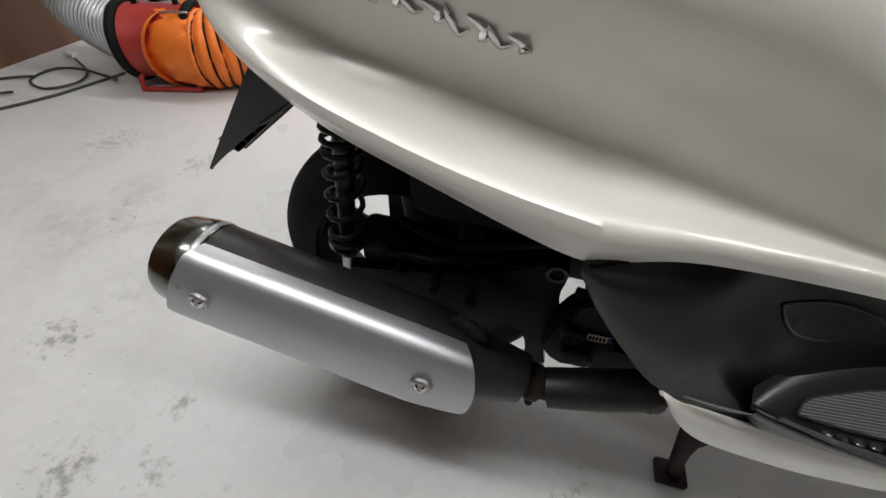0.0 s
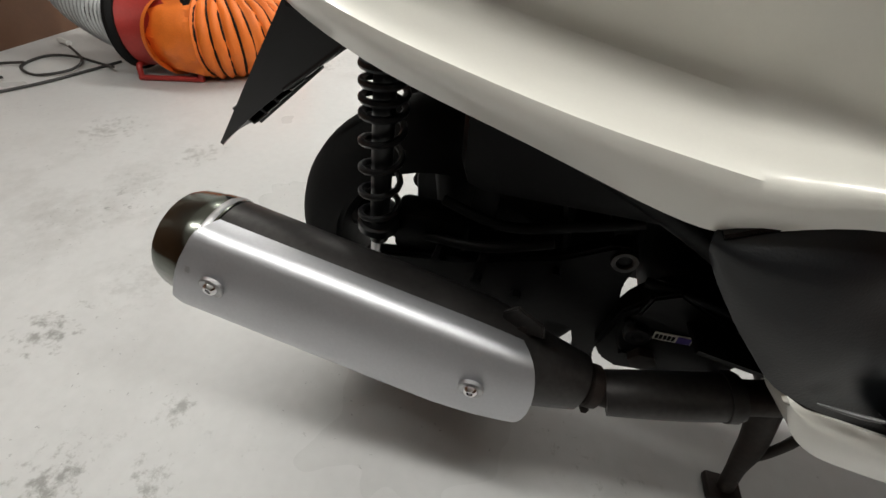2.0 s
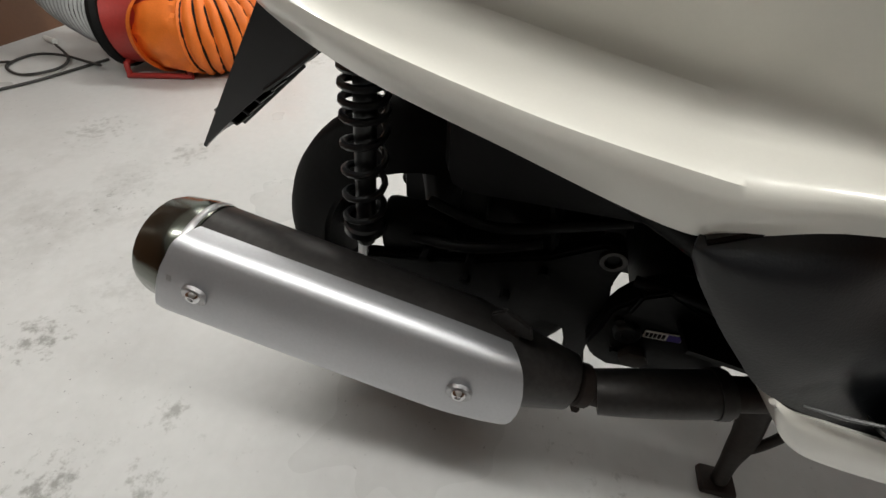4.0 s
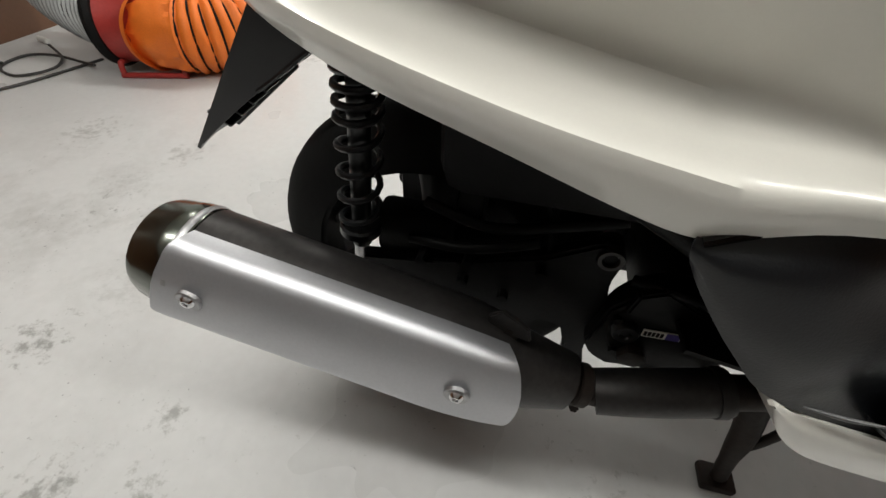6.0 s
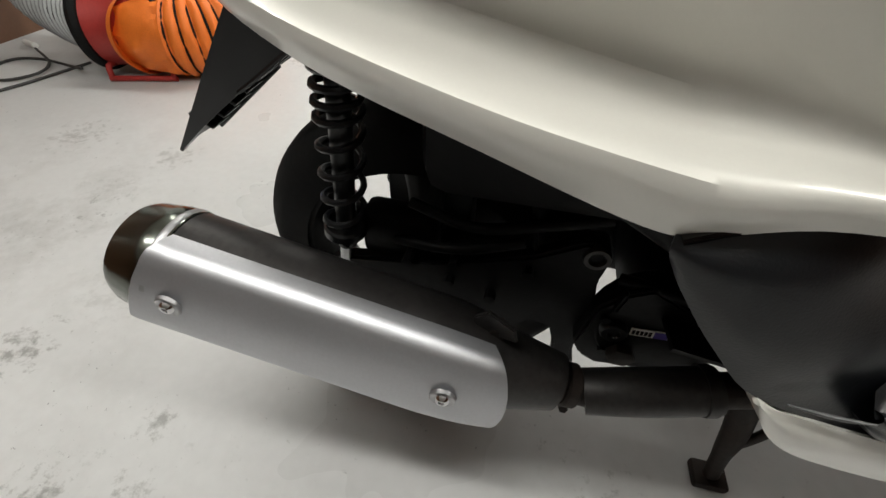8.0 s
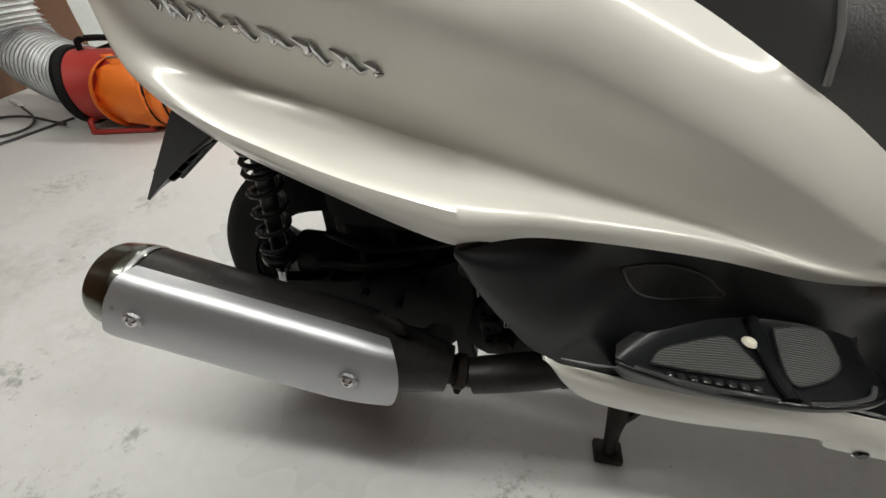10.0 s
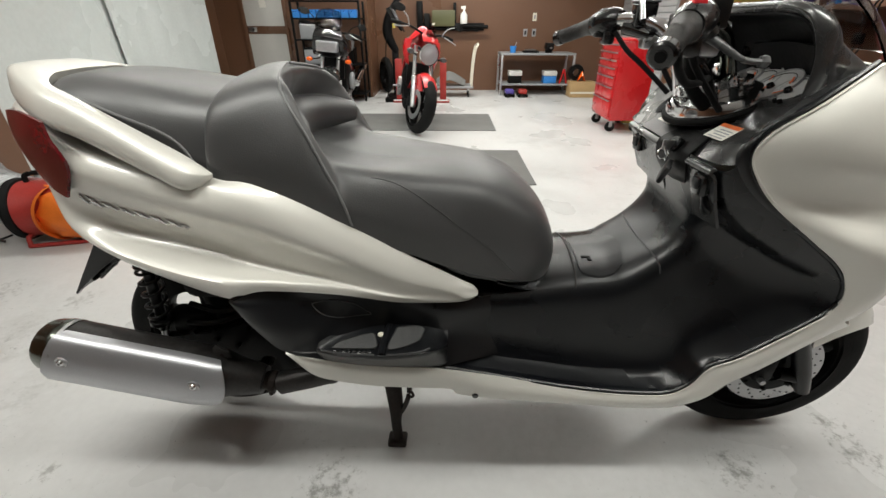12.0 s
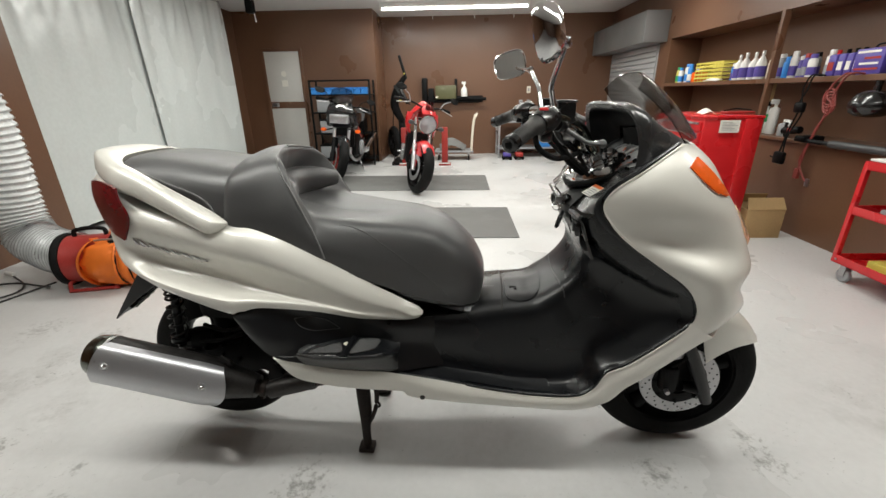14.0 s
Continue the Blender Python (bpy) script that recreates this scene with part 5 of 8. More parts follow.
fob = part("key_fob", cbox(-0.017, -0.006, -0.024, 0.017, 0.006, 0.024, bevel=0.005), BLACK_PLASTIC, recess, "black key fob")
fob.matrix_basis = pose(1.127, -0.056, 0.815, 18, -24, 62)
lab = part("warning_label", cbox(-0.022, -0.026, 0, 0.022, 0.026, 0.001), PAPER, scooter, "white warning label with an orange band")
lab.matrix_basis = pose(1.2005, -0.092, 0.9075, 0, -30, 8)
part("band", cbox(0.012, -0.0255, 0.001, 0.0215, 0.0255, 0.0016), ORANGE_INK, lab)
for k in range(4):
    part("print", cbox(-0.019 + k * 0.0072, -0.021, 0.001, -0.0165 + k * 0.0072, 0.018 - 0.006 * (k % 2), 0.0014), GREY_STEEL, lab)
lab = part("caution_label", cbox(-0.018, -0.030, 0, 0.018, 0.030, 0.001), PAPER, scooter, "white paper label")
lab.matrix_basis = pose(1.180, 0.085, 0.899, 0, -27, 0)
for k in range(3):
    part("print", cbox(-0.013 + k * 0.0085, -0.025, 0.001, -0.010 + k * 0.0085, 0.02 - 0.008 * (k % 2), 0.0014), GREY_STEEL, lab)

# instruments under the hood
panel_m = pose(1.318, 0.012, 0.978, 0, -36, 0)
meters = part("instrument_panel", lathe([(0.0, 0.0), (0.122, 0.0), (0.126, -0.012)], 40, panel_m @ Matrix.Diagonal((0.40, 1, 1, 1))), SILVER, scooter, "silver instrument cluster with overlapping dials")
for k, (y, r) in enumerate(((-0.080, 0.036), (-0.030, 0.045), (0.030, 0.045), (0.080, 0.036))):
    m = panel_m @ pose(0.004, y, 0.003 + 0.002 * (k % 2))
    dial = part("dial", lathe([(0, 0.002), (r, 0.002)], 36, m), DIAL, meters, "silver-grey dial face")
    part("dial_ring", lathe([(r, 0.0), (r, 0.0045), (r + 0.0018, 0.005), (r + 0.0025, 0.0)], 36, m), STEEL, dial)
    part("needle_hub", lathe([(0, 0.010), (0.006, 0.010), (0.0075, 0.003)], 14, m @ pose(-0.008, 0, 0)), GLOSS_BLACK, dial)
    part("needle", cbox(-0.0008, -0.002, 0.006, 0.0008, r * 0.7, 0.0075), ORANGE_INK, dial).matrix_basis = m @ pose(-0.008, 0, 0, 0, 0, 40 + 25 * k)
    part("scale_arc", tube([m @ Vector((0.78 * r * math.cos(a), 0.78 * r * math.sin(a), 0.0035)) for a in [math.pi * q / 10 for q in range(-4, 11)]], 0.0007, 5), GLOSS_BLACK, dial)
    part("warning_zone", tube([m @ Vector((0.66 * r * math.cos(a), 0.66 * r * math.sin(a), 0.0035)) for a in [math.pi * q / 10 for q in range(-4, -1)]], 0.002, 5), ORANGE_INK, dial)
for y in (-0.104, -0.09, 0.0, 0.09):
    part("reset_knob", rod(panel_m @ Vector((-0.034, y, 0.0)), panel_m @ Vector((-0.034, y, 0.012)), 0.004, 12), GLOSS_BLACK, meters)
part("hood_back", loft([[(1.365, -0.088, 0.945), (1.365, 0.02, 0.945), (1.350, 0.135, 0.945)], [(1.356, -0.082, 1.02), (1.356, 0.02, 1.02), (1.340, 0.125, 1.02)], [(1.338, -0.060, 1.058), (1.336, 0.02, 1.064), (1.324, 0.10, 1.056)]], 4, 4, 0.003), ENGINE, scooter, "dull black back of the instrument hood")
part("hood_lining", swung(loft([[(x, y * 0.995, z - 0.001) for x, y, z in HOOD[0]], [(x + 0.05, y * 0.90, z - 0.008) for x, y, z in HOOD[0]], [(x + 0.085, y * 0.64, z - 0.050) for x, y, z in HOOD[0]]], 3, 5, 0.003, mirror=True, middle=0.04)), ENGINE, scooter, "dull black hood lining")

# handlebar on a polished clamp over the dashboard
plate_m = pose(1.240, 0.050, 0.954, 0, -20, 0)
# one chrome bar: the near half's dark reflection is put into a darker colour
bars = part("handlebar", tube([(1.215, 0.0, 1.000), (1.200, -0.045, 1.010), (1.150, -0.090, 1.075), (1.090, -0.135, 1.098), (1.050, -0.175, 1.097), (1.02, -0.215, 1.086)], 0.0125, 14, steps=5), SMOKE_SHADE_CHROME, scooter, "chrome handlebar on a polished clamp")
part("bar_half", tube([(1.195, 0.105, 0.950), (1.178, 0.115, 1.010), (1.155, 0.140, 1.070), (1.110, 0.180, 1.100), (1.060, 0.235, 1.100), (1.02, 0.295, 1.086)], 0.0145, 14, steps=5), CHROME, bars)
part("clamp_plate", lathe([(0, 0.010), (0.060, 0.010), (0.068, 0.006), (0.072, -0.004), (0.073, -0.012), (0.070, -0.016), (0.0, -0.016)], 40, plate_m @ Matrix.Diagonal((1.25, 1.45, 1, 1))), CHROME, bars, "polished oval clamp plate")
part("plate_gasket", lathe([(0, 0.0), (0.078, 0.0), (0.080, -0.004), (0.079, -0.012), (0.0, -0.012)], 40, plate_m @ pose(0, 0, -0.014) @ Matrix.Diagonal((1.25, 1.45, 1, 1))), RUBBER, bars)
for y in (-0.045, 0.045):
    part("riser", cbox(-0.020, -0.016, 0.0, 0.020, 0.016, 0.070, bevel=0.006), CHROME, bars, "polished bar riser").matrix_basis = plate_m @ pose(0.0, y, 0.008)
    for q in (-0.042, 0.040):
        part("clamp_block", cbox(-0.015, -0.014, 0.0, 0.015, 0.014, 0.026, bevel=0.005), CHROME, bars).matrix_basis = plate_m @ pose(q, y * 0.9, 0.009)
        part("clamp_bolt", rod((0, 0, 0.024), (0, 0, 0.033), 0.007, 6), STEEL, bars).matrix_basis = plate_m @ pose(q, y * 0.9, 0.009)
part("dome_nut", lathe([(0.0, 0.020), (0.010, 0.016), (0.016, 0.0)], 18, plate_m @ pose(0.01, 0, 0.009)), CHROME, bars)
part("steering_cable", tube([(1.085, -0.115, 1.075), (1.099, -0.10, 1.049), (1.129, -0.08, 1.027), (1.168, -0.05, 1.003), (1.210, -0.01, 0.993), (1.240, 0.03, 0.999), (1.257, 0.05, 1.018)], [0.008, 0.009, 0.009, 0.008, 0.008, 0.008, 0.009], 10, steps=5), GLOSS_BLACK, bars, "bent black cable guide")
part("steering_cable", tube([(1.020, -0.205, 1.075), (1.028, -0.20, 1.041), (1.054, -0.17, 1.016), (1.090, -0.13, 0.999), (1.134, -0.09, 0.999), (1.175, -0.04, 1.005), (1.2, 0.0, 0.985)], 0.007, 10, steps=5), RUBBER, bars)
part("steering_cable", tube([(1.105, -0.075, 1.045), (1.120, -0.06, 1.009), (1.148, -0.04, 0.975), (1.189, -0.02, 0.946)], [0.010, 0.012, 0.012, 0.014], 12, steps=5), RUBBER, bars)
part("cable_post", rod((1.151, -0.06, 1.085), (1.153, -0.06, 1.020), 0.010, 14), GLOSS_BLACK, bars)
part("cable_nut", rod((1.136, -0.06, 1.094), (1.166, -0.06, 1.081), 0.015, 16, edge=0.003), GLOSS_BLACK, bars)
part("cable_post", tube([(1.258, 0.05, 1.015), (1.262, 0.05, 0.990), (1.265, 0.05, 0.965)], 0.009, 12, steps=2), GLOSS_BLACK, bars)
part("cable_nut", rod((1.272, 0.045, 0.970), (1.294, 0.047, 0.966), 0.014, 14, edge=0.003), GLOSS_BLACK, bars)
for s in (-1, 1):
    def hb(name, bm, material, parent=bars, label=""):
        if s > 0:
            bmesh.ops.transform(bm, verts=bm.verts, matrix=Matrix.Translation((0, 0.08, 0)) @ Matrix.Diagonal((1, -1, 1, 1)))
            bmesh.ops.reverse_faces(bm, faces=bm.faces)
        return part(name, bm, material, parent, label)
    grip = hb("grip", tube([(1.024, -0.208, 1.088), (1.010, -0.228, 1.083), (0.985, -0.265, 1.070), (0.966, -0.292, 1.061)], [0.024, 0.019, 0.0175, 0.0175], 20, steps=4), GRIP, bars, "worn black rubber grip")
    for k in range(14):
        a = Vector((1.006, -0.233, 1.081)).lerp(Vector((0.970, -0.286, 1.063)), k / 13)
        b = a + Vector((-0.06, -0.09, -0.031)).normalized() * 0.0022
        hb("grip_ring", rod(a, b, 0.0184, 20), GRIP, grip)
    hb("bar_end", rod((0.966, -0.292, 1.061), (0.952, -0.313, 1.054), 0.0195, 20, edge=0.004), GLOSS_BLACK, bars, "black bar end")
    hb("bar_end_hole", rod((0.9525, -0.3125, 1.0545), (0.951, -0.3145, 1.0535), 0.008, 14), ENGINE, bars)
    sw = hb("switch_housing", tube([(1.070, -0.150, 1.100), (1.058, -0.166, 1.100), (1.038, -0.192, 1.094), (1.024, -0.210, 1.088)], [0.022, 0.030, 0.030, 0.025], 18, steps=4), GLOSS_BLACK, bars, "black switch housing")
    hb("switch", cbox(1.028, -0.206, 1.112, 1.050, -0.180, 1.126, bevel=0.005), RED if s < 0 else GLOSS_BLACK, sw, "red stop switch" if s < 0 else "")
    hb("rocker", cbox(1.008, -0.20, 1.085, 1.026, -0.176, 1.108, bevel=0.004), BLACK_PLASTIC, sw)
    hb("starter_button", cbox(1.02, -0.195, 1.062, 1.042, -0.17, 1.075, bevel=0.004), BLACK_PLASTIC, sw)
    hb("housing_foot", cbox(1.035, -0.195, 1.045, 1.065, -0.150, 1.080, bevel=0.009), GLOSS_BLACK, sw)
    res = hb("brake_reservoir", cbox(1.082, -0.130, 1.085, 1.128, -0.085, 1.134, bevel=0.004), GLOSS_BLACK, bars, "black brake fluid reservoir")
    hb("reservoir_cap", cbox(1.080, -0.132, 1.134, 1.130, -0.083, 1.140, bevel=0.002), SATIN_BLACK, res)
    hb("master_cylinder", tube([(1.120, -0.075, 1.070), (1.100, -0.105, 1.078), (1.080, -0.135, 1.085)], [0.013, 0.016, 0.018], 12, steps=3), GLOSS_BLACK, bars)
    lever = hb("lever", tube([(1.098, -0.118, 1.078), (1.128, -0.138, 1.058), (1.160, -0.148, 1.040), (1.193, -0.147, 1.037)], [0.012, 0.010, 0.0075, 0.007], 12, steps=5, flat=0.7), GREY_EDGE, bars, "dark grey brake lever with a ball end")
    hb("ball_end", lathe([(0.0, -0.011), (0.007, -0.0085), (0.011, 0.0), (0.007, 0.0085), (0.0, 0.011)], 16, pose(1.195, -0.147, 1.037)), GREY_EDGE, lever)
    hb("lever_bracket", rod((1.085, -0.125, 1.098), (1.105, -0.125, 1.072), 0.017, 14, edge=0.003), GLOSS_BLACK, bars)
    hb("bracket_clip", cbox(1.105, -0.110, 1.040, 1.140, -0.070, 1.068, bevel=0.008), STEEL, bars)
    hb("brake_hose", tube([(1.12, -0.09, 1.085), (1.155, -0.09, 1.060), (1.15, -0.07, 1.02), (1.19, -0.05, 0.955)], 0.006, 8, steps=5), RUBBER, bars)
    hb("cable", tube([(1.06, -0.15, 1.075), (1.09, -0.125, 1.035), (1.13, -0.10, 1.00), (1.19, -0.075, 0.945)], 0.006, 8, steps=5), RUBBER, bars)
for s, stem, c, face, name in (
        (-1, [(1.082, -0.125, 1.10), (1.066, -0.135, 1.150), (1.060, -0.155, 1.178), (1.068, -0.215, 1.235), (1.070, -0.240, 1.255)], (1.028, -0.268, 1.272), (-0.52, 0.85, -0.04), "wing_mirror"),
        (1, [(1.085, 0.130, 1.10), (1.078, 0.16, 1.16), (1.070, 0.20, 1.19), (1.062, 0.27, 1.225)], (0.998, 0.335, 1.245), (-0.26, -0.93, 0.16), "wing_mirror")):
    mir = part(name, tube(stem, 0.0065, 12, steps=5), CHROME, scooter, "chrome oval mirror on a bent stem")
    part("joint", lathe([(0, -0.012), (0.008, -0.010), (0.0115, 0), (0.008, 0.010), (0, 0.012)], 16, Matrix.Translation(stem[-1])), CHROME, mir)
    part("arm", rod(stem[-1], Vector(c) - Vector(face) * 0.02, 0.006, 10), CHROME, mir)
    m = toward(c, Vector(c) + Vector(face)) @ Matrix.Rotation(0.25 * s, 4, "Z") @ Matrix.Diagonal((0.80, 1.22, 1.25, 1) if s < 0 else (1.2, 0.98, 1, 1))
    def squared(profile):
        bm = lathe(profile, 40)
        for v in bm.verts:
            a = math.atan2(v.co.y, v.co.x)
            k = (abs(math.cos(a)) ** 3.2 + abs(math.sin(a)) ** 3.2) ** (-1 / 3.2)
            v.co.x, v.co.y = v.co.x * k * 0.94, v.co.y * k * 0.94 * (1 + 0.8 * v.co.x)
        bmesh.ops.transform(bm, verts=bm.verts, matrix=m)
        return bm

    part("shell", squared([(0.0, -0.026), (0.022, -0.022), (0.040, -0.010), (0.0475, 0.0), (0.049, 0.004), (0.047, 0.0065), (0.0445, 0.004)]), CHROME, mir)
    part("glass", squared([(0.0, 0.003), (0.045, 0.003)]), MIRROR, mir, "mirror glass")

# front end
FENDER = [
    [(1.620, -0.076, 0.350), (1.596, -0.082, 0.420), (1.586, -0.080, 0.500), (1.592, -0.055, 0.548), (1.592, 0, 0.560)],
    [(1.655, -0.080, 0.388), (1.640, -0.084, 0.450), (1.638, -0.076, 0.508), (1.648, -0.042, 0.540), (1.650, 0, 0.550)],
    [(1.697, -0.076, 0.411), (1.690, -0.076, 0.452), (1.694, -0.064, 0.490), (1.704, -0.034, 0.508), (1.706, 0, 0.514)],
    [(1.748, -0.054, 0.410), (1.745, -0.052, 0.432), (1.747, -0.044, 0.455), (1.755, -0.020, 0.464), (1.757, 0, 0.467)],
    [(1.792, -0.024, 0.400), (1.792, -0.021, 0.406), (1.793, -0.016, 0.412), (1.795, -0.008, 0.415), (1.796, 0, 0.416)],
]
part("front_fender", loft(FENDER, 5, 5, 0.004, mirror=True), PEARL, scooter, "pearl white front mudguard")
for s in (-1, 1):
    fork = part("fork_leg", tube([(1.52, 0.092 * s, 0.47), (1.575, 0.092 * s, 0.36), (1.612, 0.092 * s, 0.275), (1.636, 0.092 * s, 0.215)], [0.019, 0.021, 0.021, 0.017], 16, steps=4), BLACK_PLASTIC, scooter, "black front fork leg")
    part("axle_lug", rod((1.636, 0.10 * s, 0.222), (1.636, 0.05 * s, 0.222), 0.018, 16, edge=0.003), ENGINE, fork)
    part("axle_arm", tube([(1.62, 0.085 * s, 0.25), (1.58, 0.085 * s, 0.265), (1.555, 0.085 * s, 0.268)], [0.016, 0.018, 0.016], 12, steps=2), ENGINE, fork)


def rotor():
    bm = lathe([(0.086, 0.0022), (0.124, 0.0022), (0.124, -0.0022), (0.086, -0.0022)], 60, pose(1.555, -0.066, 0.272, 90, 0, 0), closed=True)
    disc = part("brake_disc", bm, STEEL, scooter, "drilled steel brake disc")
    for k in range(48):
        a = 2 * math.pi * k / 48
        r = (0.094, 0.105, 0.116)[k % 3]
        x, z = 1.555 + r * math.cos(a), 0.272 + r * math.sin(a)
        part("hole", rod((x, -0.0688, z), (x, -0.067, z), 0.0032, 8), GLOSS_BLACK, disc)
    part("carrier", lathe([(0.05, 0.004), (0.084, 0.003), (0.088, 0.0), (0.084, -0.004), (0.05, -0.004)], 40, pose(1.555, -0.066, 0.272, 90, 0, 0), closed=True), ENGINE, disc)
    for k in range(8):
        a = 2 * math.pi * k / 8
        x, z = 1.555 + 0.079 * math.cos(a), 0.272 + 0.079 * math.sin(a)
        part("carrier_bolt", rod((x, -0.074, z), (x, -0.066, z), 0.006, 6), ENGINE, disc)


rotor()
part("front_caliper", cbox(1.485, -0.105, 0.245, 1.535, -0.045, 0.345, bevel=0.015), ENGINE, scooter, "black front brake caliper")
part("caliper_bolt", rod((1.50, -0.118, 0.262), (1.50, -0.10, 0.262), 0.008, 6), STEEL, scooter)
part("caliper_hose", tube([(1.51, -0.09, 0.34), (1.545, -0.10, 0.39), (1.56, -0.09, 0.45)], 0.006, 8, steps=4), RUBBER, scooter)
part("inner_shroud", loft([[(1.30, -0.17, 0.37), (1.36, -0.17, 0.44), (1.45, -0.16, 0.52), (1.62, -0.12, 0.56)], [(1.28, 0, 0.36), (1.33, 0, 0.46), (1.43, 0, 0.54), (1.62, 0, 0.58)], [(1.30, 0.17, 0.37), (1.36, 0.17, 0.44), (1.45, 0.16, 0.52), (1.62, 0.12, 0.56)]], 4, 4, 0.005), ENGINE, scooter)
part("belly_pan", loft([[(0.30, -0.20, 0.40), (0.30, 0, 0.38), (0.30, 0.20, 0.40)], [(0.62, -0.19, 0.335), (0.62, 0, 0.325), (0.62, 0.19, 0.335)], [(0.99, -0.185, 0.285), (0.99, 0, 0.285), (0.99, 0.185, 0.285)], [(1.19, -0.185, 0.275), (1.19, 0, 0.265), (1.19, 0.185, 0.275)], [(1.34, -0.165, 0.358), (1.34, 0, 0.35), (1.34, 0.165, 0.358)]], 4, 4, 0.005), ENGINE, scooter)
part("tail_back", loft([[(-0.20, -0.125, 0.79), (-0.238, 0, 0.79), (-0.20, 0.125, 0.79)], [(-0.19, -0.12, 0.735), (-0.22, 0, 0.735), (-0.19, 0.12, 0.735)], [(-0.15, -0.15, 0.68), (-0.16, 0, 0.68), (-0.15, 0.15, 0.68)], [(0.0, -0.19, 0.64), (0.0, 0, 0.65), (0.0, 0.19, 0.64)]], 4, 5, 0.004), PEARL, scooter)


# ---- things on the left: vinyl sheet, blower, duct, cord ----
def vinyl_sheet():
    sheet = thing("vinyl_curtain", room(-3.47, 3.32), "translucent white vinyl curtain hanging in soft folds", "curtain")
    rng = random.Random(4)
    for v0, v1, off in ((0.0, 1.62, 0.0), (1.56, 3.32, 0.035)):
        n, rows = 110, []
        waves = [(rng.uniform(9, 22), rng.uniform(0, 6), rng.uniform(0.005, 0.012)) for _ in range(4)]
        for k in range(27):
            z = 0.05 + (2.40 - 0.05) * k / 26
            f = k / 26
            row = []
            for i in range(n + 1):
                v = v0 + (v1 - v0) * i / n
                w = sum(a * math.sin(s * v + p + 0.5 * f) for s, p, a in waves) * (0.15 + 0.9 * f ** 4)
                w += 0.03 * math.sin(2.1 * v + 1.5 * f) + 0.022 * math.sin(5.3 * v + 2.2 * f + 0.6) * (0.3 + 0.7 * f) + 0.010 * f ** 6 * math.sin(24 * v) + 0.014 * f ** 4 * math.sin(13 * v + 2.5 * math.sin(3 * v) + 0.8 * f) + 0.005 * f ** 5 * math.sin(41 * v + 1.2)
                w += 0.02 * math.exp(-((v - v0 - 0.55 - 0.5 * (f - 0.75)) / 0.05) ** 2) * math.exp(-((f - 0.86) / 0.10) ** 2)
                row.append((w + off, v, z))
            rows.append(row)
        bm = bmesh.new()
        grid(bm, rows)
        bmesh.ops.recalc_face_normals(bm, faces=bm.faces)
        bmesh.ops.solidify(bm, geom=bm.faces[:], thickness=0.0015)
        part("sheet", bm, CURTAIN, sheet)
    part("rail", rod((0.02, -0.05, 2.425), (0.02, 3.35, 2.425), 0.012, 10), GREY_STEEL, sheet)
    for k in range(16):
        part("hook", rod((0.02, 0.08 + k * 0.21, 2.41), (0.02, 0.08 + k * 0.21, 2.38), 0.004, 6), STEEL, sheet)


def blower():
    b = thing("blower", room(-2.36, 2.435, 0, 14), "red portable ventilation blower on a low tubular stand", "blower")
    part("drum", lathe([(0.150, -0.16), (0.158, -0.15), (0.152, -0.14), (0.152, 0.14), (0.158, 0.15), (0.150, 0.16), (0.135, 0.15), (0.135, -0.15)], 36, pose(0, 0, 0.185, 0, 90, 0), closed=True), RED_DULL, b)
    for s in (-1, 1):
        part("rim", lathe([(0.165, -0.02), (0.172, 0), (0.165, 0.02), (0.150, 0.02), (0.150, -0.02)], 36, pose(0.155 * s, 0, 0.185, 0, 90, 0), closed=True), RUBBER, b, "black rubber rim")
        part("foot", tube([(0.13 * s, -0.13, 0.012), (0.13 * s, -0.12, 0.06), (0.13 * s, -0.06, 0.055), (0.13 * s, 0.06, 0.055), (0.13 * s, 0.12, 0.06), (0.13 * s, 0.13, 0.012)], 0.012, 10, steps=3), RED_DULL, b)
    for y in (-0.13, 0.13):
        part("runner", rod((-0.14, y, 0.012), (0.14, y, 0.012), 0.012, 10), RED_DULL, b)
    part("handle", tube([(-0.09, 0.0, 0.335), (-0.08, 0, 0.375), (0.0, 0, 0.385), (0.08, 0, 0.375), (0.09, 0, 0.335)], 0.013, 10, steps=4), RUBBER, b, "black carry handle")
    part("motor", rod((-0.10, 0, 0.185), (0.08, 0, 0.185), 0.06, 20, edge=0.01), ENGINE, b)
    for k in range(4):
        a = math.pi * k / 4
        part("guard_bar", rod((-0.15, 0.145 * math.cos(a), 0.185 + 0.145 * math.sin(a)), (-0.15, -0.145 * math.cos(a), 0.185 - 0.145 * math.sin(a)), 0.004, 6), ENGINE, b)


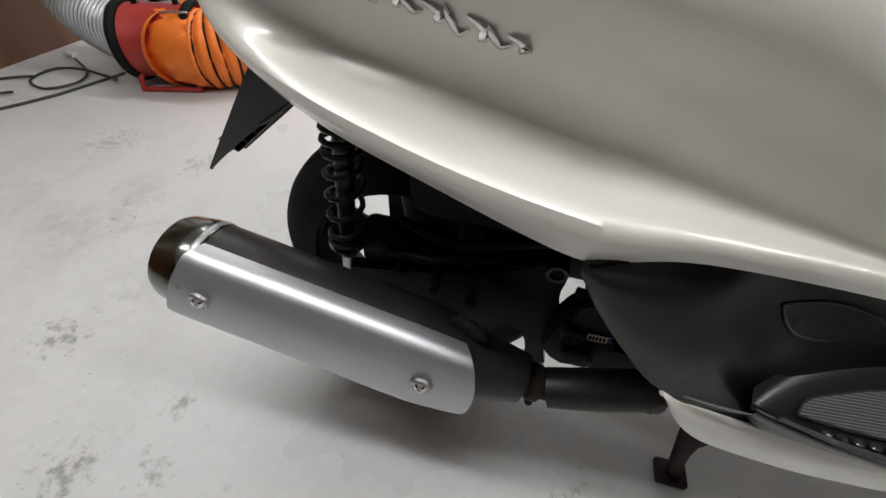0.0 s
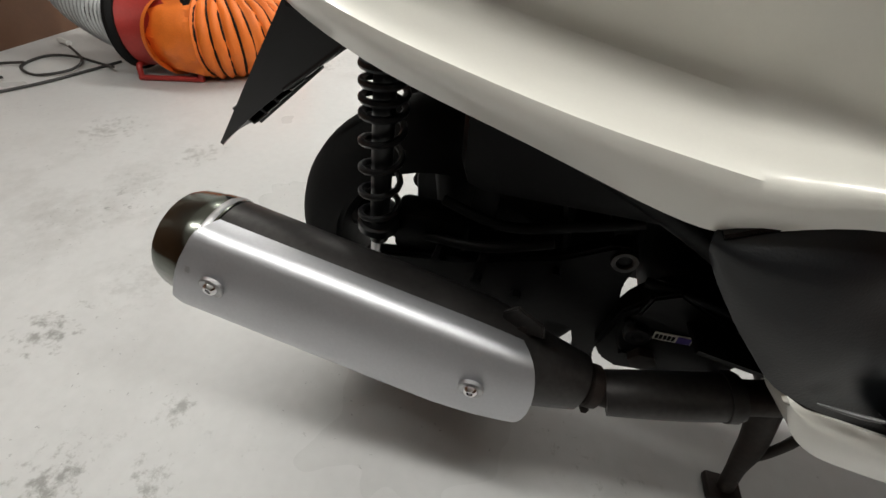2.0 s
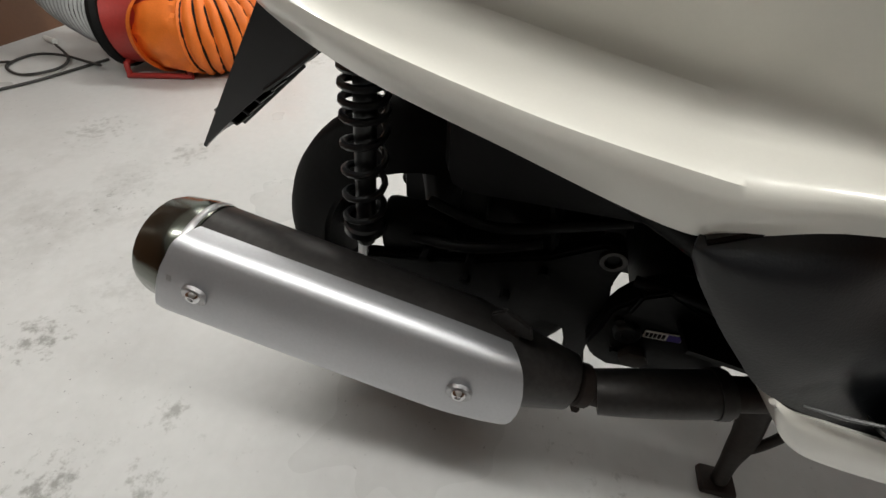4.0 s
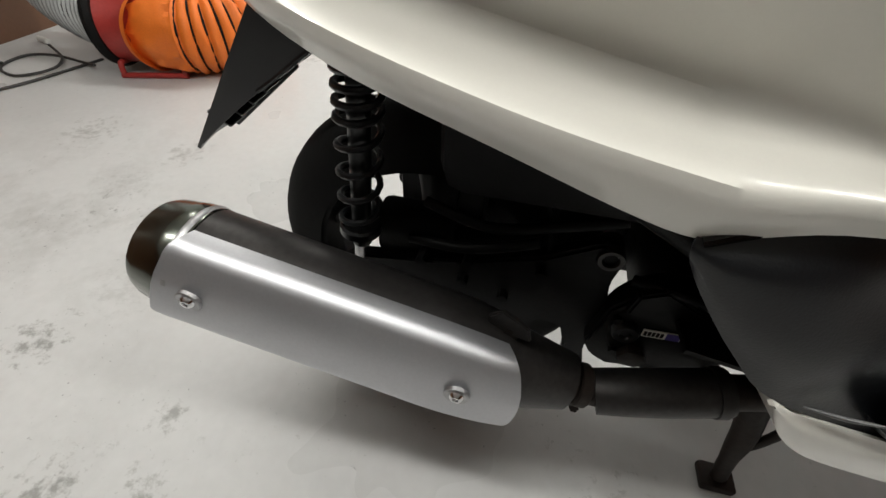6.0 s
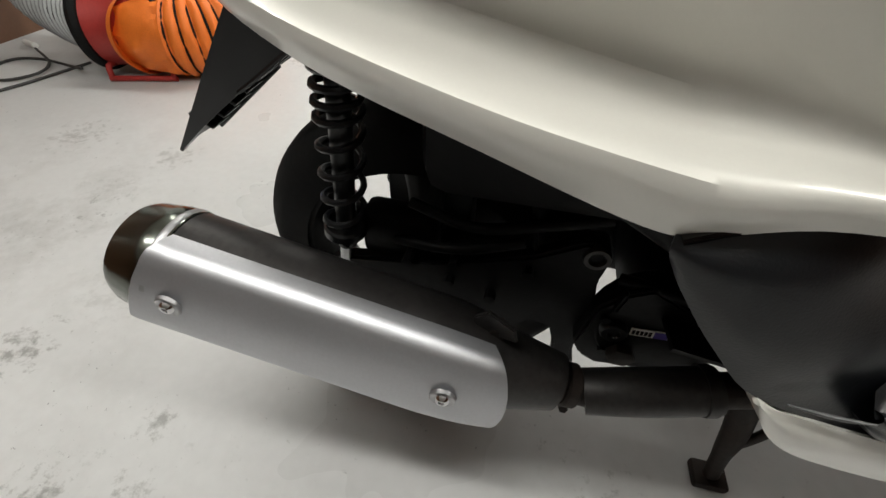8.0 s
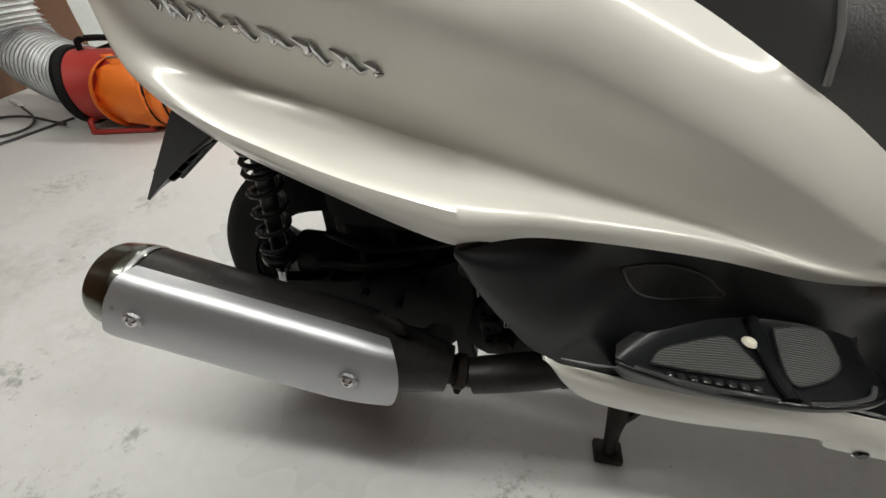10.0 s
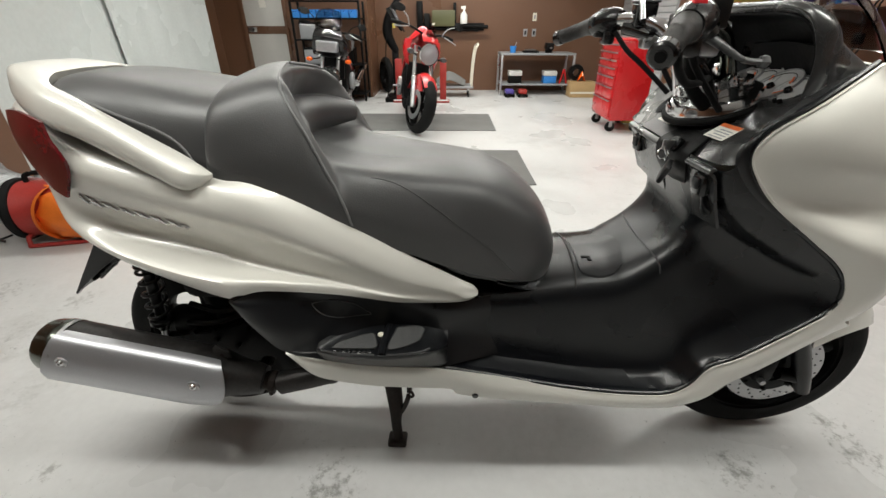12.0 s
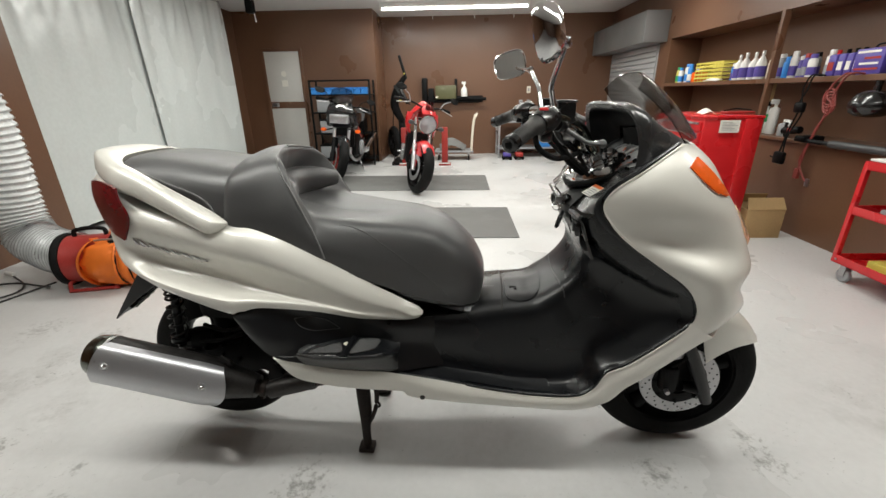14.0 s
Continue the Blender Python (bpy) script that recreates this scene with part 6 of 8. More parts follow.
def orange_duct():
    """Collapsed spiral hose, bent round beside the blower."""
    d = thing("ventilation_hose", room(0, 0), "bunched orange fabric ventilation hose with black spiral bands", "hose")
    path = spline([(-2.36, 2.45, 0.172), (-2.26, 2.425, 0.168), (-2.15, 2.44, 0.165), (-2.06, 2.515, 0.165), (-2.03, 2.62, 0.166), (-2.07, 2.725, 0.172), (-2.17, 2.79, 0.18), (-2.31, 2.81, 0.19), (-2.47, 2.80, 0.2)], 24)
    rows, n = [], 40
    for i, p in enumerate(path):
        q = (path[min(i + 1, len(path) - 1)] - path[max(i - 1, 0)]).normalized()
        x = q.cross(Vector((0, 0, 1))).normalized()
        y = x.cross(q)
        f = i / (len(path) - 1)
        pleat = abs(math.sin(math.pi * f * 30)) ** 0.7
        r = 0.143 + (0.016 if f < 0.22 else 0.022 * pleat)
        row = []
        for j in range(n):
            a = 2 * math.pi * j / n
            rr = r + (0.016 if f < 0.22 else 0.009) * noise.noise(Vector((5 * math.cos(a), 5 * math.sin(a), f * (18 if f < 0.22 else 70))))
            row.append(p + x * rr * math.cos(a) + y * min(rr * math.sin(a), 0.17))
        rows.append([Vector((v.x, v.y, max(v.z, 0.006))) for v in row])
    bm = bmesh.new()
    grid(bm, rows, closed=True)
    part("fabric", bm, ORANGE, d)
    for k in range(1, 30):
        f = k / 30
        if f < 0.22:
            continue
        i = min(int(f * (len(path) - 1)), len(path) - 2)
        p = path[i]
        q = (path[i + 1] - path[i - 1]).normalized()
        x = q.cross(Vector((0, 0, 1))).normalized()
        y = x.cross(q)
        ringpts = [p + x * 0.150 * math.cos(a) + y * 0.150 * math.sin(a) for a in [2 * math.pi * j / 36 for j in range(37)]]
        part("band", tube([Vector((v.x, v.y, max(v.z, 0.008))) for v in ringpts], 0.0055, 6, cap=False), RUBBER, d, "black spiral band")
    part("strap", tube([(-2.28, 2.36, 0.325), (-2.22, 2.36, 0.332), (-2.16, 2.38, 0.328)], 0.006, 6), STEEL, d)
    part("end_cover", lathe([(0.0, 0.02), (0.11, 0.016), (0.148, 0.0), (0.155, -0.03)], 40, toward((-2.32, 2.395, 0.170), (-1.9, 2.33, 0.165)) @ pose(0, 0, 0, 0, 180, 0)), ORANGE, d, "slack orange fabric end")


def clear_duct():
    d = thing("clear_duct", room(0, 0), "ribbed translucent white duct rising from the blower", "duct")
    path = spline([(-2.53, 2.46, 0.19), (-2.74, 2.53, 0.20), (-2.92, 2.58, 0.27), (-2.985, 2.60, 0.45), (-2.97, 2.60, 0.75), (-2.95, 2.58, 1.05), (-2.97, 2.55, 1.3)], 36)
    rows, n = [], 30
    for i, p in enumerate(path):
        q = (path[min(i + 1, len(path) - 1)] - path[max(i - 1, 0)]).normalized()
        x = q.cross(Vector((0.2, 1, 0))).normalized()
        y = x.cross(q)
        r = 0.142 + 0.007 * math.cos(2 * math.pi * i / 5) + 0.003 * noise.noise(Vector((i * 0.3, 0, 0)))
        rows.append([Vector((v.x, v.y, max(v.z, 0.008))) for v in ring(p, x, y, r, r, n)])
    bm = bmesh.new()
    grid(bm, rows, closed=True)
    part("film", bm, CLEAR_DUCT, d)
    for i in range(4, len(path) - 2, 5):
        p, q = path[i], (path[i + 1] - path[i - 1]).normalized()
        x = q.cross(Vector((0.2, 1, 0))).normalized()
        y = x.cross(q)
        pts = ring(p, x, y, 0.151, 0.151, 30)
        part("wire", tube([Vector((v.x, v.y, max(v.z, 0.005))) for v in pts + pts[:1]], 0.0022, 5, cap=False), STEEL, d)
    part("collar", lathe([(0.135, -0.05), (0.150, -0.05), (0.150, 0.05), (0.135, 0.05)], 30, Matrix.Translation(path[-1]) , closed=True), RUBBER, d)


def cord():
    c = thing("extension_cord", room(0, 0), "dark grey extension cord with a pale plug lying on the floor", "cord")
    part("wire", tube([(-2.62, 2.30, 0.03), (-2.75, 2.36, 0.008), (-2.95, 2.40, 0.007), (-3.07, 2.36, 0.007), (-3.05, 2.22, 0.007), (-2.90, 2.16, 0.007), (-2.80, 2.24, 0.014), (-2.86, 2.36, 0.014), (-3.08, 2.50, 0.010)], 0.006, 8, steps=8), GRIP, c)
    part("wire", tube([(-2.70, 2.42, 0.007), (-2.74, 2.28, 0.007), (-2.80, 2.10, 0.007), (-2.92, 1.90, 0.007), (-3.10, 1.72, 0.007)], 0.006, 8, steps=6), GRIP, c)
    part("wire", tube([(-3.05, 2.24, 0.018), (-3.18, 2.20, 0.008), (-3.25, 2.10, 0.008), (-3.12, 2.02, 0.008), (-2.98, 2.08, 0.014)], 0.006, 8, steps=6), GRIP, c)
    part("plug", rod((-3.10, 2.52, 0.016), (-3.19, 2.55, 0.016), 0.014, 12, edge=0.003), WHITE_PLASTIC, c, "pale moulded plug")


vinyl_sheet()
blower()
orange_duct()
clear_duct()
cord()


# ---- floor mats ----
def floor_mat(u0, v0, u1, v1):
    m = part("floor_mat", cbox(0, 0, 0, u1 - u0, v1 - v0, 0.008, bevel=0.002), GREY_MAT)
    m.matrix_world = room(u0, v0, 0.0)
    tagged(m, "grey rubber parking mat with tyre dust", "mat", "parking mats")


floor_mat(-1.75, 5.12, 0.41, 6.10)
floor_mat(-1.6, 3.31, 0.53, 4.28)


# ---- tool chests, bin, trolley ----
def tool_chest(m, w, d, h, label, open_top=False):
    """Drawers face -x; w runs along y, d along x."""
    t = thing("tool_chest", m, label, "tool chest", "tool chests")
    body = part("body", cbox(0.012, 0, 0.13, d, w, h, bevel=0.006), RED, t)
    n = 7
    hs = [0.075, 0.075, 0.075, 0.085, 0.10, 0.13, 0.19]
    k = (h - 0.17) / sum(hs)
    z = h - 0.02
    for q in hs:
        q *= k
        dr = part("drawer", cbox(-0.006, 0.022, z - q + 0.008, 0.014, w - 0.022, z, bevel=0.004), RED, t, "red drawer front")
        part("handle", cbox(-0.020, 0.04, z - 0.022, -0.004, w - 0.04, z - 0.006, bevel=0.004), STEEL, dr, "bright metal pull strip")
        z -= q
    part("top_rim", cbox(0.0, -0.006, h, d + 0.006, w + 0.006, h + 0.022, bevel=0.006), RED, t)
    for x, y in ((0.06, 0.06), (0.06, w - 0.06), (d - 0.06, 0.06), (d - 0.06, w - 0.06)):
        c = part("castor", rod((x, y - 0.016, 0.055), (x, y + 0.016, 0.055), 0.055, 22, edge=0.006), RUBBER, t, "black castor wheel")
        part("fork", cbox(x - 0.02, y - 0.026, 0.05, x + 0.02, y + 0.026, 0.132, bevel=0.004), STEEL, c)
    return t


chest = tool_chest(room(1.655, 5.07, 0, 0), 0.60, 0.40, 0.93, "red steel roller tool chest with six bright drawer pulls")
chest = tool_chest(room(1.862, 3.32, 0, -1), 0.72, 0.44, 0.945, "red steel roller tool chest with a paper label on its side")
side_label = part("paper_label", cbox(0.125, -0.0085, 0.845, 0.27, -0.0065, 0.935), PAPER, chest, "printed white paper label")
for k in range(6):
    part("print", cbox(0.140, -0.0095, 0.862 + k * 0.011, 0.255 - 0.02 * (k % 3), -0.0085, 0.865 + k * 0.011), GREY_STEEL, side_label)
part("side_channel", cbox(0.305, -0.02, 0.14, 0.40, 0.0, 0.945, bevel=0.006), RED, chest, "pressed red side channel")


def small(name, u, v, z, parts, label, category, rz=0, group=""):
    t = thing(name, room(u, v, z, rz), label, category, group)
    for pname, bm, material, plabel in parts:
        part(pname, bm, material, t, plabel)
    return t


def can_profile(r, h, neck=0.35):
    if neck <= 0.3:
        return [(0, 0), (r * 0.94, 0), (r, 0.006), (r, h * 0.58), (r * 0.82, h * 0.70), (r * 0.34, h * 0.86), (r * 0.22, h * 0.90), (r * 0.18, h), (0, h)]
    return [(0, 0), (r * 0.94, 0), (r, 0.006), (r, h * 0.80), (r * 0.9, h * 0.86), (r * neck, h * 0.90), (r * neck, h), (0, h)]


small("pedal_bin", 1.925, 4.19, 0, [("bucket", loft([[(-0.12, -0.15, 0.02), (0.12, -0.15, 0.02), (0.12, 0.15, 0.02), (-0.12, 0.15, 0.02), (-0.12, -0.15, 0.02)], [(-0.15, -0.18, 0.50), (0.15, -0.18, 0.50), (0.15, 0.18, 0.50), (-0.15, 0.18, 0.50), (-0.15, -0.18, 0.50)]], 3, 1, 0.004), CREAM, ""), ("lid", cbox(-0.165, -0.195, 0.50, 0.165, 0.195, 0.55, bevel=0.018), CREAM, "cream hinged lid"), ("slot", cbox(-0.09, -0.05, 0.549, -0.02, 0.05, 0.5515), GREY_STEEL, ""), ("pedal", cbox(-0.16, -0.05, 0.02, -0.11, 0.05, 0.045, bevel=0.006), GREY_STEEL, "grey foot pedal"), ("base", cbox(-0.115, -0.145, 0, 0.115, 0.145, 0.03, bevel=0.006), CREAM, "")], "cream plastic pedal bin with a square lid", "bin", 4)


def trolley():
    t = thing("tool_trolley", room(2.42, 1.66, 0), "red steel three-tier workshop trolley on castors", "trolley")
    L, W = 0.87, 0.34
    for x in (0.0, W):
        for y in (0.0, L):
            part("post", cbox(x - 0.014, y - 0.014, 0.115, x + 0.014, y + 0.014, 0.74, bevel=0.003), RED, t)
    for z, name in ((0.115, "tray"), (0.43, "tray"), (0.70, "tray")):
        bm = cbox(-0.012, -0.012, z, W + 0.012, L + 0.012, z + 0.008)
        for a in ((-0.012, -0.012, -0.006, L + 0.012), (W + 0.006, -0.012, W + 0.012, L + 0.012), (-0.006, -0.012, W + 0.006, -0.006), (-0.006, L + 0.006, W + 0.006, L + 0.012)):
            box(bm, a[0], a[1], z, a[2], a[3], z + 0.05)
        part(name, bm, RED, t, "red pressed tray")
    part("liner", cbox(0, 0, 0.751, W, L, 0.765, bevel=0.003), WHITE_PLASTIC, t, "white top liner")
    for x in (0.03, W - 0.03):
        for y in (0.03, L - 0.06):
            c = part("castor", rod((x - 0.014, y, 0.045), (x + 0.014, y, 0.045), 0.045, 22, edge=0.006), GREY_STEEL, t, "grey castor wheel")
            part("fork", cbox(x - 0.022, y - 0.02, 0.04, x + 0.022, y + 0.02, 0.116, bevel=0.004), STEEL, c)
    for y in (0.2, 0.5, 0.85):
        part("rivet", rod((-0.018, y, 0.14), (-0.012, y, 0.14), 0.006, 8), STEEL, t)


trolley()
small("parts_case", 2.60, 2.15, 0.1235, [("tray", cbox(-0.12, -0.20, 0, 0.12, 0.24, 0.055, bevel=0.006), YELLOW, "")], "bright yellow plastic tray on the trolley", "tray")
small("oil_can", 2.62, 2.22, 0.1785, [("body", lathe([(0, 0), (0.085, 0), (0.09, 0.004), (0.09, 0.19), (0.086, 0.2), (0.0, 0.2)], 28), RED_DULL, ""), ("handle", tube([(0, -0.08, 0.19), (0, -0.05, 0.24), (0, 0.05, 0.24), (0, 0.08, 0.19)], 0.004, 6, steps=3), STEEL, "")], "round red metal can on the trolley", "can")
small("machine_case", 2.60, 2.26, 0.4385, [("base", cbox(-0.13, -0.14, 0, 0.13, 0.16, 0.05, bevel=0.01), GREY_STEEL, ""), ("tool", lathe([(0, -0.1), (0.045, -0.09), (0.055, 0), (0.045, 0.1), (0, 0.11)], 20, pose(-0.02, 0, 0.105, 90, 0, 0)), ENGINE, "dark tool body"), ("grip", cbox(-0.06, -0.11, 0.13, 0.04, 0.09, 0.19, bevel=0.02), GREY_STEEL, ""), ("cap", cbox(-0.05, -0.10, 0.185, 0.03, 0.07, 0.205, bevel=0.008), RED_DULL, "red top")], "grey and black machine stacked on the trolley", "machine")
small("cardboard_box", 2.50, 3.43, 0, [("box", cbox(-0.15, -0.13, 0, 0.15, 0.15, 0.24, bevel=0.003), CARDBOARD, ""), ("flap", plate([(-0.15, 0), (0.15, 0), (0.14, 0.10), (-0.14, 0.10)], 0.004, None, pose(0, -0.13, 0.24, 60, 0, 0)), CARDBOARD, "open flap"), ("flap", plate([(-0.15, 0), (0.15, 0), (0.14, 0.10), (-0.14, 0.10)], 0.004, None, pose(0, 0.15, 0.24, 125, 0, 0)), CARDBOARD, "")], "small open cardboard box on the floor", "box", 0)


# ---- the shelf recess ----
def bottle(u, v, z, r, h, body, cap, label, category="bottle", neck=0.35, band=None, group="shelf bottles"):
    t = thing("spray_can" if neck > 0.5 else "bottle", room(u, v, z), label, category, group)
    part("body", lathe(can_profile(r, h, neck), 20), body, t)
    part("cap", lathe([(0, h + 0.02), (r * neck * 0.9, h + 0.02), (r * neck * 1.1, h + 0.014), (r * neck * 1.1, h * 0.92)], 16), cap, t)
    if band:
        part("label_band", lathe([(r + 0.0012, h * 0.10), (r + 0.0012, h * 0.50)], 20), band, t, "printed label band")


S = 1.235
for du, v, r, h, body, cap, band, neck in [
        (0, 5.99, 0.036, 0.17, YELLOW, GREEN, GREEN, 0.7), (-0.02, 5.90, 0.030, 0.16, WHITE_PLASTIC, BLUE, BLUE, 0.6), (0.01, 5.80, 0.034, 0.20, WHITE_PLASTIC, BLUE, BLUE, 0.7), (-0.02, 5.67, 0.034, 0.19, BLUE, BLUE, WHITE_PLASTIC, 0.7), (0.04, 5.60, 0.032, 0.17, GREY_STEEL, ENGINE, None, 0.7),
        (0.01, 4.86, 0.024, 0.15, BLUE, WHITE_PLASTIC, PURPLE, 0.7), (0, 4.77, 0.046, 0.225, WHITE_PLASTIC, WHITE_PLASTIC, PURPLE, 0.3), (-0.01, 4.655, 0.048, 0.235, WHITE_PLASTIC, WHITE_PLASTIC, PURPLE, 0.3), (0, 4.535, 0.048, 0.230, WHITE_PLASTIC, WHITE_PLASTIC, PURPLE, 0.3), (-0.01, 4.42, 0.046, 0.235, WHITE_PLASTIC, WHITE_PLASTIC, PURPLE, 0.3), (0.03, 4.33, 0.032, 0.23, CREAM, WHITE_PLASTIC, None, 0.3),
        (0, 4.165, 0.032, 0.185, GREY_STEEL, WHITE_PLASTIC, PURPLE, 0.7), (0.04, 4.11, 0.030, 0.17, PURPLE, ENGINE, None, 0.7), (-0.01, 4.085, 0.027, 0.155, BLUE, BLUE, None, 0.6), (0, 4.02, 0.030, 0.195, WHITE_PLASTIC, WHITE_PLASTIC, PURPLE, 0.7), (0.05, 3.975, 0.027, 0.16, PURPLE, BLUE, None, 0.7),
        (0, 3.93, 0.026, 0.15, PURPLE, WHITE_PLASTIC, GREY_STEEL, 0.7), (-0.01, 3.865, 0.030, 0.165, PURPLE, RED_DULL, GREY_STEEL, 0.7), (0.05, 3.84, 0.028, 0.17, GREY_STEEL, ENGINE, PURPLE, 0.7), (-0.02, 3.79, 0.033, 0.155, WHITE_PLASTIC, PURPLE, PURPLE, 0.7),
        (0.05, 3.70, 0.030, 0.16, GREY_STEEL, ENGINE, None, 0.6), (0.01, 3.655, 0.032, 0.175, WHITE_PLASTIC, WHITE_PLASTIC, GREY_STEEL, 0.6)]:
    kind = "spray can" if neck > 0.5 else "bottle"
    bottle(2.93 + du, v, S, r, h, body, cap, "workshop %s standing on the recessed shelf" % kind, kind, neck, band)
for v, w in ((3.575, 0.075), (3.495, 0.065), (3.425, 0.06), (3.36, 0.06)):
    small("oil_jug", 2.93, v, S, [("body", cbox(-0.05, -w / 2, 0, 0.05, w / 2, 0.155, bevel=0.014), PURPLE, ""), ("neck", rod((0, 0.01, 0.15), (0, 0.01, 0.185), 0.014, 14), RED if w > 0.072 else ENGINE, "screw cap"), ("print", cbox(-0.052, -w / 2 + 0.012, 0.04, -0.0495, w / 2 - 0.012, 0.10), PAPER if w < 0.072 else RED_DULL, "printed label")], "violet oil jug on the recessed shelf", "oil jug", 0, "oil jugs")
for v in (3.24, 2.98):
    jug = small("oil_drum", 2.93, v, S, [("body", cbox(-0.08, -0.11, 0, 0.08, 0.11, 0.17, bevel=0.012), PURPLE, ""), ("handle", tube([(0, -0.06, 0.165), (0, -0.04, 0.195), (0, 0.04, 0.195), (0, 0.06, 0.165)], 0.007, 8, steps=3), ENGINE, "")], "large violet oil can with white bars on the recessed shelf", "oil can", 0, "oil cans")
    for k, z in enumerate((0.03, 0.065, 0.10, 0.14)):
        part("print", cbox(-0.0825, -0.09 + 0.01 * (k % 2), z, -0.0795, 0.09 - 0.03 * (k % 3), z + 0.014), PAPER if k % 2 else RED_DULL, jug)


def basket():
    t = thing("basket", room(2.94, 5.18, S), "yellow slatted plastic basket on the recessed shelf", "basket")
    part("floor", cbox(-0.09, -0.27, 0, 0.09, 0.27, 0.006), YELLOW, t)
    for z in (0.03, 0.07, 0.11, 0.15, 0.185):
        for x in (-0.092, 0.088):
            part("slat", cbox(x, -0.275, z, x + 0.004, 0.275, z + 0.018), YELLOW, t)
        for y in (-0.275, 0.271):
            part("slat", cbox(-0.088, y, z, 0.088, y + 0.004, z + 0.018), YELLOW, t)
    for k in range(9):
        part("upright", cbox(-0.0935, -0.27 + k * 0.065, 0, -0.0885, -0.262 + k * 0.065, 0.20), YELLOW, t)


basket()
small("cardboard_carton", 2.93, 5.50, S, [("carton", cbox(-0.07, -0.045, 0, 0.07, 0.045, 0.11, bevel=0.003), AMBER, "")], "orange and white carton on the recessed shelf", "carton")
small("rag", 2.86, 5.05, S, [("cloth", loft([[(-0.06, -0.14, 0.002), (0, -0.15, 0.02), (0.02, -0.12, 0.004)], [(-0.07, 0, 0.01), (-0.02, 0, 0.035), (0.02, 0.0, 0.006)], [(-0.05, 0.13, 0.002), (0, 0.12, 0.025), (0.02, 0.14, 0.004)]], 5, 5, 0.004), WHITE_PLASTIC, "")], "crumpled white cloth on the recessed shelf", "cloth")
# on the ledge
small("spray_bottle", 2.90, 4.16, 0.76, [("body", lathe(can_profile(0.045, 0.24, 0.35), 20), WHITE_PLASTIC, ""), ("label_band", lathe([(0.0462, 0.10), (0.0462, 0.17)], 20), GREEN, "green label band"), ("trigger", cbox(-0.05, -0.012, 0.24, 0.02, 0.012, 0.285, bevel=0.006), ENGINE, "black trigger head")], "white spray bottle with a green label on the ledge", "spray bottle")
small("spray_bottle", 2.90, 4.06, 0.76, [("body", lathe(can_profile(0.04, 0.26, 0.35), 20), WHITE_PLASTIC, ""), ("trigger", cbox(-0.05, -0.012, 0.26, 0.02, 0.012, 0.30, bevel=0.006), WHITE_PLASTIC, "")], "white spray bottle on the ledge", "spray bottle")
small("bottle", 2.86, 3.85, 0.76, [("body", lathe(can_profile(0.04, 0.12, 0.35), 20), GREY_STEEL, ""), ("cap", rod((0, 0, 0.11), (0, 0, 0.14), 0.012, 12), WHITE_PLASTIC, "")], "small grey bottle with a white cap on the ledge", "bottle")
small("heat_gun", 2.85, 3.72, 0.76, [("body", rod((-0.02, 0.08, 0.05), (-0.02, -0.10, 0.07), 0.03, 16, edge=0.006), ENGINE, ""), ("grip", cbox(-0.035, 0.02, 0.0, -0.005, 0.06, 0.06, bevel=0.008), ENGINE, ""), ("badge", cbox(-0.055, -0.04, 0.05, -0.045, 0.0, 0.08, bevel=0.003), RED_DULL, "red housing patch")], "black hand tool lying on the ledge", "tool")
small("phone_meter", 2.84, 3.78, 0.80, [("case", cbox(-0.012, -0.025, -0.04, 0.012, 0.025, 0.10, bevel=0.008), WHITE_PLASTIC, ""), ("screen", cbox(-0.0135, -0.018, 0.03, -0.0115, 0.018, 0.08), ENGINE, "dark screen")], "white hand-held meter leaning on the ledge", "meter")
small("carton", 2.84, 4.11, 1.045, [("carton", cbox(-0.03, -0.035, 0, 0.03, 0.035, 0.15, bevel=0.003), CARDBOARD, ""), ("window", cbox(-0.0325, -0.02, 0.03, -0.0295, 0.02, 0.11), ENGINE, "dark printed panel"), ("hanger", cbox(-0.004, -0.004, 0.15, 0.004, 0.004, 0.152), STEEL, "")], "brown carton hung below the recessed shelf", "carton")
small("steel_bar", 2.70, 2.0, 0.775, [("bar", rod((0, 1.42, -0.003), (0, 0.0, -0.003), 0.017, 16, edge=0.003), ENGINE, ""), ("sleeve", rod((0, 1.15, -0.003), (0, 0.0, -0.003), 0.026, 18, edge=0.003), BAR_GREY, "dark grey sleeve"), ("end_sleeve", rod((0, 0.62, -0.003), (0, -0.02, -0.003), 0.032, 18, edge=0.003), BAR_GREY, ""), ("jaw", cbox(-0.03, 1.36, -0.015, 0.13, 1.46, 0.03, bevel=0.01), ENGINE, "dark jaw block resting on the ledge")], "long dark steel bar clamped to the ledge", "bar")


def hanging_lamp():
    t = thing("work_lamp", room(2.74, 2.98, 1.195), "glossy black dome lamp hanging under the shelf", "lamp")
    part("dome", lathe([(0.0, -0.06), (0.05, -0.064), (0.09, -0.085), (0.118, -0.13), (0.122, -0.165), (0.108, -0.20), (0.07, -0.225), (0.0, -0.232)], 36), GLOSS_BLACK, t)
    part("neck", rod((0, 0, 0), (0, 0, -0.07), 0.02, 14), GLOSS_BLACK, t)


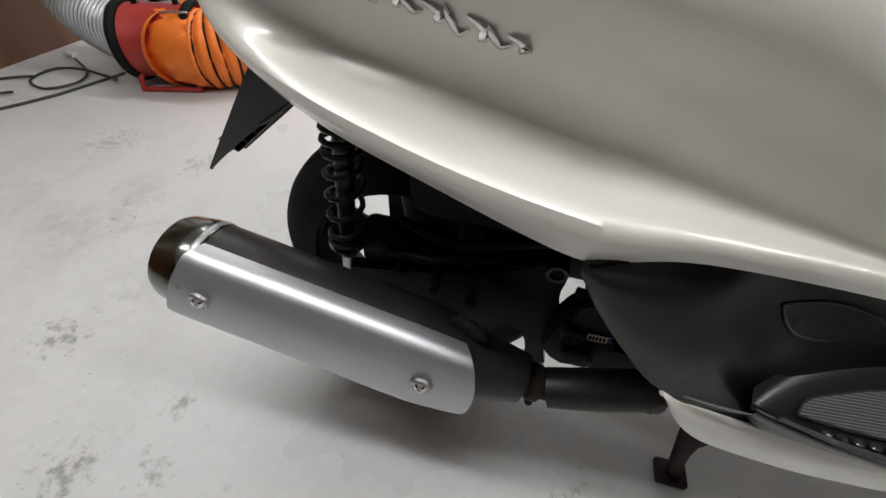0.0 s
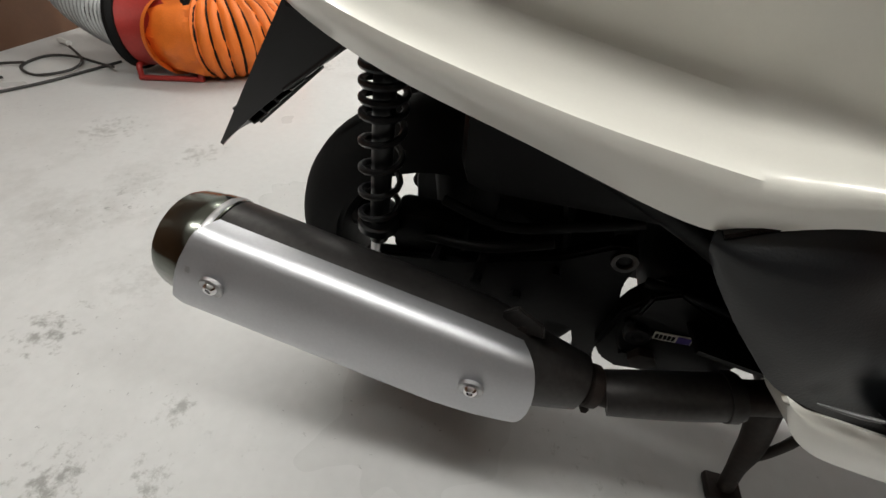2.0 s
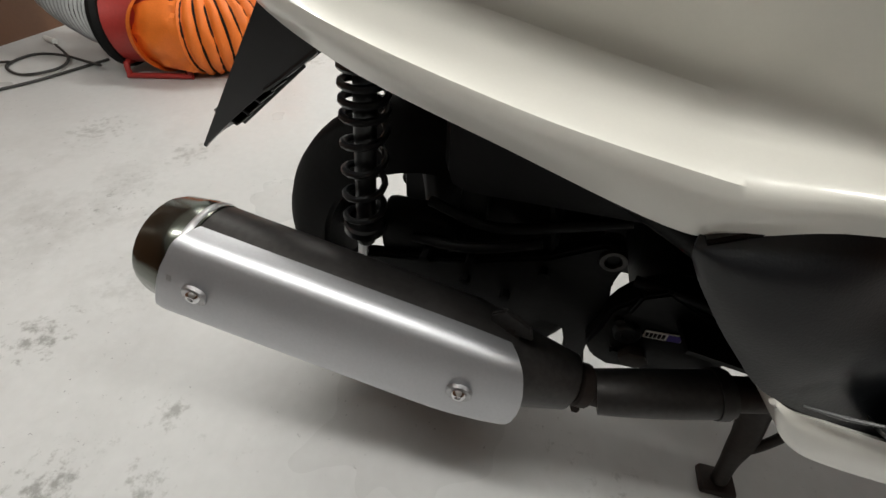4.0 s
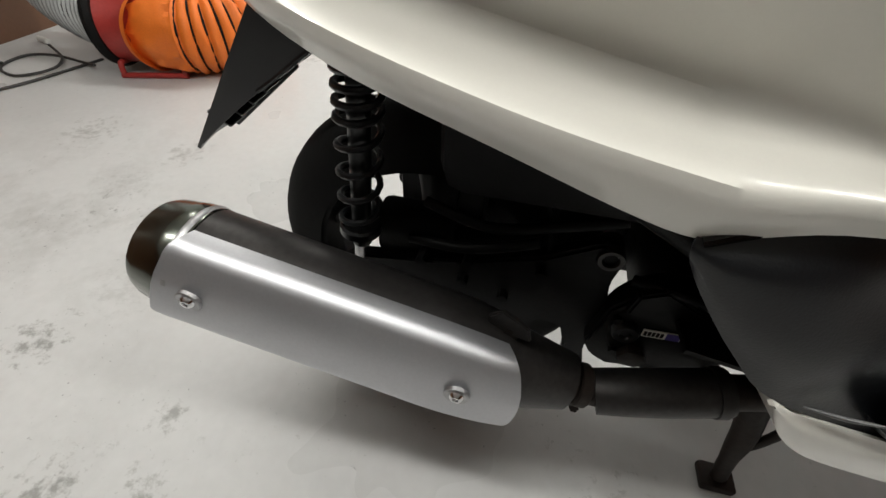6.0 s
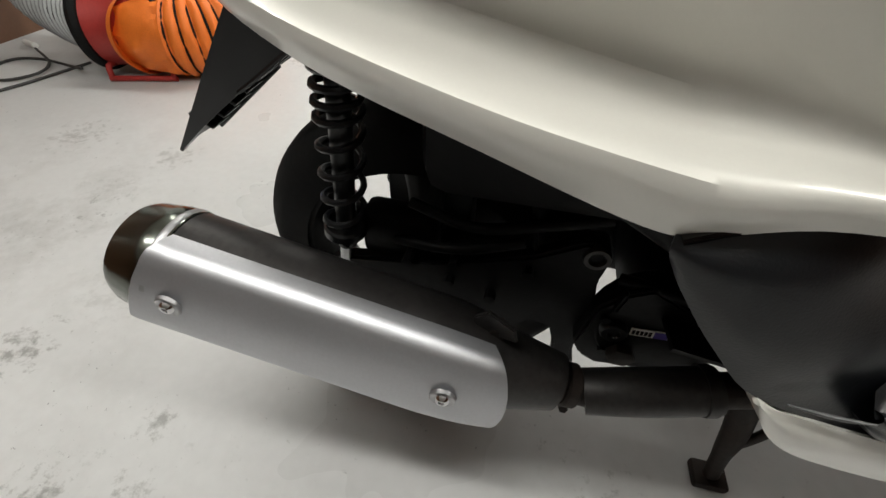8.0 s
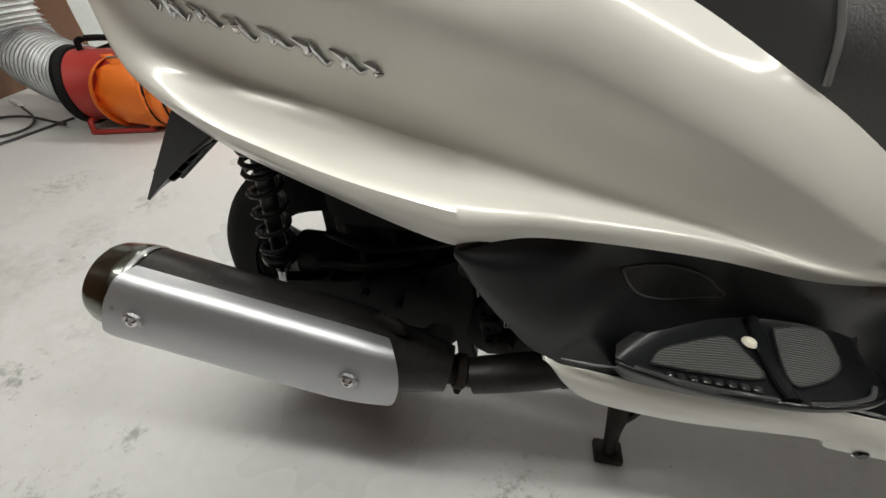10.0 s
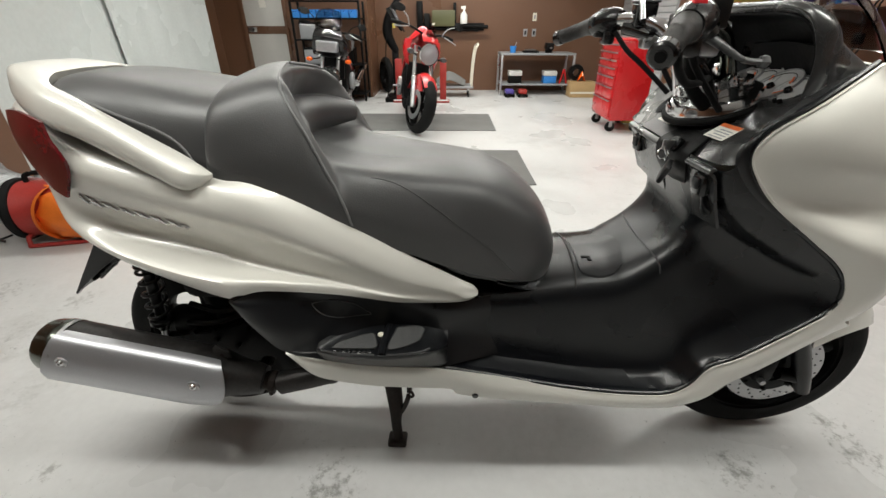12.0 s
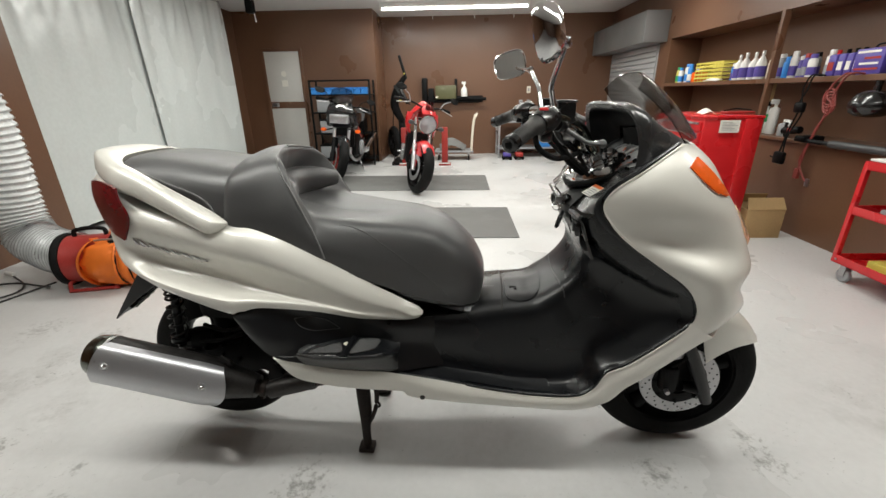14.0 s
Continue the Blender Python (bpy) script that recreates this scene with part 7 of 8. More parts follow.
def hanging_cables():
    t = thing("jump_leads", room(2.70, 3.25, 1.24), "red jump leads looped over the shelf edge", "cable")
    part("lead", tube([(0.08, -0.10, 0.0), (0.0, -0.08, 0.0), (-0.01, -0.03, -0.08), (0.0, 0.0, -0.17), (0.0, 0.03, -0.30), (0.0, 0.08, -0.45), (0.0, 0.13, -0.62), (0.0, 0.05, -0.74), (0, 0.0, -0.77)], 0.007, 8, steps=5), LEAD_RED, t)
    part("lead", tube([(0.08, -0.02, 0.0), (0.01, -0.03, 0.0), (0.0, 0.04, -0.08), (0.0, 0.05, -0.15), (0.0, -0.02, -0.22), (0.0, 0.06, -0.36), (0.0, 0.10, -0.55), (0, 0.12, -0.70)], 0.007, 8, steps=5), LEAD_RED, t)
    for k in range(4):
        a = 0.02 * k
        part("knot", tube([(0.0, 0.03 + 0.05 * math.cos(q) - a * 0.3, -0.15 + 0.055 * math.sin(q) - a) for q in [2 * math.pi * j / 14 for j in range(15)]], 0.0065, 7, cap=False), LEAD_RED, t)
    part("clip", cbox(-0.015, 0.10, -0.76, 0.015, 0.14, -0.68, bevel=0.006), LEAD_RED, t, "red clamp")
    part("jaw", cbox(-0.008, -0.015, -0.80, 0.008, 0.015, -0.74, bevel=0.004), STEEL, t, "copper jaw")
    t = thing("timing_light", room(2.70, 3.52, 1.24), "black cable and hand lamp hung from the shelf", "cable")
    part("lead", tube([(0.08, -0.05, 0.0), (0.0, -0.05, 0.0), (0, -0.02, -0.10), (0.0, 0.02, -0.2), (0, -0.03, -0.28), (0, 0.05, -0.45), (0, 0.05, -0.60)], 0.006, 8, steps=5), RUBBER, t)
    part("lead", tube([(0.08, -0.02, 0.0), (0.0, -0.02, 0.0), (0, 0.02, -0.10), (0.0, 0.0, -0.22), (0, 0.06, -0.42), (0, 0.10, -0.62), (0, 0.18, -0.63)], 0.006, 8, steps=5), RUBBER, t)
    part("body", cbox(-0.02, -0.04, -0.27, 0.02, 0.05, -0.19, bevel=0.015), ENGINE, t)
    part("head", cbox(-0.02, 0.02, -0.68, 0.02, 0.13, -0.58, bevel=0.015), ENGINE, t)


hanging_lamp()
hanging_cables()
small("sander", 2.30, 3.62, 0.967, [("body", cbox(-0.12, -0.05, 0, 0.10, 0.05, 0.018, bevel=0.006), RED_DULL, ""), ("arm", tube([(-0.1, 0.03, 0.02), (0, 0.05, 0.035), (0.1, 0.0, 0.025)], 0.006, 8, steps=3), ENGINE, "")], "loose red and black tools on the chest top", "tool")
small("cloth", 2.02, 3.60, 0.967, [("cloth", loft([[(-0.05, -0.06, 0.0), (0, -0.07, 0.02), (0.06, -0.05, 0.0)], [(-0.06, 0, 0.01), (0, 0, 0.045), (0.06, 0.0, 0.012)], [(-0.05, 0.06, 0.0), (0, 0.06, 0.02), (0.05, 0.07, 0.0)]], 5, 5, 0.003), PAPER, "")], "crumpled pale cloth on the chest top", "cloth")


# ---- far wall: door, shutter, sockets ----
def toilet_door():
    d = structure("door_1", cbox(-3.36, 7.60, 0.0, -2.65, 7.66, 1.90), BROWN, "brown door frame with a pale flush door", "door")
    leaf = part("door_leaf", cbox(-3.30, 7.57, 0.01, -2.70, 7.61, 1.85, bevel=0.003), DOOR_WHITE, d, "grey-white flush door leaf")
    part("door_rail", cbox(-3.30, 7.562, 0.94, -2.70, 7.572, 1.05, bevel=0.002), BROWN, leaf, "brown middle rail")
    part("door_handle", rod((-3.25, 7.55, 1.0), (-3.17, 7.55, 1.0), 0.01, 10), STEEL, leaf)
    part("handle_plate", cbox(-3.28, 7.552, 0.965, -3.15, 7.563, 1.035, bevel=0.002), STEEL, leaf)
    part("door_sign", lathe([(0, 0.003), (0.045, 0.003), (0.045, 0)], 24, pose(-3.00, 7.568, 1.50, 90, 0, 0)), PAPER, leaf, "round pale sign")
    part("door_sign", cbox(-3.05, 7.565, 1.30, -2.95, 7.57, 1.40), PAPER, leaf, "square pale notice")
    for a in ((-3.36, -3.30), (-2.70, -2.65)):
        part("jamb", cbox(a[0], 7.555, 0, a[1], 7.60, 1.90, bevel=0.003), BROWN, d)
    part("head", cbox(-3.36, 7.555, 1.852, -2.65, 7.60, 1.90, bevel=0.003), BROWN, d)


def shutter():
    s = structure("door_2", cbox(2.86, 6.42, 0, 2.90, 8.42, 1.77), SHUTTER, "closed pale grey steel roller shutter", "roller shutter")
    for k in range(23):
        part("slat", cbox(2.835, 6.45, 0.03 + k * 0.075, 2.862, 8.40, 0.096 + k * 0.075, bevel=0.010), SHUTTER, s)
    part("guide_rail", cbox(2.79, 6.40, 0, 2.87, 6.45, 1.77, bevel=0.003), GREY_STEEL, s)
    part("shutter_box", cbox(2.48, 6.20, 1.75, 2.80, 8.42, 2.13, bevel=0.006), BOX_STEEL, s, "grey steel shutter housing")


toilet_door()
shutter()
for u, z in ((1.35, 1.19), (1.21, 0.95), (1.36, 0.95)):
    o = thing("wall_socket", room(u, 8.42, z), "pale wall socket plate on the brown wall", "socket", "wall sockets")
    part("plate", cbox(-0.035, -0.008, -0.06, 0.035, 0, 0.06, bevel=0.003), CREAM if z > 1 else GREY_STEEL, o)
    part("insert", cbox(-0.015, -0.011, -0.03, 0.015, -0.007, 0.03, bevel=0.002), GREY_STEEL if z > 1 else ENGINE, o)
for u in (-1.0, -0.45, 0.3, 1.0, 1.7):
    h = thing("ceiling_hook", room(u, 8.36, CEIL), "small white cable hook under the ceiling", "hook", "ceiling hooks")
    part("hook", tube([(0, 0, 0), (0, -0.005, -0.03), (0.006, -0.01, -0.05), (0, -0.012, -0.06)], 0.006, 8, steps=3), WHITE_PLASTIC, h)


# ---- storage rack with blue bins ----
def rack():
    r = thing("storage_rack", room(-2.44, 7.16), "black steel rack holding a row of blue parts bins", "rack")
    W, D, H = 0.99, 0.36, 1.38
    for x in (0, W):
        for y in (0, D):
            part("post", cbox(x - 0.015, y - 0.015, 0, x + 0.015, y + 0.015, H, bevel=0.002), ENGINE, r)
    for z in (0.10, 0.52, 0.86, 1.14):
        part("shelf", cbox(-0.01, -0.01, z, W + 0.01, D + 0.01, z + 0.02, bevel=0.002), ENGINE, r)
    part("top_bar", rod((0, 0, H - 0.01), (W, 0, H - 0.01), 0.013, 10), ENGINE, r)
    for x, z, w in ((0.1, 0.54, 0.3), (0.5, 0.54, 0.35), (0.08, 0.88, 0.25), (0.45, 0.12, 0.4), (0.06, 0.12, 0.3)):
        b = thing("storage_box", room(-2.44 + x, 7.18, z), "grey and black parts box on the rack shelf", "box", "rack boxes")
        part("body", cbox(0, 0, 0, w, 0.28, 0.20, bevel=0.01), GREY_STEEL if x < 0.2 else ENGINE, b)
        part("lid", cbox(-0.005, -0.005, 0.20, w + 0.005, 0.285, 0.225, bevel=0.006), ENGINE, b)


def bin_mesh():
    bm = bmesh.new()
    out = [(0, 0.0), (0.105, 0.0), (0.105, 0.22), (0, 0.22)]
    box(bm, 0, 0, 0, 0.108, 0.22, 0.004)
    box(bm, 0, 0.0, 0.004, 0.004, 0.22, 0.105)
    box(bm, 0.104, 0.0, 0.004, 0.108, 0.22, 0.105)
    box(bm, 0.004, 0.216, 0.004, 0.104, 0.22, 0.105)
    box(bm, 0.004, -0.012, 0.004, 0.104, -0.006, 0.07)
    box(bm, 0.0, -0.016, 0.088, 0.108, 0.0, 0.105)
    return bm


rack()
for k in range(8):
    b = part("parts_bin", bin_mesh(), BLUE)
    b.matrix_world = room(-2.42 + k * 0.119, 7.15, 1.16)
    tagged(b, "blue plastic parts bin on the rack", "bin", "blue parts bins")


# ---- motorcycles ----
def bike_wheel(parent, c, R, half, rim_r, rim_mat=ENGINE, discs=True):
    m = Matrix.Translation(c) @ pose(0, 0, 0, 0, 90, 0)
    prof = [(R - 0.075 * (1 - math.cos(a)), half * math.sin(a)) for a in [math.pi * k / 12 - math.pi / 2 for k in range(13)]]
    w = part("wheel", lathe(prof, 48, m), RUBBER, parent, "black motorcycle tyre")
    part("rim", lathe([(rim_r, half * 0.8), (rim_r - 0.015, half * 0.5), (rim_r - 0.02, 0), (rim_r - 0.015, -half * 0.5), (rim_r, -half * 0.8)], 40, m), rim_mat, w)
    bm = bmesh.new()
    for k in range(6):
        a = 2 * math.pi * k / 6
        tube([m @ Vector((0.03 * math.cos(a), 0.03 * math.sin(a), 0)), m @ Vector(((rim_r - 0.01) * math.cos(a + 0.15), (rim_r - 0.01) * math.sin(a + 0.15), 0))], [0.018, 0.013], 8, bm)
    lathe([(0, half * 0.9), (0.035, half * 0.9), (0.035, -half * 0.9), (0, -half * 0.9)], 18, m, bm)
    part("spokes", bm, rim_mat, w)
    for s in (-1, 1) if discs else ():
        part("brake_disc", lathe([(0.10, 0.002), (0.155, 0.002), (0.155, -0.002), (0.10, -0.002)], 36, m @ pose(0, 0, s * (half + 0.012)), closed=True), STEEL, w)
    return w


def motorcycle(m, label, paint, naked, steer):
    """Nose towards -y; wheels stand on z = 0."""
    b = thing("motorcycle", m, label, "motorcycle", "parked motorcycles")
    front = bike_wheel(b, (0, 0, 0.30), 0.30, 0.066, 0.215, rim_mat=ENGINE if naked else RED_DULL)
    bike_wheel(b, (0, 1.42, 0.31), 0.31, 0.085, 0.215, rim_mat=ENGINE if naked else RED_DULL)
    fork_mat = CHROME if naked else STEEL
    for s in (-1, 1):
        f = part("fork", rod((0.10 * s, 0.0, 0.30), (0.10 * s, 0.24, 0.86), 0.022, 16), fork_mat, b, "bright fork tube")
        part("slider", rod((0.10 * s, -0.02, 0.27), (0.10 * s, 0.11, 0.57), 0.029, 16, edge=0.004), STEEL if naked else ENGINE, f)
        part("caliper", cbox(0.10 * s - 0.02, 0.06, 0.26, 0.10 * s + 0.02, 0.13, 0.36, bevel=0.01), ENGINE, f)
        part("handlebar", tube([(0.0, 0.26, 0.98), (0.15 * s, 0.28, 1.02), (0.26 * s, 0.32, 1.03), (0.37 * s, 0.37, 1.02)], 0.012, 10, steps=4), ENGINE, b)
        part("grip", rod((0.27 * s, 0.325, 1.03), (0.38 * s, 0.375, 1.02), 0.018, 14, edge=0.002), RUBBER, b)
        part("lever", tube([(0.22 * s, 0.27, 1.02), (0.30 * s, 0.24, 1.00), (0.38 * s, 0.27, 0.985)], 0.006, 8, steps=3), STEEL, b)
        mi = part("mirror", lathe([(0, -0.018), (0.03, -0.014), (0.045, 0.0), (0.04, 0.005), (0, 0.005)], 24, pose(0.36 * s, 0.26, 1.16 if naked else 1.14, 70, 0, 15 * s) @ Matrix.Diagonal((1.5, 0.9, 1, 1))), ENGINE, b, "black mirror")
        part("stem", tube([(0.20 * s, 0.29, 1.02), (0.24 * s, 0.28, 1.10), (0.33 * s, 0.27, 1.15)], 0.006, 8, steps=3), STEEL if naked else ENGINE, mi)
        i = part("indicator", lathe([(0, -0.03), (0.022, -0.022), (0.028, 0.0), (0.022, 0.022), (0, 0.03)], 16, pose(0.20 * s if naked else 0.24 * s, 0.12, 0.80 if naked else 0.68, 90, 0, 0) @ Matrix.Diagonal((1.5, 1, 1, 1))), GREY_EDGE if naked else AMBER, b, "front indicator")
        part("stalk", rod((0.10 * s, 0.18, 0.78 if naked else 0.70), (0.20 * s, 0.13, 0.79 if naked else 0.68), 0.008, 8), ENGINE, i)
        part("frame_rail", tube([(0.09 * s, 0.28, 0.88), (0.17 * s, 0.45, 0.72), (0.16 * s, 0.75, 0.55), (0.13 * s, 1.0, 0.48)], 0.017, 10, steps=4), RED if naked else RED_DULL, b)
        part("footpeg", rod((0.14 * s, 0.98, 0.36), (0.26 * s, 0.98, 0.36), 0.012, 10), STEEL, b)
        part("radiator_cover" if naked else "side_fairing", loft([[(0.13 * s, 0.22, 0.92), (0.19 * s, 0.36, 0.93), (0.20 * s, 0.60, 0.90)], [(0.16 * s, 0.26, 0.80), (0.21 * s, 0.38, 0.80), (0.20 * s, 0.60, 0.80)], [(0.14 * s, 0.30, 0.68), (0.17 * s, 0.40, 0.68), (0.15 * s, 0.58, 0.70)]], 3, 3, 0.006), paint, b)
    part("front_mudguard", loft([[(-0.078, -0.16, 0.50), (0, -0.175, 0.535), (0.078, -0.16, 0.50)], [(-0.08, 0.0, 0.60), (0, 0.0, 0.635), (0.08, 0.0, 0.60)], [(-0.08, 0.17, 0.56), (0, 0.18, 0.59), (0.08, 0.17, 0.56)], [(-0.075, 0.27, 0.42), (0, 0.29, 0.43), (0.075, 0.27, 0.42)]], 4, 5, 0.005), paint, b, "painted front mudguard")
    for s in (-1, 1):
        part("mudguard_side", plate([(-0.12, 0.46), (0.0, 0.605), (0.14, 0.57), (0.10, 0.40), (0.02, 0.30), (-0.02, 0.30), (-0.02, 0.44)], 0.005, None, pose(0.078 * s, 0, 0, 90, 0, 90), 0.001), paint, b)
    if naked:
        h = part("headlamp", lathe([(0.105, 0.0), (0.112, 0.012), (0.108, 0.03), (0.098, 0.05), (0.06, 0.13), (0, 0.14)], 36, toward((0, 0.06, 0.81), (0, 0.4, 0.86))), CHROME, b, "round chrome headlamp")
        part("lens", lathe([(0, -0.022), (0.05, -0.018), (0.09, -0.006), (0.104, 0.004)], 36, toward((0, 0.06, 0.81), (0, 0.4, 0.86))), LENS, h)
        part("reflector", lathe([(0, 0.03), (0.05, 0.02), (0.10, 0.006)], 30, toward((0, 0.065, 0.81), (0, 0.4, 0.86))), SILVER, h)
        part("flyscreen", loft([[(-0.09, 0.10, 0.92), (0, 0.05, 0.935), (0.09, 0.10, 0.92)], [(-0.095, 0.15, 0.975), (0, 0.11, 1.0), (0.095, 0.15, 0.975)], [(-0.055, 0.21, 1.02), (0, 0.18, 1.045), (0.055, 0.21, 1.02)]], 4, 5, 0.005), paint, b, "small red flyscreen")
        part("screen_glass", loft([[(-0.065, 0.115, 0.965), (0, 0.078, 0.985), (0.065, 0.115, 0.965)], [(-0.055, 0.165, 1.045), (0, 0.135, 1.075), (0.055, 0.165, 1.045)]], 3, 5, 0.003), SCREEN, b)
    else:
        h = part("headlamp", cbox(-0.13, 0.015, 0.78, 0.13, 0.12, 0.90, bevel=0.02), SILVER, b, "wide square headlamp")
        part("lens", cbox(-0.125, 0.005, 0.785, 0.125, 0.013, 0.895, bevel=0.003), LENS, h)
        part("nose_fairing", loft([[(-0.18, 0.10, 0.74), (0, 0.06, 0.72), (0.18, 0.10, 0.74)], [(-0.19, 0.09, 0.80), (0, 0.125, 0.78), (0.19, 0.09, 0.80)], [(-0.18, 0.08, 0.93), (0, 0.04, 0.92), (0.18, 0.08, 0.93)], [(-0.16, 0.14, 1.02), (0, 0.09, 1.03), (0.16, 0.14, 1.02)]], 4, 5, 0.006), paint, b, "black nose fairing")
        part("windscreen", loft([[(-0.15, 0.13, 1.02), (0, 0.08, 1.03), (0.15, 0.13, 1.02)], [(-0.16, 0.20, 1.13), (0, 0.15, 1.15), (0.16, 0.20, 1.13)], [(-0.13, 0.26, 1.22), (0, 0.22, 1.25), (0.13, 0.26, 1.22)]], 4, 5, 0.004), SCREEN, b, "smoked windscreen")
    part("tank", loft([[(-0.10, 0.34, 0.94), (0, 0.32, 1.02), (0.10, 0.34, 0.94)], [(-0.19, 0.45, 0.88), (0, 0.45, 1.07), (0.19, 0.45, 0.88)], [(-0.18, 0.65, 0.84), (0, 0.65, 1.03), (0.18, 0.65, 0.84)], [(-0.11, 0.85, 0.80), (0, 0.85, 0.86), (0.11, 0.85, 0.80)]], 4, 6, 0.006), paint, b, "painted fuel tank")
    part("seat", loft([[(-0.12, 0.84, 0.80), (0, 0.84, 0.85), (0.12, 0.84, 0.80)], [(-0.15, 1.05, 0.79), (0, 1.05, 0.83), (0.15, 1.05, 0.79)], [(-0.12, 1.35, 0.86), (0, 1.35, 0.90), (0.12, 1.35, 0.86)], [(-0.08, 1.60, 0.92), (0, 1.60, 0.95), (0.08, 1.60, 0.92)]], 4, 5, 0.03), VINYL, b)
    part("engine", cbox(-0.17, 0.42, 0.28, 0.17, 0.90, 0.66, bevel=0.05), ENGINE, b, "dark engine block")
    part("radiator", cbox(-0.15, 0.33, 0.45, 0.15, 0.37, 0.70, bevel=0.01), ENGINE, b)
    for s in (-1, 1):
        part("crankcase_cover", rod((0.17 * s, 0.66, 0.40), (0.22 * s, 0.66, 0.40), 0.11, 24, edge=0.012), STEEL if naked else GREY_STEEL, b)
    part("silencer", rod((0.20, 0.95, 0.33), (0.23, 1.55, 0.52), 0.055, 20, edge=0.01), CHROME, b, "bright silencer")
    part("exhaust_pipe", tube([(0.08, 0.38, 0.42), (0.10, 0.34, 0.30), (0.15, 0.55, 0.22), (0.19, 0.95, 0.33)], 0.022, 12, steps=4), STEEL, b)
    part("swing_arm", tube([(0.10, 0.90, 0.40), (0.11, 1.2, 0.34), (0.11, 1.42, 0.31)], 0.03, 10, steps=3), ENGINE, b)
    part("side_stand", tube([(0.10, 0.78, 0.30), (0.17, 0.74, 0.15), (0.24, 0.70, 0.015)], 0.011, 8, steps=3), STEEL if not naked else ENGINE, b)
    # the bars, fork and front wheel are turned on the steering head
    turn = Matrix.Translation((0, 0.02, 0.30)) @ Matrix.Rotation(math.radians(steer), 4, Vector((0, 0.24, 0.56)).normalized()) @ Matrix.Translation((0, -0.02, -0.30))
    turning = ["fork", "slider", "caliper", "handlebar", "grip", "lever", "mirror", "stem", "front_mudguard", "mudguard_side"]
    if naked:
        turning += ["headlamp", "lens", "reflector", "flyscreen", "screen_glass", "indicator", "stalk"]
    for o in b.children_recursive:
        if o.name.split(".")[0] in turning or o == front or o.parent == front:
            o.data.transform(turn)
    return b


motorcycle(room(-0.50, 4.98, 0.006, 9, 0, 8), "red naked motorcycle with a round headlamp on a mat", RED, True, 20)
motorcycle(room(-1.70, 5.80, 0.006, 2, 0, 5), "black half-faired motorcycle with a square headlamp on a mat", GLOSS_BLACK, False, 27)


# ---- tyre lift, red jack stands and other gear along the far wall ----
def lift_machine():
    t = thing("tyre_lever_stand", room(-0.98, 7.35), "black steel lifting frame with yellow warning stickers", "stand")
    part("base", cbox(-0.15, -0.3, 0, 0.15, 0.3, 0.06, bevel=0.01), ENGINE, t)
    part("mast", cbox(-0.05, 0.05, 0.06, 0.05, 0.15, 0.75, bevel=0.008), ENGINE, t)
    part("arm", tube([(0.02, 0.08, 0.70), (-0.10, 0.06, 0.95), (-0.05, 0.05, 1.20), (0.10, 0.02, 1.42)], [0.05, 0.075, 0.065, 0.035], 12, steps=4), ENGINE, t)
    part("lever", rod((0.12, 0.0, 1.38), (0.02, 0.0, 1.74), 0.024, 12, edge=0.004), ENGINE, t)
    part("shield", loft([[(-0.10, -0.03, 1.28), (-0.02, -0.05, 1.30), (0.05, -0.03, 1.24)], [(0.02, -0.05, 1.10), (0.08, -0.07, 1.12), (0.13, -0.04, 1.08)], [(0.12, -0.04, 0.98), (0.15, -0.06, 1.0), (0.18, -0.04, 0.98)]], 4, 4, 0.02), GLOSS_BLACK, t)
    part("warning_sticker", cbox(0.0, -0.075, 1.03, 0.04, -0.07, 1.09), YELLOW, t, "yellow warning sticker")
    part("warning_sticker", cbox(0.09, -0.06, 1.45, 0.11, -0.05, 1.47), YELLOW, t, "yellow warning sticker")
    part("cable", tube([(-0.10, 0, 1.0), (-0.14, -0.02, 0.6), (-0.10, -0.04, 0.3), (-0.14, -0.05, 0.06)], 0.008, 8, steps=4), RUBBER, t)


def red_cabinet(u):
    t = thing("red_stand", room(u, 7.10), "red painted steel stand behind the motorcycle", "stand", "red stands")
    part("column", cbox(-0.05, -0.05, 0.02, 0.05, 0.05, 0.62, bevel=0.008), RED_DULL, t)
    part("foot", cbox(-0.10, -0.09, 0, 0.10, 0.09, 0.03, bevel=0.006), RED_DULL, t)
    part("strip", cbox(-0.09, -0.095, 0.03, 0.09, -0.088, 0.05), WHITE_PLASTIC, t)


def hand_truck():
    t = thing("platform_truck", room(-0.30, 7.55), "platform hand truck with a pale bent handle", "trolley")
    part("deck", cbox(-0.12, 0.0, 0.14, 0.58, 0.45, 0.17, bevel=0.006), GREY_STEEL, t)
    part("handle", tube([(0.55, 0.05, 0.16), (0.57, 0.05, 0.5), (0.60, 0.05, 0.72), (0.64, 0.10, 0.79), (0.64, 0.34, 0.79), (0.60, 0.40, 0.72), (0.57, 0.40, 0.5), (0.55, 0.40, 0.16)], 0.016, 10, steps=4), CREAM, t, "pale bent tube handle")
    for x in (-0.05, 0.5):
        for y in (0.06, 0.39):
            part("wheel", rod((x - 0.012, y, 0.05), (x + 0.012, y, 0.05), 0.05, 18, edge=0.006), RUBBER, t)
            part("bracket", cbox(x - 0.02, y - 0.02, 0.09, x + 0.02, y + 0.02, 0.14), STEEL, t)
    c = thing("sack", room(-0.12, 7.75, 0.17), "slumped grey-green cover lying on the truck", "cover")
    part("cloth", loft([[(-0.2, -0.15, 0.0), (0, -0.17, 0.10), (0.25, -0.15, 0.0)], [(-0.22, 0, 0.10), (0, 0, 0.22), (0.28, 0, 0.08)], [(-0.2, 0.17, 0.0), (0, 0.18, 0.12), (0.25, 0.16, 0.0)]], 5, 5, 0.006), GREY_MAT, c)


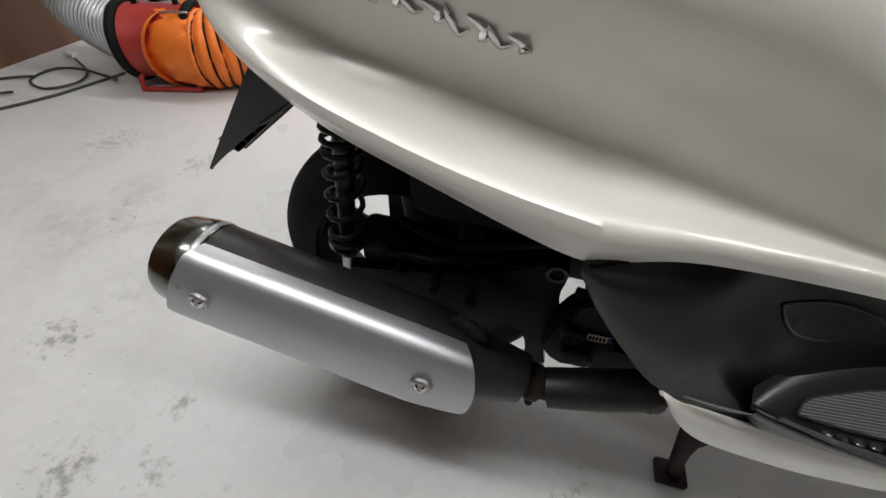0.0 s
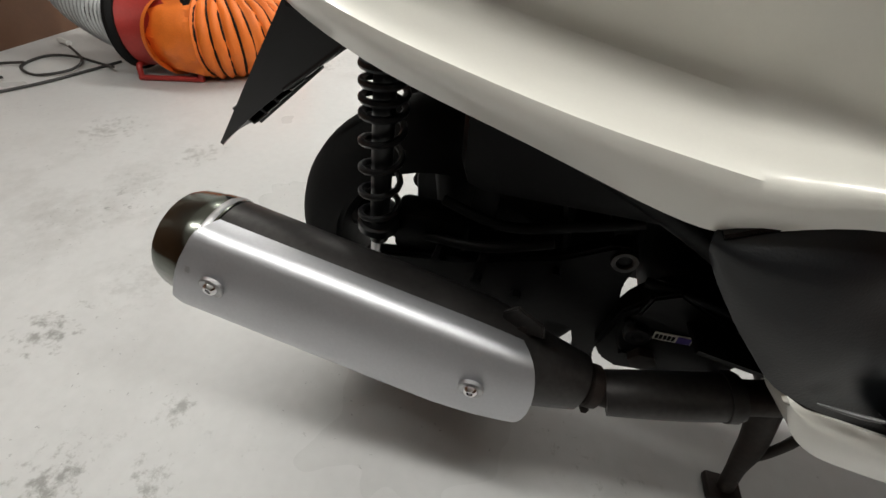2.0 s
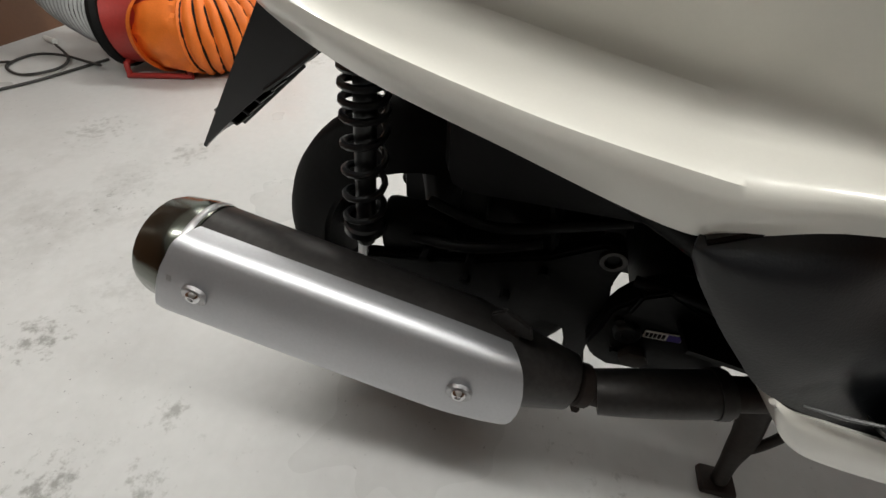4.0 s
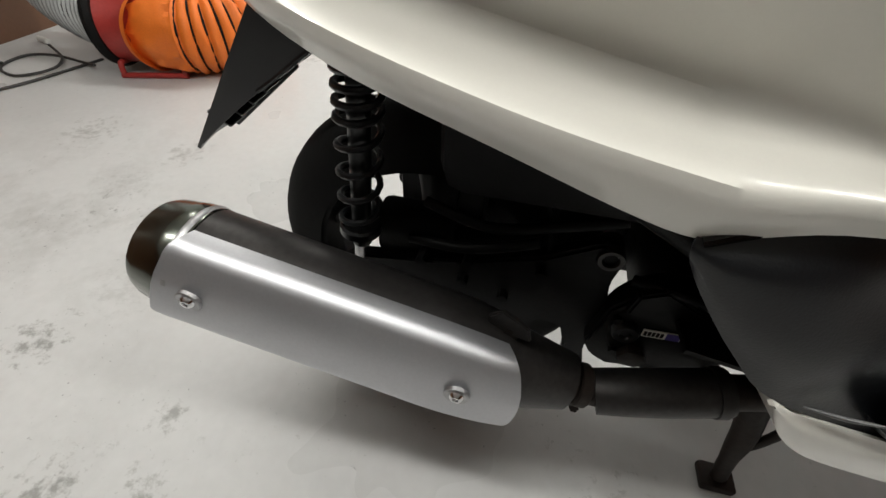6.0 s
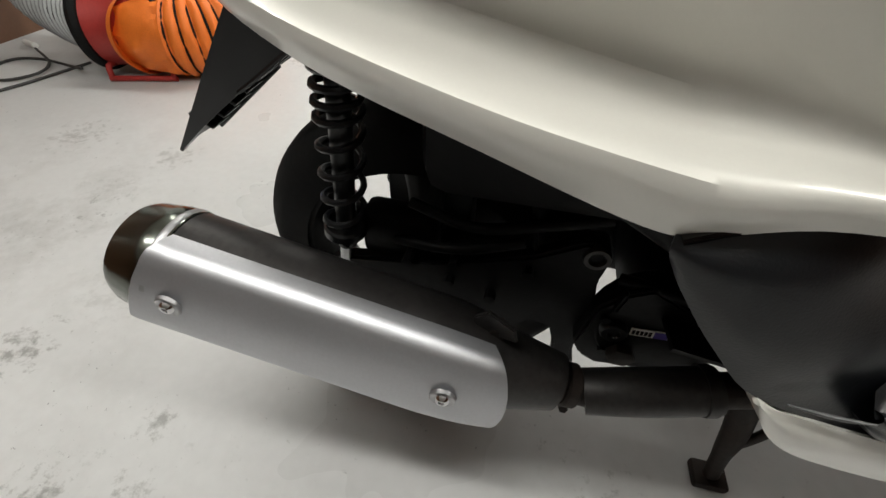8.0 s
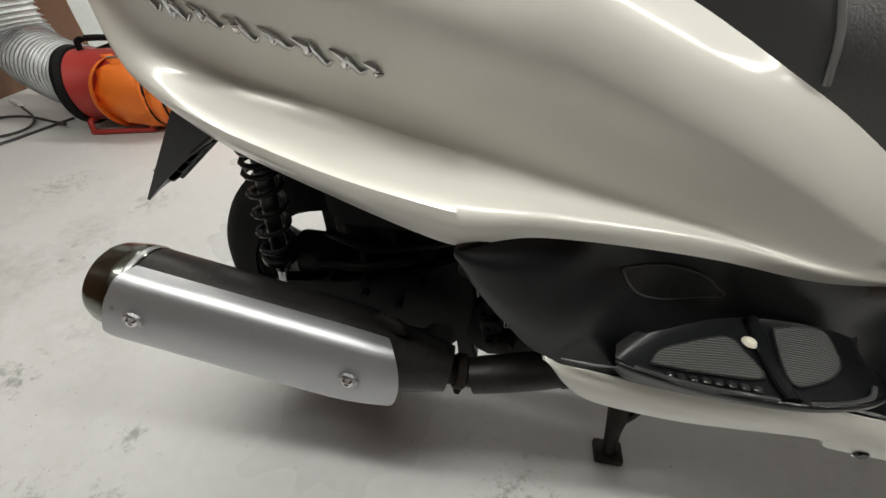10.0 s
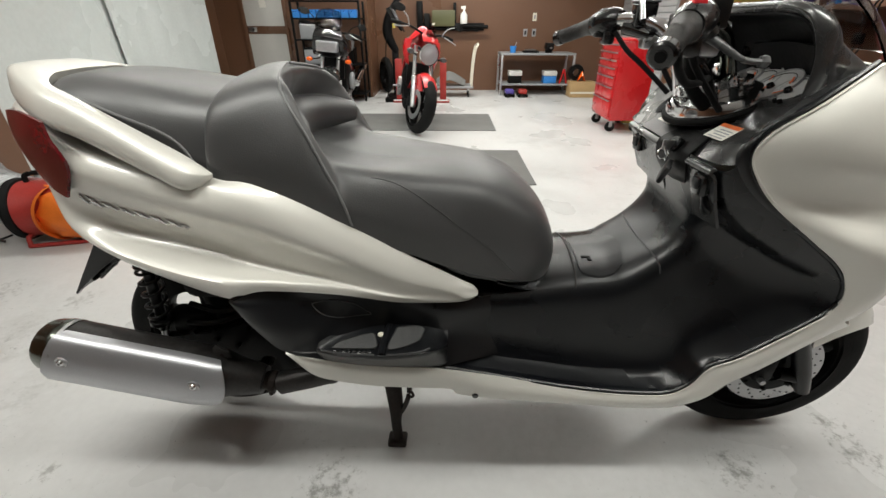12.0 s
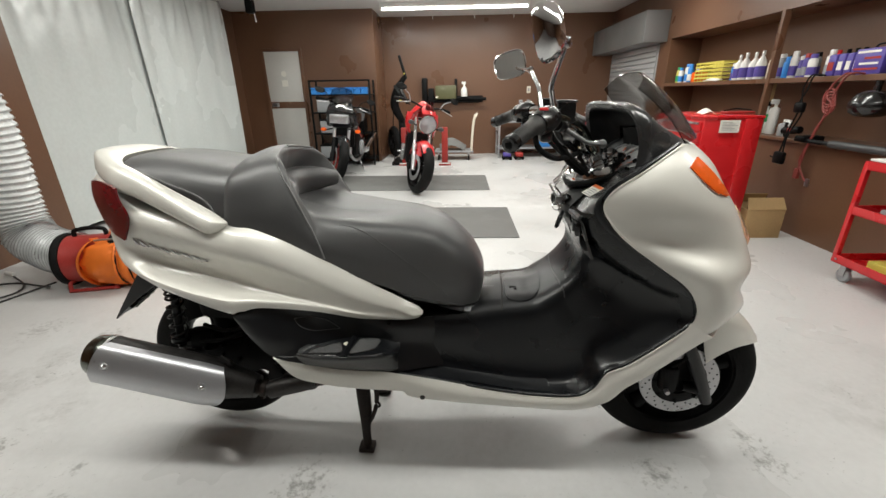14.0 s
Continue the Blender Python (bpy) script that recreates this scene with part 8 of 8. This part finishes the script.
def wall_pipe():
    t = thing("wall_bracket", room(-0.62, 8.42, 1.04), "black steel bar bracket on the far wall", "bracket")
    part("bar", rod((0.0, -0.10, -0.02), (1.0, -0.10, -0.05), 0.024, 14), ENGINE, t)
    part("bar", rod((0.55, -0.14, 0.02), (1.16, -0.14, 0.0), 0.03, 14, edge=0.004), ENGINE, t)
    part("upright", cbox(-0.06, -0.14, -0.05, 0.04, -0.02, 0.38, bevel=0.01), ENGINE, t)
    part("upright", cbox(0.06, -0.16, -0.12, 0.16, -0.02, 0.20, bevel=0.01), ENGINE, t)
    part("hook", cbox(0.56, -0.10, 0.0, 0.61, -0.02, 0.36, bevel=0.006), ENGINE, t)
    part("plate", cbox(0.0, -0.02, -0.06, 1.1, 0.0, 0.06, bevel=0.003), ENGINE, t)
    c = thing("tool_case", room(-0.25, 8.28, 1.046), "olive green case standing on the wall bar", "case")
    part("shell", cbox(-0.17, -0.06, 0, 0.22, 0.06, 0.24, bevel=0.008), mat("olive_case", (0.085, 0.085, 0.035), 0.5, 0, 0.15, 6, 80, 0.05), c)
    part("strap", cbox(-0.17, -0.063, 0.02, -0.12, -0.058, 0.05), CREAM, c)
    c = thing("spray_bottle", room(0.12, 8.26, 1.085), "white spray bottle hanging on the wall bar", "spray bottle")
    part("body", lathe([(0, 0), (0.055, 0), (0.062, 0.02), (0.058, 0.13), (0.03, 0.17), (0.016, 0.19), (0.016, 0.22), (0, 0.22)], 20), WHITE_PLASTIC, c)
    part("trigger", cbox(-0.05, -0.015, 0.215, 0.03, 0.015, 0.26, bevel=0.008), WHITE_PLASTIC, c)


lift_machine()
red_cabinet(-0.90)
red_cabinet(-0.22)
hand_truck()
wall_pipe()
w = thing("spare_wheel", room(-1.23, 8.12, 0, 25), "spare motorcycle wheel leaning against the wall", "wheel")
bike_wheel(w, (0, 0, 0.29), 0.29, 0.06, 0.20, discs=False)


def workbench():
    t = thing("workbench", room(0.76, 7.80), "grey steel workbench with a lower shelf", "workbench")
    W, D = 1.20, 0.50
    part("top", cbox(-0.02, -0.02, 0.63, W + 0.02, D + 0.02, 0.66, bevel=0.003), GREY_STEEL, t)
    part("shelf", cbox(0, 0, 0.16, W, D, 0.18, bevel=0.003), GREY_STEEL, t)
    for x in (0, W):
        for y in (0, D):
            part("leg", cbox(x - 0.018, y - 0.018, 0, x + 0.018, y + 0.018, 0.63, bevel=0.003), STEEL, t)


workbench()
def cooler(u, v, z, body, lid, label):
    small("cool_box", u, v, z, [("body", cbox(-0.11, -0.09, 0, 0.11, 0.09, 0.12, bevel=0.01), body, ""), ("lid", cbox(-0.115, -0.095, 0.12, 0.115, 0.095, 0.20, bevel=0.012), lid, "white lid")], label, "cool box", 0, "cool boxes")


cooler(1.02, 8.0, 0.18, ENGINE, WHITE_PLASTIC, "black cool box with a white lid on the bench shelf")
cooler(1.62, 8.0, 0.18, BLUE, WHITE_PLASTIC, "blue cool box with a white lid on the bench shelf")
small("jack_stand", 1.85, 7.95, 0.18, [("leg", plate([(-0.07, 0), (-0.045, 0), (-0.012, 0.16), (0.012, 0.16), (0.045, 0), (0.07, 0), (0.02, 0.20), (-0.02, 0.20)], 0.04, None, pose(0, 0, 0, 90, 0, 0), 0.002), RED, ""), ("saddle", cbox(-0.02, -0.03, 0.20, 0.02, 0.0, 0.23, bevel=0.004), RED, "")], "red jack stand on the bench shelf", "jack stand")
small("vise", 1.55, 7.95, 0.66, [("base", rod((0, 0, 0), (0, 0, 0.05), 0.06, 20, edge=0.008), ENGINE, ""), ("jaws", cbox(-0.06, -0.12, 0.05, 0.06, 0.10, 0.15, bevel=0.015), ENGINE, ""), ("screw", rod((0, -0.2, 0.08), (0, -0.1, 0.08), 0.014, 10), STEEL, "")], "dark bench vise on the workbench", "vise")
small("cup", 0.95, 7.95, 0.66, [("pot", lathe([(0, 0), (0.045, 0), (0.055, 0.10), (0.05, 0.10), (0.04, 0.01), (0, 0.01)], 20), BLUE, ""), ("tool", rod((0, 0, 0.02), (0.05, 0, 0.16), 0.006, 8), STEEL, "")], "blue pot of small tools on the workbench", "pot")
small("tool_tray", 1.25, 7.98, 0.66, [("tray", cbox(-0.13, -0.08, 0, 0.13, 0.08, 0.03, bevel=0.006), ENGINE, ""), ("tool", rod((-0.1, 0, 0.04), (0.1, 0.03, 0.04), 0.012, 10), STEEL, "")], "dark tray of hand tools on the workbench", "tray")
for u, c in ((0.90, PURPLE), (1.12, RED_DULL)):
    small("roller_skate", u, 7.66, 0, [("boot", cbox(-0.07, -0.09, 0.05, 0.07, 0.09, 0.12, bevel=0.02), c, ""), ("deck", cbox(-0.08, -0.12, 0.035, 0.08, 0.12, 0.05, bevel=0.005), ENGINE, "")] + [("wheel", rod((x - 0.015, y, 0.022), (x + 0.015, y, 0.022), 0.022, 14), ENGINE, "") for x in (-0.065, 0.065) for y in (-0.08, 0.08)], "small wheeled dolly on the floor before the bench", "dolly", 0, "wheeled dollies")
small("cardboard_box", 2.12, 7.72, 0, [("box", cbox(-0.21, -0.15, 0, 0.21, 0.15, 0.24, bevel=0.004), CARDBOARD, ""), ("band", cbox(-0.212, -0.1525, 0.06, 0.212, -0.1495, 0.09), CREAM, "printed pale band")], "low brown cardboard box with gear on top", "box")
small("work_glove", 2.10, 7.72, 0.24, [("cuff", loft([[(-0.08, -0.05, 0), (0, -0.06, 0.09), (0.06, -0.05, 0)], [(-0.06, 0.0, 0.02), (0, 0, 0.16), (0.05, 0, 0.02)], [(-0.05, 0.05, 0), (0, 0.05, 0.10), (0.05, 0.05, 0)]], 4, 4, 0.006), AMBER, "")], "crumpled orange bag in the cardboard box", "bag")
small("hose_reel", 2.02, 7.80, 0.24, [("coil", lathe([(0.06, -0.05), (0.12, -0.05), (0.13, 0), (0.12, 0.05), (0.06, 0.05)], 24, pose(0, 0, 0.13, 90, 0, 0), closed=True), ENGINE, "")], "black coiled hose in the cardboard box", "hose")
small("pipe_bundle", 2.30, 4.66, 0, [("pipe", rod((0, 0, 0.012), (0.16, 0.42, 0.62), 0.012, 10), STEEL, ""), ("pipe", rod((0.05, -0.02, 0.012), (0.22, 0.44, 0.60), 0.010, 10), CHROME, "")], "two bright steel tubes leaning against the wall", "tube")
small("carton", 2.16, 5.66, 0, [("box", cbox(-0.12, -0.10, 0, 0.20, 0.12, 0.22, bevel=0.003), YELLOW, "")], "yellow carton on the floor behind the chest", "carton")
small("hanging_bag", -3.02, 6.72, 2.30, [("body", cbox(-0.06, -0.05, -0.02, 0.06, 0.05, 0.16, bevel=0.02), ENGINE, ""), ("nozzle", rod((0.05, 0, -0.01), (0.06, 0, -0.13), 0.008, 8), STEEL, "bright nozzle")], "black air hose reel fixed under the ceiling", "hose reel")
